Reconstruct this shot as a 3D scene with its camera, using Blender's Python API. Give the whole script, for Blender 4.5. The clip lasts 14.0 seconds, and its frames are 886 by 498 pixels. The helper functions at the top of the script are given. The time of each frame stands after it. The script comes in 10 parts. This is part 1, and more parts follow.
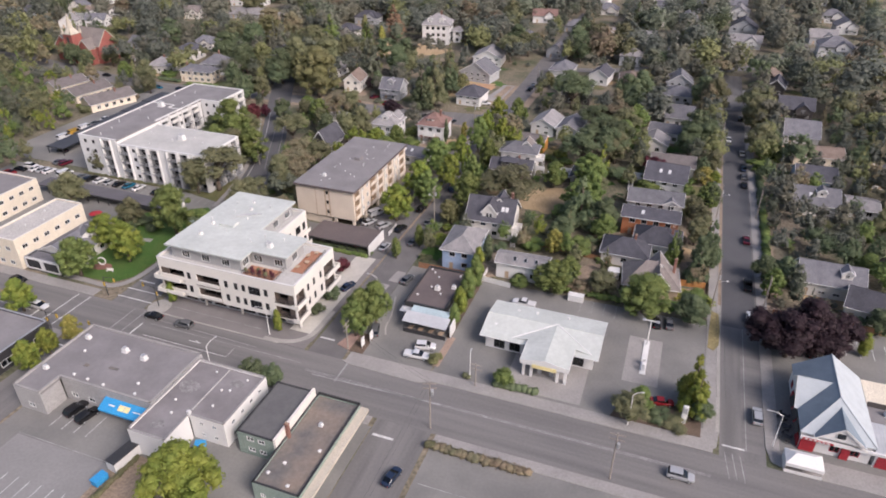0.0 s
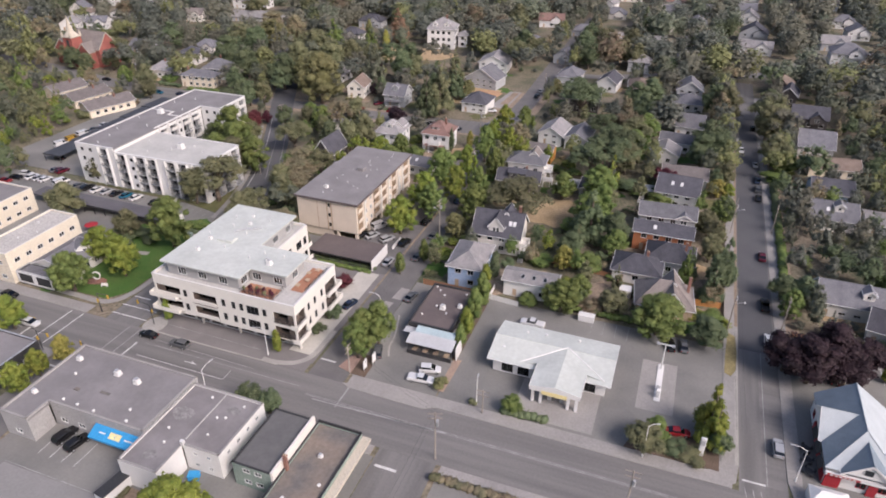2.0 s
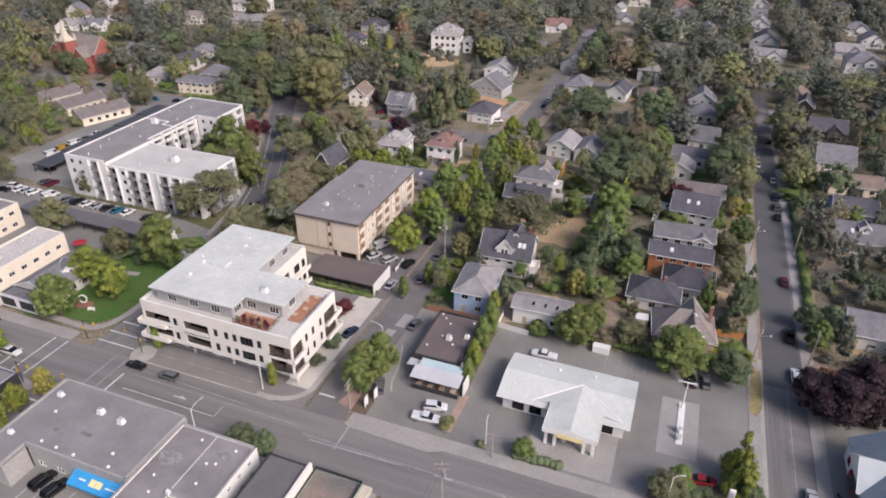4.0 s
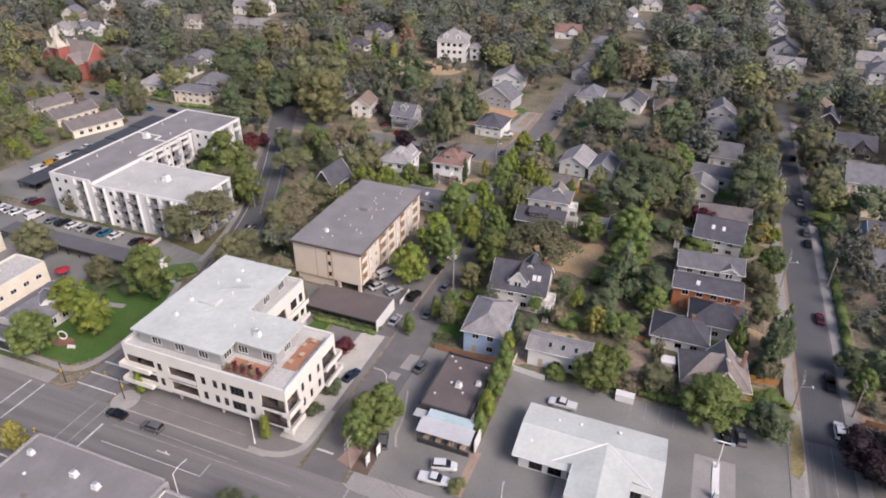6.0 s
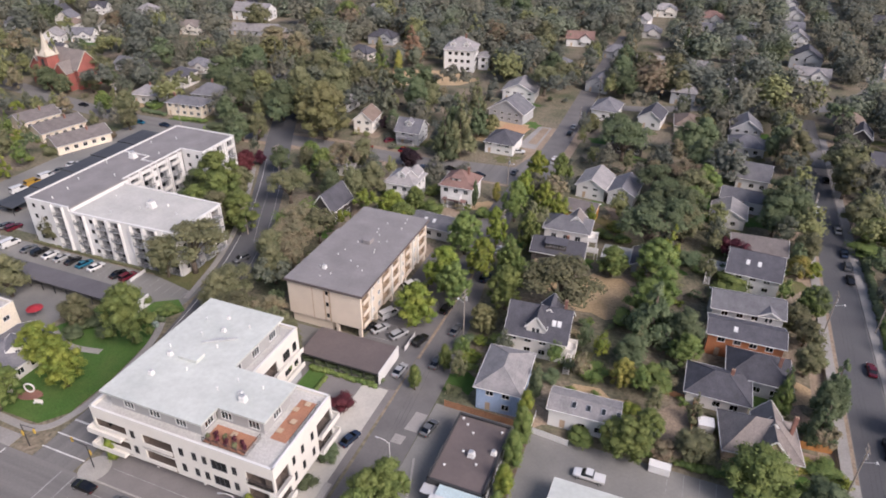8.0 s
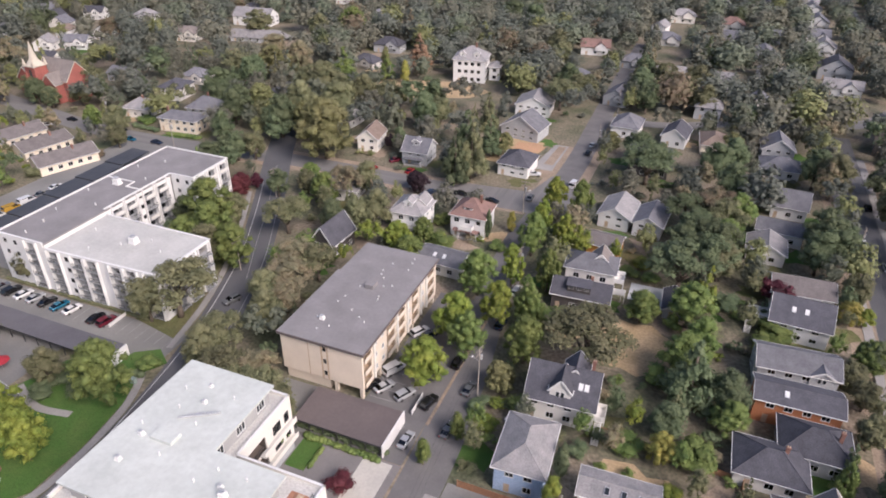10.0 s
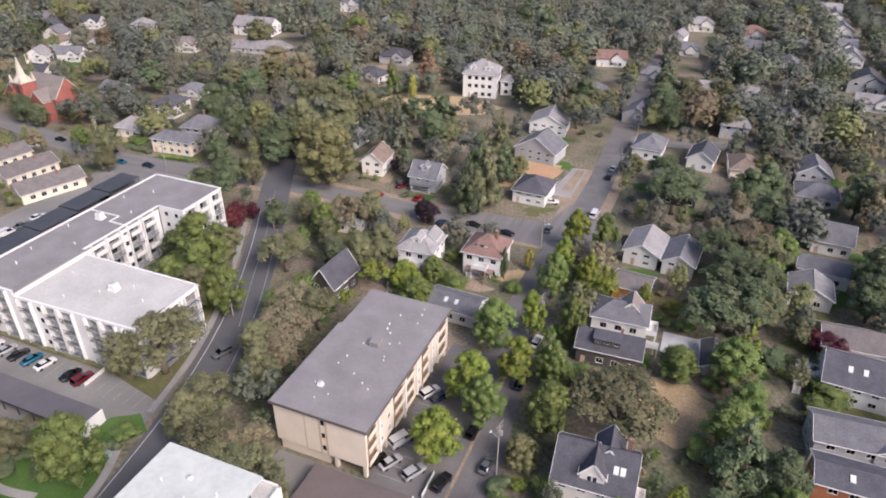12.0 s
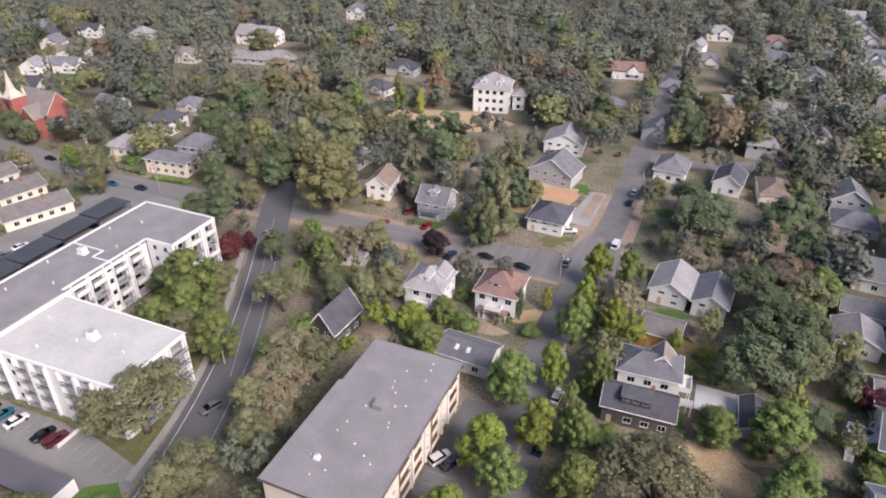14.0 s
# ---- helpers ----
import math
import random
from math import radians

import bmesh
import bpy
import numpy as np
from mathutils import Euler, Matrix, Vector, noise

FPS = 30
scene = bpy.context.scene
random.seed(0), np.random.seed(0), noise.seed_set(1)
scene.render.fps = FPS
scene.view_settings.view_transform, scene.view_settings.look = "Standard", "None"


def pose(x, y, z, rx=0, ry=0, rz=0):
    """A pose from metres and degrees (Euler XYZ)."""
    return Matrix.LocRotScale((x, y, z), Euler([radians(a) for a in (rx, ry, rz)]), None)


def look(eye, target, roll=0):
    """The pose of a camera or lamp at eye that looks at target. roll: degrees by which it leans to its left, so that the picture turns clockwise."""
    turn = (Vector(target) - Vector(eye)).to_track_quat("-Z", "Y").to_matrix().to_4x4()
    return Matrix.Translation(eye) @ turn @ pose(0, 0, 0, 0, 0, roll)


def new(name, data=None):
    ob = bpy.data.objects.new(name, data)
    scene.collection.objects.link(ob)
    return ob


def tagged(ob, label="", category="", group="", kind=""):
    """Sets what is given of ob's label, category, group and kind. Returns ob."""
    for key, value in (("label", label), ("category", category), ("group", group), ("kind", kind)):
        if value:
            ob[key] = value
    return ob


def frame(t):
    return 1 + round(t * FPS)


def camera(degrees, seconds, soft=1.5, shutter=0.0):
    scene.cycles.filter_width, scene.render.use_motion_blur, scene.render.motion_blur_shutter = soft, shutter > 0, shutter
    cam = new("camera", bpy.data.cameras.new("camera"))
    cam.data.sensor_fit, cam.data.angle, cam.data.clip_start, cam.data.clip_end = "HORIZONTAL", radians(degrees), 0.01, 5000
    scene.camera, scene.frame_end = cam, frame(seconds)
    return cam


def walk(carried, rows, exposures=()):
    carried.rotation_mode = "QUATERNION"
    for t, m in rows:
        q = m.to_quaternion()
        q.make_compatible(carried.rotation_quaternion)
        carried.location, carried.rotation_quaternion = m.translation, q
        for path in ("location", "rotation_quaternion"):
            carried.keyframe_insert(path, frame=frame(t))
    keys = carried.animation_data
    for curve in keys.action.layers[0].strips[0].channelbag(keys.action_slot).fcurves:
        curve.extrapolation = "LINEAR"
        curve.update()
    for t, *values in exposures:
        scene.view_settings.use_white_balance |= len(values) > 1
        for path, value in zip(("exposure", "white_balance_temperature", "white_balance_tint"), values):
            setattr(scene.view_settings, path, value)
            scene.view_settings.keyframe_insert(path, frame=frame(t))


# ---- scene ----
cam = camera(67.4, 14.0, soft=1.85)
PATH = [
    (0, (0.356, 6.87, 92.92), (0.533, 8.576, 91.891), 0.1),
    (0.5, (0.441, 8.201, 93.05), (0.615, 9.908, 92.022), 0.1),
    (1, (0.469, 9.851, 93.057), (0.641, 11.558, 92.029), 0.2),
    (1.5, (0.248, 11.662, 93.157), (0.421, 13.369, 92.13), 0.3),
    (2, (0.337, 13.762, 93.297), (0.506, 15.47, 92.27), 0.3),
    (2.5, (0.206, 16.124, 93.323), (0.375, 17.832, 92.296), 0.4),
    (3, (0.12, 18.52, 93.358), (0.289, 20.229, 92.332), 0.5),
    (5.5, (-0.166, 34.934, 94.031), (-0.002, 36.641, 93.003), 0.8),
    (6, (-0.126, 38.774, 94.071), (0.034, 40.482, 93.042), 0.8),
    (6.5, (-0.085, 42.984, 94.039), (0.074, 44.692, 93.011), 0.9),
    (7, (0.015, 47.267, 93.946), (0.17, 48.975, 92.918), 0.9),
    (7.5, (0.154, 51.878, 93.851), (0.305, 53.587, 92.823), 0.9),
    (8, (-0.025, 56.494, 93.711), (0.125, 58.203, 92.683), 0.9),
    (10.5, (0.137, 80.638, 94.189), (0.266, 82.346, 93.157), 0.8),
    (11, (-0.027, 85.387, 94.341), (0.099, 87.096, 93.31), 0.7),
    (11.5, (-0.218, 90.037, 94.502), (-0.095, 91.747, 93.471), 0.8),
    (12, (-0.189, 94.489, 94.616), (-0.071, 96.2, 93.587), 0.7),
    (12.5, (-0.046, 98.941, 94.756), (0.066, 100.652, 93.727), 0.7),
    (13, (0.075, 103.108, 94.785), (0.183, 104.821, 93.759), 0.7),
    (13.5, (0.098, 106.943, 94.9), (0.2, 108.658, 93.875), 0.6),
    (14, (-0.19, 110.607, 95.148), (-0.091, 112.322, 94.123), 0.6),
]
walk(cam, [(t, look(eye, target, roll)) for t, eye, target, roll in PATH], [(0.0, 0.44, 6450, 19), (7.0, 0.46, 6420, 19), (14.0, 0.74, 6350, 19)])

# ---------------------------------------------------------------- light
scene.world = bpy.data.worlds.new("sky")
scene.world.use_nodes = True
wn = scene.world.node_tree
sky = wn.nodes.new("ShaderNodeTexSky")
sky.sky_type = "NISHITA"
sky.sun_disc = False
sky.sun_elevation = radians(38)
sky.sun_rotation = radians(140)
sky.air_density, sky.dust_density, sky.ozone_density = 1.0, 4.0, 1.2
wn.links.new(sky.outputs[0], wn.nodes["Background"].inputs[0])
wn.nodes["Background"].inputs[1].default_value = 0.12
sun = new("sun", bpy.data.lights.new("sun", "SUN"))
sun.data.energy = 2.2
sun.data.angle = radians(26)
sun.data.color = (1.0, 0.945, 0.9)
sun.matrix_world = look((60, -80, 90), (0, 0, 0))

# ---------------------------------------------------------------- street grid
TURN = Matrix.Rotation(radians(-26), 4, "Z")


def at(u, v, z=0.0, turn=0.0):
    """The place u along the main street, v across it."""
    return TURN @ pose(u, v, z, 0, 0, turn)


# ---------------------------------------------------------------- materials
def surface(name, colour, second=None, rough=0.8, metal=0.0, fine=6.0, coarse=0.25, bump=0.15, random_tint=0.0, island=False, spec=0.35, fine_mix=0.25, stretch=None):
    """Two scales of variation between colour and second, with fine relief. Scales are per metre."""
    m = bpy.data.materials.new(name)
    m.use_nodes = True
    n, l = m.node_tree.nodes, m.node_tree.links
    b = n["Principled BSDF"]
    b.inputs["Roughness"].default_value = rough
    b.inputs["Metallic"].default_value = metal
    b.inputs["Specular IOR Level"].default_value = spec
    second = second or tuple(c * 0.72 for c in colour)
    tc = n.new("ShaderNodeTexCoord")
    big = n.new("ShaderNodeTexNoise")
    big.inputs["Scale"].default_value = coarse
    big.inputs["Detail"].default_value = 5
    small = n.new("ShaderNodeTexNoise")
    small.inputs["Scale"].default_value = fine
    small.inputs["Detail"].default_value = 4
    if stretch:
        lay = n.new("ShaderNodeMapping")
        lay.inputs["Scale"].default_value = stretch
        l.new(tc.outputs["Object"], lay.inputs["Vector"])
        l.new(lay.outputs[0], big.inputs["Vector"])
    else:
        l.new(tc.outputs["Object"], big.inputs["Vector"])
    l.new(tc.outputs["Object"], small.inputs["Vector"])
    ramp = n.new("ShaderNodeMapRange")
    ramp.inputs["From Min"].default_value, ramp.inputs["From Max"].default_value = 0.32, 0.68
    l.new(big.outputs["Fac"], ramp.inputs["Value"])
    mix = n.new("ShaderNodeMix")
    mix.data_type = "RGBA"
    mix.inputs[6].default_value, mix.inputs[7].default_value = (*colour, 1), (*second, 1)
    l.new(ramp.outputs[0], mix.inputs[0])
    grain = n.new("ShaderNodeMix")
    grain.data_type, grain.blend_type = "RGBA", "MULTIPLY"
    grain.inputs[0].default_value = 1.0
    spread = n.new("ShaderNodeMapRange")
    spread.inputs["From Min"].default_value, spread.inputs["From Max"].default_value = 0.3, 0.7
    spread.inputs["To Min"].default_value, spread.inputs["To Max"].default_value = 1 - fine_mix, 1 + fine_mix
    l.new(small.outputs["Fac"], spread.inputs["Value"])
    l.new(mix.outputs[2], grain.inputs[6])
    l.new(spread.outputs[0], grain.inputs[7])
    last = grain.outputs[2]
    if random_tint or island:
        info = n.new("ShaderNodeObjectInfo")
        value = n.new("ShaderNodeMapRange")
        value.inputs["To Min"].default_value, value.inputs["To Max"].default_value = 1 - random_tint, 1 + random_tint
        l.new(info.outputs["Random"], value.inputs["Value"])
        hsv = n.new("ShaderNodeHueSaturation")
        l.new(last, hsv.inputs["Color"])
        l.new(value.outputs[0], hsv.inputs["Value"])
        if island:
            geo = n.new("ShaderNodeNewGeometry")
            each = n.new("ShaderNodeMapRange")
            each.inputs["To Min"].default_value, each.inputs["To Max"].default_value = 0.87, 1.16
            l.new(geo.outputs["Random Per Island"], each.inputs["Value"])
            times = n.new("ShaderNodeMath")
            times.operation = "MULTIPLY"
            l.new(each.outputs[0], times.inputs[0])
            l.new(value.outputs[0], times.inputs[1])
            l.new(times.outputs[0], hsv.inputs["Value"])
            hue = n.new("ShaderNodeMapRange")
            hue.inputs["To Min"].default_value, hue.inputs["To Max"].default_value = 0.482, 0.512
            l.new(info.outputs["Random"], hue.inputs["Value"])
            l.new(hue.outputs[0], hsv.inputs["Hue"])
        last = hsv.outputs[0]
    l.new(last, b.inputs["Base Color"])
    if island:
        # leaves let part of the light through
        thin = n.new("ShaderNodeBsdfTranslucent")
        l.new(last, thin.inputs["Color"])
        both = n.new("ShaderNodeMixShader")
        both.inputs[0].default_value = 0.15
        l.new(b.outputs[0], both.inputs[1])
        l.new(thin.outputs[0], both.inputs[2])
        l.new(both.outputs[0], n["Material Output"].inputs[0])
    if bump:
        bp = n.new("ShaderNodeBump")
        bp.inputs["Strength"].default_value = bump
        bp.inputs["Distance"].default_value = 0.05
        l.new(small.outputs["Fac"], bp.inputs["Height"])
        l.new(bp.outputs[0], b.inputs["Normal"])
    return m


def glass(name, tint):
    """A pane: mirror-like by Fresnel, otherwise clear and tinted."""
    m = bpy.data.materials.new(name)
    m.use_nodes = True
    n, l = m.node_tree.nodes, m.node_tree.links
    n.remove(n["Principled BSDF"])
    clear, gloss, mix, fres = (n.new("ShaderNodeBsdf" + k) if k[0] != "_" else n.new("ShaderNode" + k[1:]) for k in ("Transparent", "Glossy", "_MixShader", "_Fresnel"))
    clear.inputs[0].default_value = (*tint, 1)
    gloss.inputs["Roughness"].default_value = 0.03
    gloss.inputs["Color"].default_value = (0.9, 0.95, 1, 1)
    fres.inputs[0].default_value = 1.7
    l.new(fres.outputs[0], mix.inputs[0])
    l.new(clear.outputs[0], mix.inputs[1])
    l.new(gloss.outputs[0], mix.inputs[2])
    l.new(mix.outputs[0], n["Material Output"].inputs[0])
    return m


ASPHALT = surface("asphalt", (0.19, 0.183, 0.176), (0.142, 0.137, 0.134), 0.9, fine=2.2, coarse=1.0, bump=0.2, fine_mix=0.06, stretch=(0.025, 0.55, 1))
SIDE_ASPHALT = surface("side_street_asphalt", (0.19, 0.183, 0.177), (0.137, 0.133, 0.13), 0.9, fine=2.2, coarse=1.0, bump=0.2, fine_mix=0.06, stretch=(0.5, 0.03, 1))
NEW_ASPHALT = surface("new_asphalt", (0.09, 0.09, 0.097), (0.11, 0.11, 0.115), 0.85, fine=4, coarse=0.1, bump=0.3, fine_mix=0.12)
LOT = surface("lot_asphalt", (0.155, 0.153, 0.147), (0.225, 0.22, 0.206), 0.92, fine=2, coarse=0.09, bump=0.15, fine_mix=0.06)
LANE = surface("lane_asphalt", (0.125, 0.12, 0.12), (0.16, 0.153, 0.15), 0.9, fine=2.2, coarse=0.2, bump=0.2, fine_mix=0.06)
CONCRETE = surface("concrete", (0.31, 0.295, 0.28), (0.25, 0.24, 0.23), 0.9, fine=3, coarse=0.15, fine_mix=0.12)
PAVERS = surface("stained_pavers", (0.2, 0.187, 0.182), (0.165, 0.155, 0.152), 0.9, fine=3, coarse=0.2, fine_mix=0.06, bump=0.05)
KERB = surface("kerb_concrete", (0.36, 0.345, 0.32), (0.28, 0.27, 0.25), 0.9)
PAINT = surface("road_paint", (0.62, 0.62, 0.6), (0.4, 0.4, 0.39), 0.7, fine=5, coarse=0.6, fine_mix=0.3)
WORN = surface("worn_paint", (0.36, 0.36, 0.35), (0.2, 0.2, 0.2), 0.8, fine=4, coarse=0.5, fine_mix=0.35)
YELLOW = surface("yellow_paint", (0.55, 0.36, 0.06), (0.4, 0.27, 0.06), 0.7)
GROUND = surface("dry_ground", (0.078, 0.09, 0.05), (0.235, 0.19, 0.142), 0.95, fine=1.2, coarse=0.075, bump=0.6, fine_mix=0.38)
LAWN = surface("lawn", (0.046, 0.112, 0.02), (0.075, 0.125, 0.03), 0.95, fine=5, coarse=0.2, bump=0.6, fine_mix=0.25)
VERGE = surface("rough_grass", (0.085, 0.1, 0.035), (0.14, 0.125, 0.06), 0.95, fine=3, coarse=0.25, bump=0.6, fine_mix=0.3)
DRY = surface("dry_yard", (0.42, 0.31, 0.19), (0.34, 0.25, 0.14), 0.95, fine=2, coarse=0.2, bump=0.5)
MULCH = surface("bark_mulch", (0.14, 0.1, 0.075), (0.1, 0.075, 0.055), 0.95, fine=6, coarse=0.4, bump=0.6)
DIRT = surface("bare_dirt", (0.31, 0.24, 0.18), (0.23, 0.18, 0.13), 0.95, fine=2, coarse=0.2, bump=0.5)

CREAM = surface("cream_stucco", (0.7, 0.675, 0.62), (0.65, 0.625, 0.575), 0.85, fine=8, fine_mix=0.05)
BEIGE = surface("beige_stucco", (0.67, 0.585, 0.485), (0.6, 0.52, 0.43), 0.88, fine=8, fine_mix=0.06)
BEIGE_PAINT = surface("beige_paint", (0.68, 0.615, 0.5), (0.61, 0.55, 0.445), 0.85)
TAN = surface("tan_trim", (0.5, 0.38, 0.27), (0.43, 0.33, 0.235), 0.85)
WHITE = surface("white_paint", (0.7, 0.695, 0.68), (0.63, 0.625, 0.61), 0.6, fine=4, fine_mix=0.05)
OFFWHITE = surface("offwhite_siding", (0.66, 0.64, 0.6), (0.58, 0.56, 0.53), 0.75, fine=5, fine_mix=0.06)
YELLOWISH = surface("pale_yellow_stucco", (0.73, 0.65, 0.52), (0.67, 0.59, 0.47), 0.8)
GREY_WALL = surface("grey_siding", (0.41, 0.42, 0.43), (0.35, 0.36, 0.37), 0.8)
BLUE_WALL = surface("blue_siding", (0.36, 0.46, 0.62), (0.31, 0.41, 0.56), 0.75)
ORANGE_WALL = surface("cedar_siding", (0.42, 0.165, 0.075), (0.34, 0.135, 0.065), 0.75)
DARK_WALL = surface("dark_siding", (0.06, 0.055, 0.055), (0.09, 0.08, 0.075), 0.75)
GREEN_WALL = surface("sage_green_siding", (0.25, 0.31, 0.27), (0.2, 0.26, 0.23), 0.75)
BLACK_WALL = surface("black_cladding", (0.03, 0.03, 0.033), (0.045, 0.045, 0.047), 0.6)
RED = surface("red_paint", (0.36, 0.03, 0.04), (0.28, 0.025, 0.035), 0.55)
BRICK_RED = surface("red_brickwork", (0.335, 0.112, 0.092), (0.26, 0.09, 0.075), 0.9, fine=7, fine_mix=0.25)
BRICK = surface("chimney_brick", (0.26, 0.135, 0.105), (0.2, 0.105, 0.085), 0.9, fine=9)
STONE_TRIM = surface("pale_stone", (0.52, 0.47, 0.39), (0.44, 0.4, 0.33), 0.85)

ROOF_WHITE = surface("white_membrane", (0.535, 0.56, 0.53), (0.45, 0.475, 0.45), 0.75, fine=1.2, coarse=0.16, fine_mix=0.06)
ROOF_GREY = surface("grey_torch_on_roof", (0.24, 0.228, 0.23), (0.19, 0.18, 0.182), 0.9, fine=1.4, coarse=0.16, fine_mix=0.05, bump=0.06)
ROOF_GRAVEL = surface("pale_gravel_roof", (0.5, 0.49, 0.465), (0.42, 0.41, 0.39), 0.95, fine=3, coarse=0.15, fine_mix=0.15)
ROOF_BROWN = surface("brown_flat_roof", (0.138, 0.113, 0.11), (0.108, 0.09, 0.089), 0.9, fine=1.4, coarse=0.15, fine_mix=0.05, bump=0.05)
ROOF_STAINED = surface("stained_torch_on_roof", (0.25, 0.235, 0.236), (0.145, 0.133, 0.135), 0.9, fine=1.4, coarse=0.1, fine_mix=0.05, bump=0.05)
ROOF_TAR = surface("worn_tar_roof", (0.135, 0.13, 0.126), (0.235, 0.19, 0.155), 0.9, fine=1.5, coarse=0.16, fine_mix=0.12, bump=0.05)
ROOF_METAL = surface("pale_metal_roof", (0.56, 0.57, 0.58), (0.48, 0.49, 0.5), 0.45, metal=0.2, fine=2, fine_mix=0.06)
ROOF_BLACK = surface("black_carport_roof", (0.045, 0.05, 0.06), (0.06, 0.065, 0.075), 0.7)
SHINGLE_GREY = surface("grey_shingles", (0.17, 0.17, 0.185), (0.12, 0.12, 0.135), 0.9, fine=5, coarse=0.5, bump=0.4, random_tint=0.15)
SHINGLE_DARK = surface("charcoal_shingles", (0.085, 0.085, 0.1), (0.06, 0.06, 0.072), 0.9, fine=5, coarse=0.5, bump=0.4, random_tint=0.15)
SHINGLE_BROWN = surface("brown_shingles", (0.2, 0.155, 0.13), (0.15, 0.115, 0.095), 0.9, fine=5, coarse=0.5, bump=0.4, random_tint=0.15)
SHINGLE_TAUPE = surface("taupe_shingles", (0.235, 0.205, 0.19), (0.18, 0.158, 0.148), 0.9, fine=5, coarse=0.5, bump=0.4, random_tint=0.1)
SHINGLE_WEATHERED = surface("weathered_grey_brown_shingles", (0.165, 0.148, 0.145), (0.125, 0.112, 0.11), 0.9, fine=5, coarse=0.5, bump=0.2, random_tint=0.1)
SHINGLE_PALE = surface("pale_grey_shingles", (0.29, 0.275, 0.275), (0.21, 0.205, 0.21), 0.9, fine=5, coarse=0.5, bump=0.4, random_tint=0.12)
SHINGLE_RED = surface("red_brown_shingles", (0.235, 0.145, 0.125), (0.18, 0.115, 0.1), 0.9, fine=5, coarse=0.5, bump=0.4)
DECK = surface("terracotta_deck", (0.42, 0.21, 0.13), (0.34, 0.17, 0.11), 0.85)
FENCE_WOOD = surface("fence_cedar", (0.38, 0.2, 0.11), (0.28, 0.15, 0.09), 0.85, fine=5, random_tint=0.2)
POLE_WOOD = surface("pole_wood", (0.33, 0.295, 0.26), (0.24, 0.21, 0.185), 0.9)
METAL = surface("galvanised_metal", (0.5, 0.51, 0.52), (0.42, 0.43, 0.44), 0.45, metal=0.5)
DARK_METAL = surface("dark_metal", (0.035, 0.035, 0.038), (0.05, 0.05, 0.05), 0.5)
TYRE = surface("tyre_rubber", (0.02, 0.02, 0.02), (0.03, 0.03, 0.03), 0.8)
# brown balcony recess walls, their colour darkened to hold the bays' shade
RECESS = surface("shaded_brown_recess", (0.15, 0.118, 0.1), (0.11, 0.09, 0.078), 0.8)
AWNING_BLUE = surface("blue_awning_fabric", (0.035, 0.3, 0.6), (0.03, 0.26, 0.53), 0.7)
SIGN_CREAM = surface("cream_sign", (0.75, 0.66, 0.35), (0.7, 0.6, 0.3), 0.6)
GLASS = glass("window_glass", (0.35, 0.4, 0.42))
CAR_GLASS = glass("car_glass", (0.04, 0.05, 0.06))
LENS_WHITE = surface("headlight_lens", (0.75, 0.75, 0.75), rough=0.2, bump=0)
GLASS_DARK = surface("dark_roof_glass", (0.02, 0.025, 0.03), (0.03, 0.035, 0.04), 0.12, bump=0)
LENS_RED = surface("tail_light_lens", (0.3, 0.01, 0.01), rough=0.3, bump=0)
BARK = surface("bark", (0.11, 0.085, 0.065), (0.16, 0.13, 0.105), 0.95, fine=8, coarse=1, bump=0.6)
LEAF = {
    "oak": surface("oak_leaves", (0.108, 0.12, 0.06), (0.182, 0.178, 0.094), 0.75, random_tint=0.22, island=True, coarse=0.4, bump=0),
    "green": surface("maple_leaves", (0.082, 0.128, 0.036), (0.168, 0.208, 0.06), 0.7, random_tint=0.18, island=True, coarse=0.4, bump=0),
    "bright": surface("bright_leaves", (0.1, 0.152, 0.026), (0.225, 0.245, 0.045), 0.7, random_tint=0.14, island=True, coarse=0.42, bump=0),
    "dark": surface("dark_leaves", (0.07, 0.1, 0.05), (0.128, 0.155, 0.08), 0.75, random_tint=0.2, island=True, coarse=0.4, bump=0),
    # blued and greyed: some distance haze is mixed into this leaf colour
    "pine": surface("hazed_blue_green_leaves", (0.104, 0.125, 0.087), (0.164, 0.178, 0.123), 0.75, random_tint=0.2, island=True, coarse=0.3, bump=0),
    "olive": surface("olive_leaves", (0.138, 0.15, 0.062), (0.212, 0.208, 0.092), 0.75, random_tint=0.16, island=True, coarse=0.4, bump=0),
    "brown": surface("browned_leaves", (0.235, 0.178, 0.118), (0.15, 0.148, 0.088), 0.8, random_tint=0.2, island=True, coarse=0.4, bump=0),
    # two greyed tones that carry distance haze in the leaf colour itself
    "fir": surface("hazed_grey_green_needles", (0.092, 0.107, 0.087), (0.15, 0.16, 0.13), 0.8, random_tint=0.18, island=True, coarse=0.22, bump=0),
    "greyoak": surface("hazed_grey_oak_leaves", (0.112, 0.114, 0.084), (0.165, 0.162, 0.122), 0.8, random_tint=0.2, island=True, coarse=0.22, bump=0),
    "rust": surface("rust_brown_needles", (0.32, 0.2, 0.12), (0.22, 0.15, 0.1), 0.8, random_tint=0.1, island=True, coarse=0.4, bump=0),
    "yellow": surface("yellowing_leaves", (0.31, 0.27, 0.07), (0.19, 0.205, 0.05), 0.75, random_tint=0.15, island=True, coarse=0.5, bump=0),
    "plum": surface("purple_leaves", (0.02, 0.011, 0.015), (0.036, 0.018, 0.024), 0.7, random_tint=0.12, island=True, coarse=0.4, bump=0),
    "crimson": surface("crimson_leaves", (0.11, 0.025, 0.035), (0.08, 0.02, 0.027), 0.7, random_tint=0.15, island=True, coarse=0.4, bump=0),
}


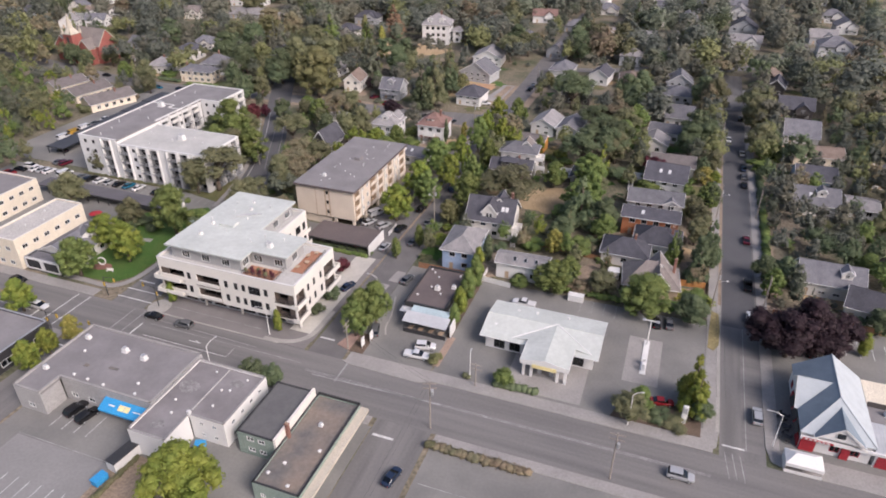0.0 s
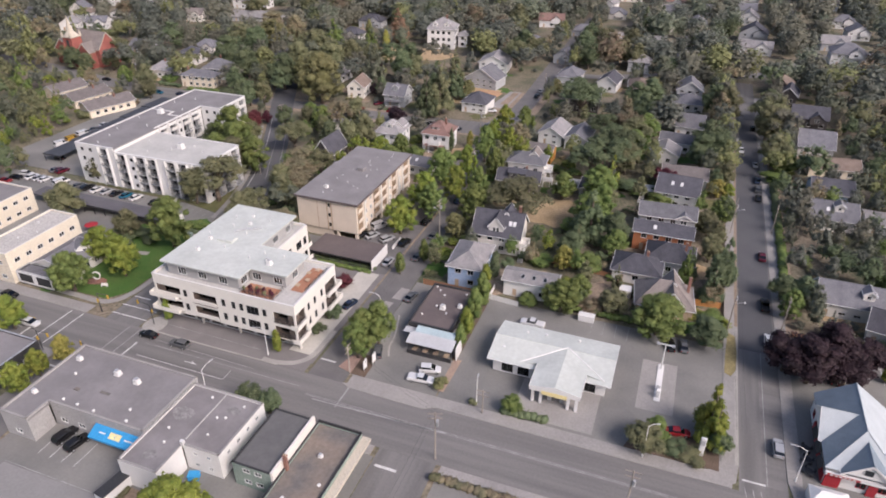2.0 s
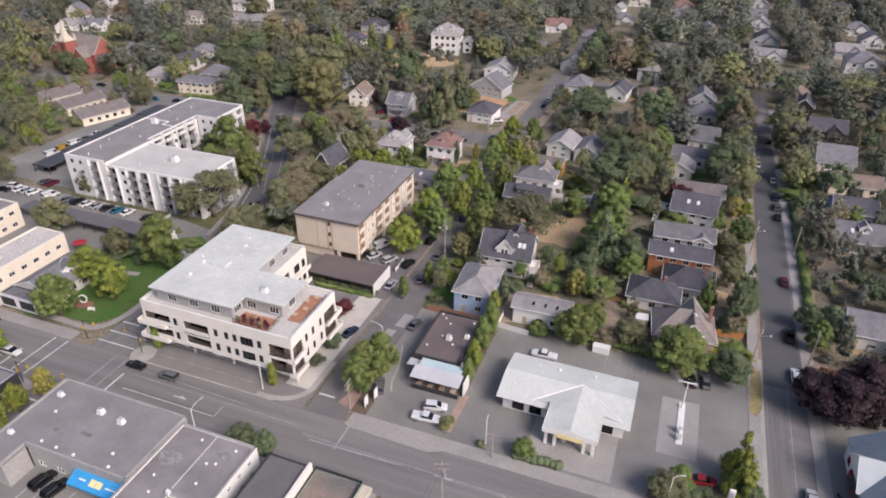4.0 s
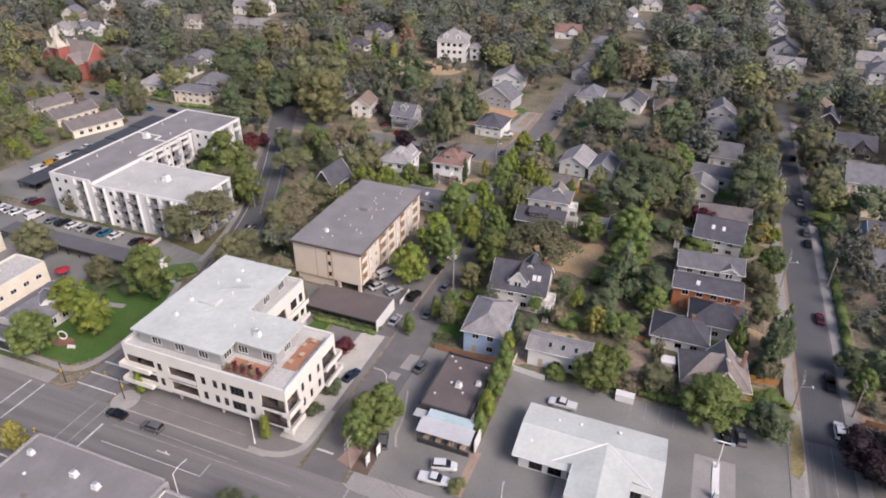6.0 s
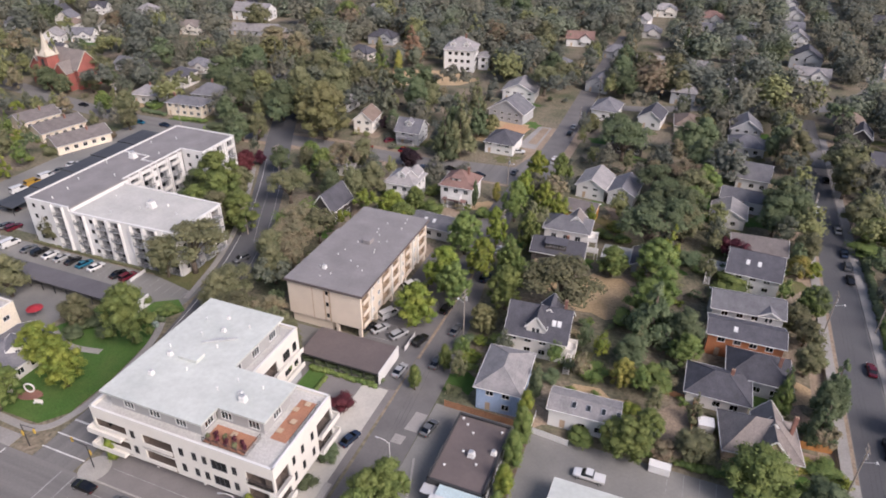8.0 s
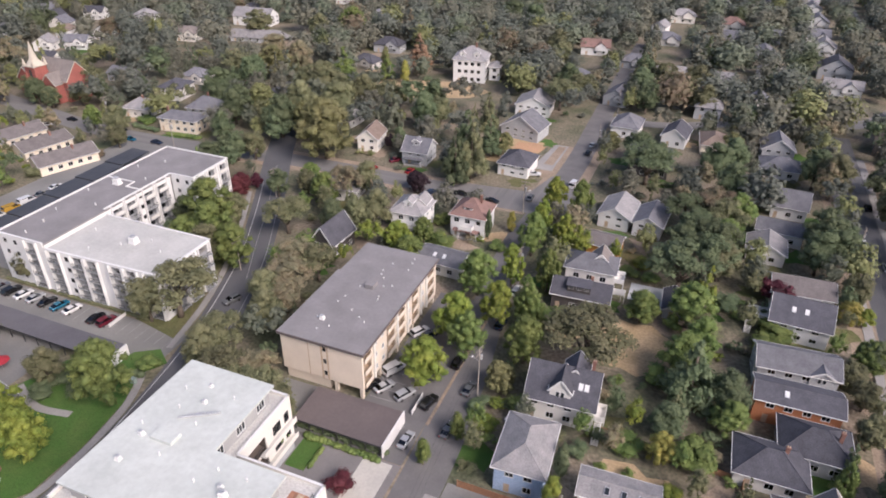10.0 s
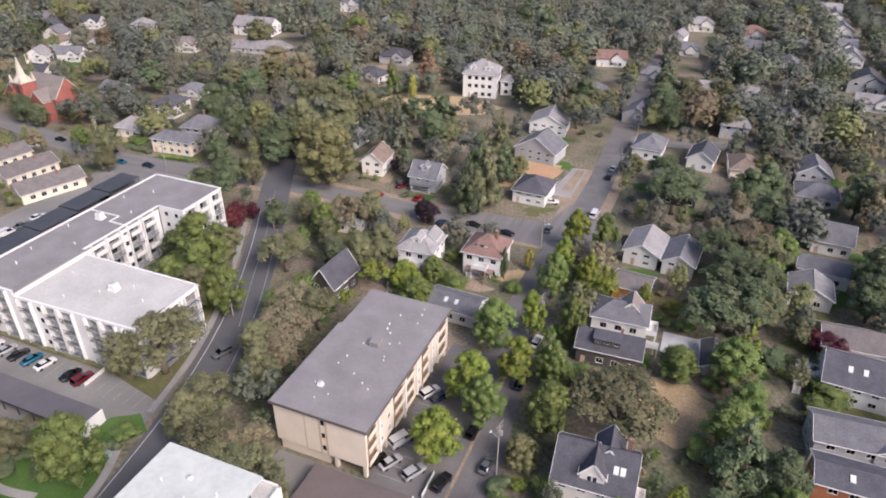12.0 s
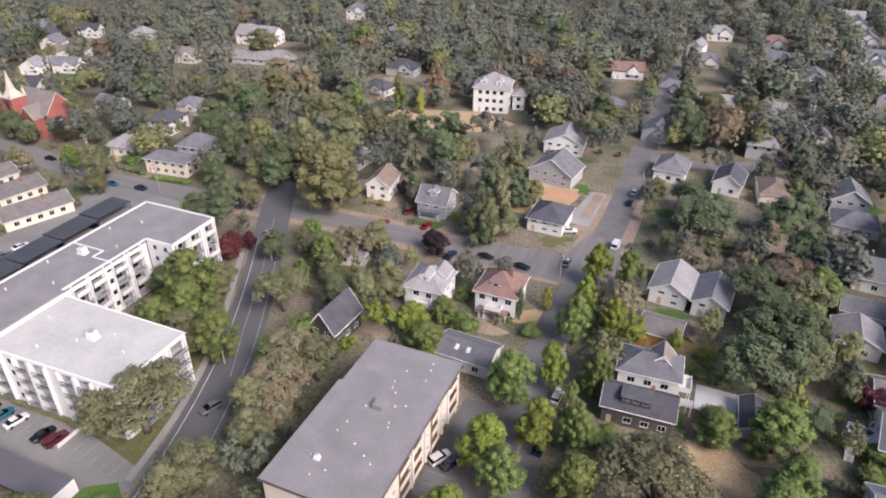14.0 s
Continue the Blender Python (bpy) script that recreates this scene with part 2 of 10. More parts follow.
# ---------------------------------------------------------------- mesh helpers
def slab(bm, x0, y0, z0, x1, y1, z1, turn=None):
    """An axis-aligned block, or one turned by the matrix given."""
    vs = [bm.verts.new((x, y, z)) for z in (z0, z1) for y in (y0, y1) for x in (x0, x1)]
    if turn is not None:
        for w in vs:
            w.co = turn @ w.co
    for a, b, c, d in ((0, 2, 3, 1), (4, 5, 7, 6), (0, 1, 5, 4), (1, 3, 7, 5), (3, 2, 6, 7), (2, 0, 4, 6)):
        bm.faces.new((vs[a], vs[b], vs[c], vs[d]))


def prism(bm, outline, z0, z1):
    """A flat outline, counter-clockwise, given height."""
    low = [bm.verts.new((x, y, z0)) for x, y in outline]
    top = [bm.verts.new((x, y, z1)) for x, y in outline]
    bm.faces.new(top)
    bm.faces.new(low[::-1])
    k = len(outline)
    for i in range(k):
        bm.faces.new((low[i], low[(i + 1) % k], top[(i + 1) % k], top[i]))


def rod(bm, a, b, r0, r1=None, sides=8):
    a, b = Vector(a), Vector(b)
    q = (b - a).to_track_quat("Z", "Y")
    r1 = r0 if r1 is None else r1
    rings = []
    for p, r in ((a, r0), (b, r1)):
        rings.append([bm.verts.new(p + q @ Vector((r * math.cos(6.2832 * i / sides), r * math.sin(6.2832 * i / sides), 0))) for i in range(sides)])
    for i in range(sides):
        j = (i + 1) % sides
        bm.faces.new((rings[0][i], rings[0][j], rings[1][j], rings[1][i]))
    bm.faces.new(rings[0][::-1])
    bm.faces.new(rings[1])


def mesh_of(bm, name, material, smooth=False, bevel=0.0):
    if bevel:
        bmesh.ops.bevel(bm, geom=list(bm.edges), offset=bevel, segments=1, affect="EDGES")
    bmesh.ops.recalc_face_normals(bm, faces=bm.faces)
    me = bpy.data.meshes.new(name)
    bm.to_mesh(me)
    bm.free()
    me.materials.append(material)
    if smooth:
        me.shade_smooth()
    return me


def part(name, bm, material, parent=None, label="", m=None, smooth=False, bevel=0.0):
    """One bmesh, or a finished mesh, as one object under a thing or a part."""
    ob = new(name, bm if isinstance(bm, bpy.types.Mesh) else mesh_of(bm, name, material, smooth, bevel))
    ob.parent = parent
    if m is not None:
        ob.matrix_basis = m
    return tagged(ob, label) if label else ob


def thing(name, m, label, category, group="", kind=""):
    ob = new(name)
    ob.empty_display_size = 0.3
    ob.matrix_basis = m
    return tagged(ob, label, category, group, kind)


def setting(name, bm, material, label="", category="", m=None):
    ob = part(name, bm, material, None, "", TURN if m is None else m)
    return tagged(ob, label, category or name.split("_")[0], "", "structure")


def repaint(ob, material):
    """Gives this object its own material over a shared mesh."""
    ob.material_slots[0].link = "OBJECT"
    ob.material_slots[0].material = material


def wall(bm, p0, p1, z0, z1, gaps=(), t=0.25):
    """A wall whose outer face runs from p0 to p1, outside to the right; gaps are (from, to, low, high) and go through."""
    p0, p1 = Vector((*p0, 0)), Vector((*p1, 0))
    along = (p1 - p0).length
    m = Matrix.Translation(p0) @ Matrix.Rotation(math.atan2(p1.y - p0.y, p1.x - p0.x), 4, "Z")
    gaps = [(max(0.02, a), min(along - 0.02, b), max(z0 + 0.02, c), min(z1 - 0.02, d)) for a, b, c, d in gaps]
    xs = sorted({0.0, along, *(round(k, 3) for g in gaps for k in g[:2])})
    zs = sorted({z0, z1, *(round(k, 3) for g in gaps for k in g[2:])})
    nx, nz = len(xs) - 1, len(zs) - 1

    def full(i, k):
        if not (0 <= i < nx and 0 <= k < nz):
            return False
        x, z = (xs[i] + xs[i + 1]) / 2, (zs[k] + zs[k + 1]) / 2
        return not any(a < x < b and c < z < d for a, b, c, d in gaps)

    known = {}

    def corner(i, k, y):
        if (i, k, y) not in known:
            known[i, k, y] = bm.verts.new(m @ Vector((xs[i], y * t, zs[k])))
        return known[i, k, y]

    for i in range(nx):
        for k in range(nz):
            if not full(i, k):
                continue
            a, b, c, d = (i, k), (i + 1, k), (i + 1, k + 1), (i, k + 1)
            bm.faces.new([corner(*q, 0) for q in (a, b, c, d)])
            bm.faces.new([corner(*q, 1) for q in (d, c, b, a)])
            for (q, r), (e, f) in (((a, b), (i, k - 1)), ((b, c), (i + 1, k)), ((c, d), (i, k + 1)), ((d, a), (i - 1, k))):
                if not full(e, f):
                    bm.faces.new((corner(*q, 0), corner(*q, 1), corner(*r, 1), corner(*r, 0)))


SASH = {}


def window(parent, p0, p1, gap, paint=None, name="window", mullions=1, bars=0):
    """A framed pane in a wall's gap; the frame's mesh is shared between windows of one size."""
    p0, p1 = Vector((*p0, 0)), Vector((*p1, 0))
    w, h = round(gap[1] - gap[0], 2), round(gap[3] - gap[2], 2)
    key = (w, h, mullions, bars, paint.name if paint else "")
    if key not in SASH:
        bm = bmesh.new()
        f, mid = 0.1, 0.06
        xs = [f + (w - 2 * f) * k / (mullions + 1) for k in range(mullions + 2)]
        zs = [f + (h - 2 * f) * k / (bars + 1) for k in range(bars + 2)]
        lights = [(a + (mid / 2 if i else 0), b - (mid / 2 if i < mullions else 0), c + (mid / 2 if k else 0), e - (mid / 2 if k < bars else 0)) for i, (a, b) in enumerate(zip(xs, xs[1:])) for k, (c, e) in enumerate(zip(zs, zs[1:]))]
        wall(bm, (0, -0.03), (w, -0.03), 0, h, lights, 0.13)
        pane = bmesh.new()
        slab(pane, 0.04, 0.05, 0.04, w - 0.04, 0.065, h - 0.04)
        SASH[key] = (mesh_of(bm, "window_sash", paint or WHITE), mesh_of(pane, "pane", GLASS))
    m = Matrix.Translation(p0) @ Matrix.Rotation(math.atan2(p1.y - p0.y, p1.x - p0.x), 4, "Z") @ Matrix.Translation((gap[0], 0, gap[2]))
    ob = part(name, SASH[key][0], None, parent, "", m)
    part("pane", SASH[key][1], None, ob).visible_shadow = False
    return ob


def door(parent, p0, p1, gap, paint, name="door"):
    p0, p1 = Vector((*p0, 0)), Vector((*p1, 0))
    w, h = gap[1] - gap[0], gap[3] - gap[2]
    m = Matrix.Translation(p0) @ Matrix.Rotation(math.atan2(p1.y - p0.y, p1.x - p0.x), 4, "Z") @ Matrix.Translation((gap[0], 0, gap[2]))
    bm = bmesh.new()
    slab(bm, 0, 0.06, 0, w, 0.12, h)
    for z in (0.2, h * 0.55):
        slab(bm, 0.15, 0.03, z, w - 0.15, 0.06, z + h * 0.33)
    ob = part(name, bm, paint, parent, "", m)
    if LEAN[0]:
        return ob
    bm = bmesh.new()
    rod(bm, (w - 0.12, 0.0, 1.0), (w - 0.12, 0.06, 1.0), 0.03)
    part("handle", bm, METAL, ob)
    return ob


def spaced(along, each, size, low, high, edge=0.8):
    """Evenly spaced openings along a wall."""
    k = max(0, int((along - 2 * edge + each - size) // each))
    start = (along - ((k - 1) * each + size)) / 2
    return [(start + i * each, start + i * each + size, low, high) for i in range(k)]


# ---------------------------------------------------------------- kinds of things
LEAN = [False]  # far houses carry fewer small parts
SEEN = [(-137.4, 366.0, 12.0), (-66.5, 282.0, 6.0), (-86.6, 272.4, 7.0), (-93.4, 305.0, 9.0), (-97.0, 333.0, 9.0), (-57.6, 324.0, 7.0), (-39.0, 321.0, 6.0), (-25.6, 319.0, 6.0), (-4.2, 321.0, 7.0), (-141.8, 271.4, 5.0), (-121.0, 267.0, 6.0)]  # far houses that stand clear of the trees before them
HOUSES = [(-137.4, 366.0, 9.0), (-288.0, 268.0, 16.0), (-300.0, 264.0, 9.0)]

def gable_roof(parent, w, d, eave, pitch, shingle, m, over=0.5, trim=None, walls=None, name="roof"):
    """Two sloping slabs with the ridge along x, barge boards, ridge cap, gutters, and the gable ends below them."""
    rise, s, t = d / 2 * math.tan(radians(pitch)), math.tan(radians(pitch)), 0.2
    bm = bmesh.new()
    for side in (-1, 1):
        lo = (side * (d / 2 + over), eave - over * s)
        hi = (0.0, eave + rise)
        ring = []
        for x in (-w / 2 - over, w / 2 + over):
            ring.append([bm.verts.new((x, y, z + k)) for (y, z) in (lo, hi) for k in (0, t)])
        a, b = ring
        for i, j in ((0, 1), (1, 3), (3, 2), (2, 0)):
            bm.faces.new((a[i], a[j], b[j], b[i]))
        bm.faces.new((a[0], a[2], a[3], a[1]))
        bm.faces.new((b[0], b[1], b[3], b[2]))
    ob = part(name, bm, shingle, parent, "", m)
    if LEAN[0]:
        return gable_ends(parent, w, d, eave, rise, walls, m) or ob
    bm = bmesh.new()
    rod(bm, (-w / 2 - over, 0, eave + rise + t), (w / 2 + over, 0, eave + rise + t), 0.1, sides=6)
    part("ridge_cap", bm, shingle, ob)
    for x in (-w / 2 - over - 0.06, w / 2 + over):
        bm = bmesh.new()
        for side in (-1, 1):
            run = math.hypot(d / 2 + over, rise + over * s)
            turn = Matrix.Translation((x, 0, eave + rise)) @ Matrix.Rotation(-side * math.atan(s), 4, "X")
            slab(bm, 0, min(0, side * run), -0.1, 0.06, max(0, side * run), 0.23, turn)
        part("barge_board", bm, trim or WHITE, ob)
    for side in (-1, 1):
        bm = bmesh.new()
        y = side * (d / 2 + over + 0.06)
        slab(bm, -w / 2 - over, y - 0.07, eave - over * s + 0.02, w / 2 + over, y + 0.07, eave - over * s + 0.16)
        part("gutter", bm, trim or WHITE, ob)
    gable_ends(parent, w, d, eave, rise, walls, m)
    return ob


def gable_ends(parent, w, d, eave, rise, walls, m):
    for x in (-w / 2, w / 2 - 0.2) if walls else ():
        bm = bmesh.new()
        tri = [(-d / 2, eave), (d / 2, eave), (0, eave + rise - 0.02)]
        a = [bm.verts.new((x, y, z)) for y, z in tri]
        b = [bm.verts.new((x + 0.2, y, z)) for y, z in tri]
        bm.faces.new(a), bm.faces.new(b[::-1])
        for i in range(3):
            bm.faces.new((a[i], a[(i + 1) % 3], b[(i + 1) % 3], b[i]))
        part("gable_end", bm, walls, parent, "", m)


def hip_roof(parent, w, d, eave, pitch, shingle, m, over=0.55, trim=None, name="roof"):
    """Four slopes meeting in a ridge along x, or in a point."""
    s = math.tan(radians(pitch))
    hw, hd = w / 2 + over, d / 2 + over
    rise, z = min(hw, hd) * s, eave - over * s + 0.12
    r = max(0.05, hw - hd)
    bm = bmesh.new()
    q = [bm.verts.new((x, y, zz)) for zz in (z, z + 0.16) for x, y in ((-hw, -hd), (hw, -hd), (hw, hd), (-hw, hd))]
    e = [bm.verts.new((x, 0, z + 0.16 + rise)) for x in (-r, r)]
    bm.faces.new(q[3::-1])
    for i in range(4):
        bm.faces.new((q[i], q[(i + 1) % 4], q[4 + (i + 1) % 4], q[4 + i]))
    bm.faces.new((q[4], q[5], e[1], e[0])), bm.faces.new((q[5], q[6], e[1])), bm.faces.new((q[6], q[7], e[0], e[1])), bm.faces.new((q[7], q[4], e[0]))
    ob = part(name, bm, shingle, parent, "", m)
    for i in range(0 if LEAN[0] else 4):
        bm = bmesh.new()
        a, b = ((-hw, -hd), (hw, -hd), (hw, hd), (-hw, hd))[i], e_end(i, r)
        rod(bm, (*a, z + 0.17), (*b, z + 0.18 + rise), 0.08, sides=5)
        part("hip_cap", bm, shingle, ob)
    if LEAN[0]:
        return ob
    bm = bmesh.new()
    for x in (-hw - 0.1, hw):
        slab(bm, x, -hd - 0.1, z + 0.01, x + 0.1, hd + 0.1, z + 0.15)
    for y in (-hd - 0.1, hd):
        slab(bm, -hw, y, z + 0.01, hw, y + 0.1, z + 0.15)
    part("gutter", bm, trim or WHITE, ob)
    return ob


def e_end(i, r):
    return (-r if i in (0, 3) else r, 0)


def chimney(parent, x, y, z0, z1):
    bm = bmesh.new()
    slab(bm, x - 0.32, y - 0.26, z0, x + 0.32, y + 0.26, z1)
    slab(bm, x - 0.39, y - 0.33, z1, x + 0.39, y + 0.33, z1 + 0.14)
    ob = part("chimney", bm, BRICK, parent, "weathered brick chimney")
    bm = bmesh.new()
    for k in (-0.18, 0.18):
        rod(bm, (x + k, y, z1 + 0.14), (x + k, y, z1 + 0.5), 0.11, 0.09)
    part("flue", bm, TAN, ob)


def walls_box(parent, w, d, z1, material, storeys=1, each=3.2, paint=None, z0=0.0, front_door=None, size=(1.55, 1.5), glazed=(0, 1, 2, 3)):
    """Four walls with openings cut through, framed windows and a front door."""
    c = [(-w / 2, -d / 2), (w / 2, -d / 2), (w / 2, d / 2), (-w / 2, d / 2)]
    high = (z1 - z0) / storeys
    for i in range(4):
        p0, p1 = c[i], c[(i + 1) % 4]
        along = math.dist(p0, p1)
        gaps = []
        for k in range(storeys if i in glazed else 0):
            base = z0 + k * high
            gaps += spaced(along, each, size[0], base + 0.95, min(base + 0.95 + size[1], base + high - 0.25))
        entry = None
        if i == 0 and front_door and gaps:
            entry = (gaps[0][0], gaps[0][0] + 1.0, z0 + 0.05, z0 + 2.1)
            gaps = [g for g in gaps if g[1] < entry[0] or g[0] > entry[1] or g[2] > entry[3]]
        bm = bmesh.new()
        if i in (1, 3):
            q0 = (p0[0], p0[1] + (0.25 if i == 1 else -0.25))
            q1 = (p1[0], p1[1] - (0.25 if i == 1 else -0.25))
            shifted = [(a - 0.25, b - 0.25, e, f) for a, b, e, f in gaps]
            wall(bm, q0, q1, z0, z1, shifted)
        else:
            wall(bm, p0, p1, z0, z1, gaps + ([entry] if entry else []))
        part("wall", bm, material, parent)
        for g in gaps:
            window(parent, p0, p1, g, paint)
        if entry:
            door(parent, p0, p1, entry, front_door)
    if LEAN[0]:
        return
    bm = bmesh.new()
    slab(bm, -w / 2 + 0.26, -d / 2 + 0.26, z0 + 0.02, w / 2 - 0.26, d / 2 - 0.26, z0 + 0.12)
    part("floor_slab", bm, CONCRETE, parent)


def dormer(parent, x, y, z, w, d, h, shingle, walls, m):
    """A small gabled dormer that grows out of a roof, its face toward -y."""
    mm = m @ Matrix.Translation((x, y, z))
    bm = bmesh.new()
    slab(bm, -w / 2, -0.05, -0.6, -0.45, d, h)
    slab(bm, 0.45, -0.05, -0.6, w / 2, d, h)
    slab(bm, -0.45, -0.05, -0.6, 0.45, d, 0.35)
    slab(bm, -0.45, -0.05, h - 0.2, 0.45, d, h)
    ob = part("dormer", bm, walls, parent, "", mm)
    window(ob, (-0.45, -0.05), (0.45, -0.05), (0, 0.9, 0.35, h - 0.2))
    gable_roof(ob, d + 0.2, w, h, 38, shingle, Matrix.Translation((0, d / 2, 0)) @ Matrix.Rotation(radians(90), 4, "Z"), 0.25, None, walls, "dormer_roof")


def skylight(parent, x, y, z, tilt, m, pale=True):
    bm = bmesh.new()
    slab(bm, -0.45, -0.7, 0, 0.45, 0.7, 0.12)
    ob = part("skylight", bm, METAL, parent, "", m @ Matrix.Translation((x, y, z)) @ Matrix.Rotation(tilt, 4, "X"))
    bm = bmesh.new()
    slab(bm, -0.36, -0.6, 0.121, 0.36, 0.6, 0.135)
    part("pane", bm, LENS_WHITE if pale else GLASS_DARK, ob)


def cross_gable(parent, x, y, w, length, eave, pitch, shingle, walls, face=-1, glazed=True, trim=None):
    """A gabled wing that runs out from a roof; its face stands at y and looks along face * y."""
    mid = y - face * length / 2
    bm = bmesh.new()
    slab(bm, x - w / 2, min(y, y - face * 0.25), eave - 2.3, x + w / 2, max(y, y - face * 0.25), eave - 0.01)
    ob = part("gable_front", bm, walls, parent)
    for sx in (-w / 2, w / 2 - 0.2):
        bm = bmesh.new()
        slab(bm, x + sx, min(y - face * 0.26, y - face * length * 0.6), eave - 2.3, x + sx + 0.2, max(y - face * 0.26, y - face * length * 0.6), eave - 0.02)
        part("gable_cheek", bm, walls, ob)
    gable_roof(ob, length, w, eave, pitch, shingle, Matrix.Translation((x, mid, 0)) @ Matrix.Rotation(radians(90), 4, "Z"), 0.3, trim, walls, "gable_roof")
    if glazed and face < 0:
        for k in (-0.75, 0.15):
            bm = bmesh.new()
            slab(bm, x + k - 0.06, y - 0.05, eave - 1.5, x + k + 0.66, y - 0.002, eave - 0.25)
            frame_ob = part("window", bm, WHITE, ob)
            bm = bmesh.new()
            slab(bm, x + k, y - 0.065, eave - 1.44, x + k + 0.6, y - 0.052, eave - 0.31)
            part("pane", bm, GLASS_DARK, frame_ob)
    return ob


def shed_dormer(parent, x, y, z, w, d, h, shingle, walls):
    """A wide low dormer with a single-slope roof and a row of windows."""
    bm = bmesh.new()
    slab(bm, x - w / 2, y, z - 0.8, x + w / 2, y + d, z + h)
    ob = part("dormer", bm, walls, parent)
    n = max(1, int(w / 1.5))
    for k in range(n):
        c = x - w / 2 + w * (k + 0.5) / n
        bm = bmesh.new()
        slab(bm, c - 0.55, y - 0.06, z + 0.3, c + 0.55, y - 0.002, z + h - 0.15)
        frame_ob = part("window", bm, WHITE, ob)
        bm = bmesh.new()
        slab(bm, c - 0.47, y - 0.075, z + 0.38, c - 0.04, y - 0.062, z + h - 0.23)
        slab(bm, c + 0.04, y - 0.075, z + 0.38, c + 0.47, y - 0.062, z + h - 0.23)
        part("pane", bm, GLASS_DARK, frame_ob)
    bm = bmesh.new()
    slab(bm, -w / 2 - 0.25, -0.35, 0, w / 2 + 0.25, d + 0.5, 0.16, pose(x, y, z + h + 0.01, 9, 0, 0))
    part("dormer_roof", bm, shingle, ob)
    return ob


def stairs(parent, x, y, z, w, m=None):
    """Timber steps down toward -y with a handrail on both sides."""
    n = max(2, int(z / 0.18))
    bm = bmesh.new()
    for k in range(n):
        slab(bm, x - w / 2, y - 0.27 * (k + 1), z - 0.18 * (k + 1), x + w / 2, y - 0.27 * k, z - 0.18 * k - 0.13)
    for sx in (-w / 2 - 0.08, w / 2 + 0.01):
        rod(bm, (x + sx, y, z - 0.2), (x + sx, y - 0.27 * n, 0.0), 0.1, sides=4)
    ob = part("stairs", bm, OFFWHITE, parent, "pale painted timber stairs")
    for sx in (-w / 2, w / 2):
        bm = bmesh.new()
        rod(bm, (x + sx, y, z + 0.9), (x + sx, y - 0.27 * n, 0.9), 0.05, sides=6)
        for k in (0, 0.5, 1):
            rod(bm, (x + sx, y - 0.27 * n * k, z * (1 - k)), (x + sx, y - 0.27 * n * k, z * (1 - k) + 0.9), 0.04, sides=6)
        part("handrail", bm, WHITE, ob)


def balcony_box(parent, x0, y0, x1, y1, z, rail):
    """A raised deck on posts with a boarded rail round three sides."""
    bm = bmesh.new()
    slab(bm, x0, y0, z - 0.2, x1, y1, z)
    ob = part("balcony", bm, OFFWHITE, parent)
    for a, b, c, d in ((x0, y0, x1, y0 + 0.1), (x1 - 0.1, y0 + 0.11, x1, y1 - 0.11), (x0, y1 - 0.1, x1, y1)):
        bm = bmesh.new()
        slab(bm, a, b, z + 0.004, c, d, z + 1.0)
        part("rail", bm, rail, ob)
    for a, b in ((x0 + 0.1, y0 + 0.1), (x1 - 0.1, y0 + 0.1), (x1 - 0.1, y1 - 0.1)):
        bm = bmesh.new()
        slab(bm, a - 0.08, b - 0.08, 0, a + 0.08, b + 0.08, z - 0.2)
        part("post", bm, WHITE, ob)


def house(label, u, v, w, d, turn, eave, shape, walls, shingle, storeys=1, pitch=32, stack=None, dormers=(), lights=0, trim=None, paint=None, porch=False, entry=None, glazed=None, each=3.2, pale=True):
    """A detached house. shape: hip, or gable with its ridge along x or y of the plan."""
    ob = thing("house", at(u, v, 0, turn), label, "house")
    HOUSES.append((u, v, max(w, d) / 2))
    walls_box(ob, w, d, eave, walls, storeys, front_door=entry or TAN, paint=paint, glazed=glazed or ((0, 1) if at(u, v).translation.x < 10 else (0, 3)), each=each)
    m = Matrix.Identity(4)
    a, b = w, d
    if shape == "y" or (shape == "hip" and d > w):
        m, a, b = Matrix.Rotation(radians(90), 4, "Z"), d, w
    if shape == "hip":
        hip_roof(ob, a, b, eave, pitch, shingle, m, trim=trim)
    else:
        gable_roof(ob, a, b, eave, pitch, shingle, m, trim=trim, walls=walls)
    s = math.tan(radians(pitch))
    if stack:
        chimney(ob, stack[0], stack[1], eave - 0.5, eave + min(w, d) / 2 * s + 0.9)
    for x, y in dormers:
        dormer(ob, x, y, eave + (b / 2 - abs(y)) * s + 0.1, 2.4, 2.6, 1.6, shingle, walls, Matrix.Identity(4))
    for i in range(lights):
        y = -b * 0.25
        skylight(ob, a * (-0.15 + 0.22 * i), y, eave + (b / 2 - abs(y)) * s + 0.22, math.atan(s), m, pale)
    if porch:
        bm = bmesh.new()
        slab(bm, -w * 0.35, -d / 2 - 2.0, 0.0, w * 0.35, -d / 2 - 0.01, 0.4)
        deck = part("porch", bm, CONCRETE, ob)
        bm = bmesh.new()
        slab(bm, -w * 0.38, -d / 2 - 2.2, 2.6, w * 0.38, -d / 2 - 0.3, 2.75)
        part("porch_roof", bm, shingle, deck)
        for x in (-w * 0.33, w * 0.33):
            bm = bmesh.new()
            slab(bm, x - 0.09, -d / 2 - 2.0, 0.4, x + 0.09, -d / 2 - 1.82, 2.6)
            part("post", bm, WHITE, deck)
    return ob


# ---------------------------------------------------------------- trees
def sphere_points(k, rng):
    p = rng.normal(size=(k, 3))
    return p / np.linalg.norm(p, axis=1)[:, None]


ICO = None


def lump_mesh():
    global ICO
    if ICO is None:
        bm = bmesh.new()
        bmesh.ops.create_icosphere(bm, subdivisions=0, radius=1.12)
        ICO = (np.array([w.co for w in bm.verts]), np.array([[w.index for w in f.verts] for f in bm.faces]))
        bm.free()
    return ICO


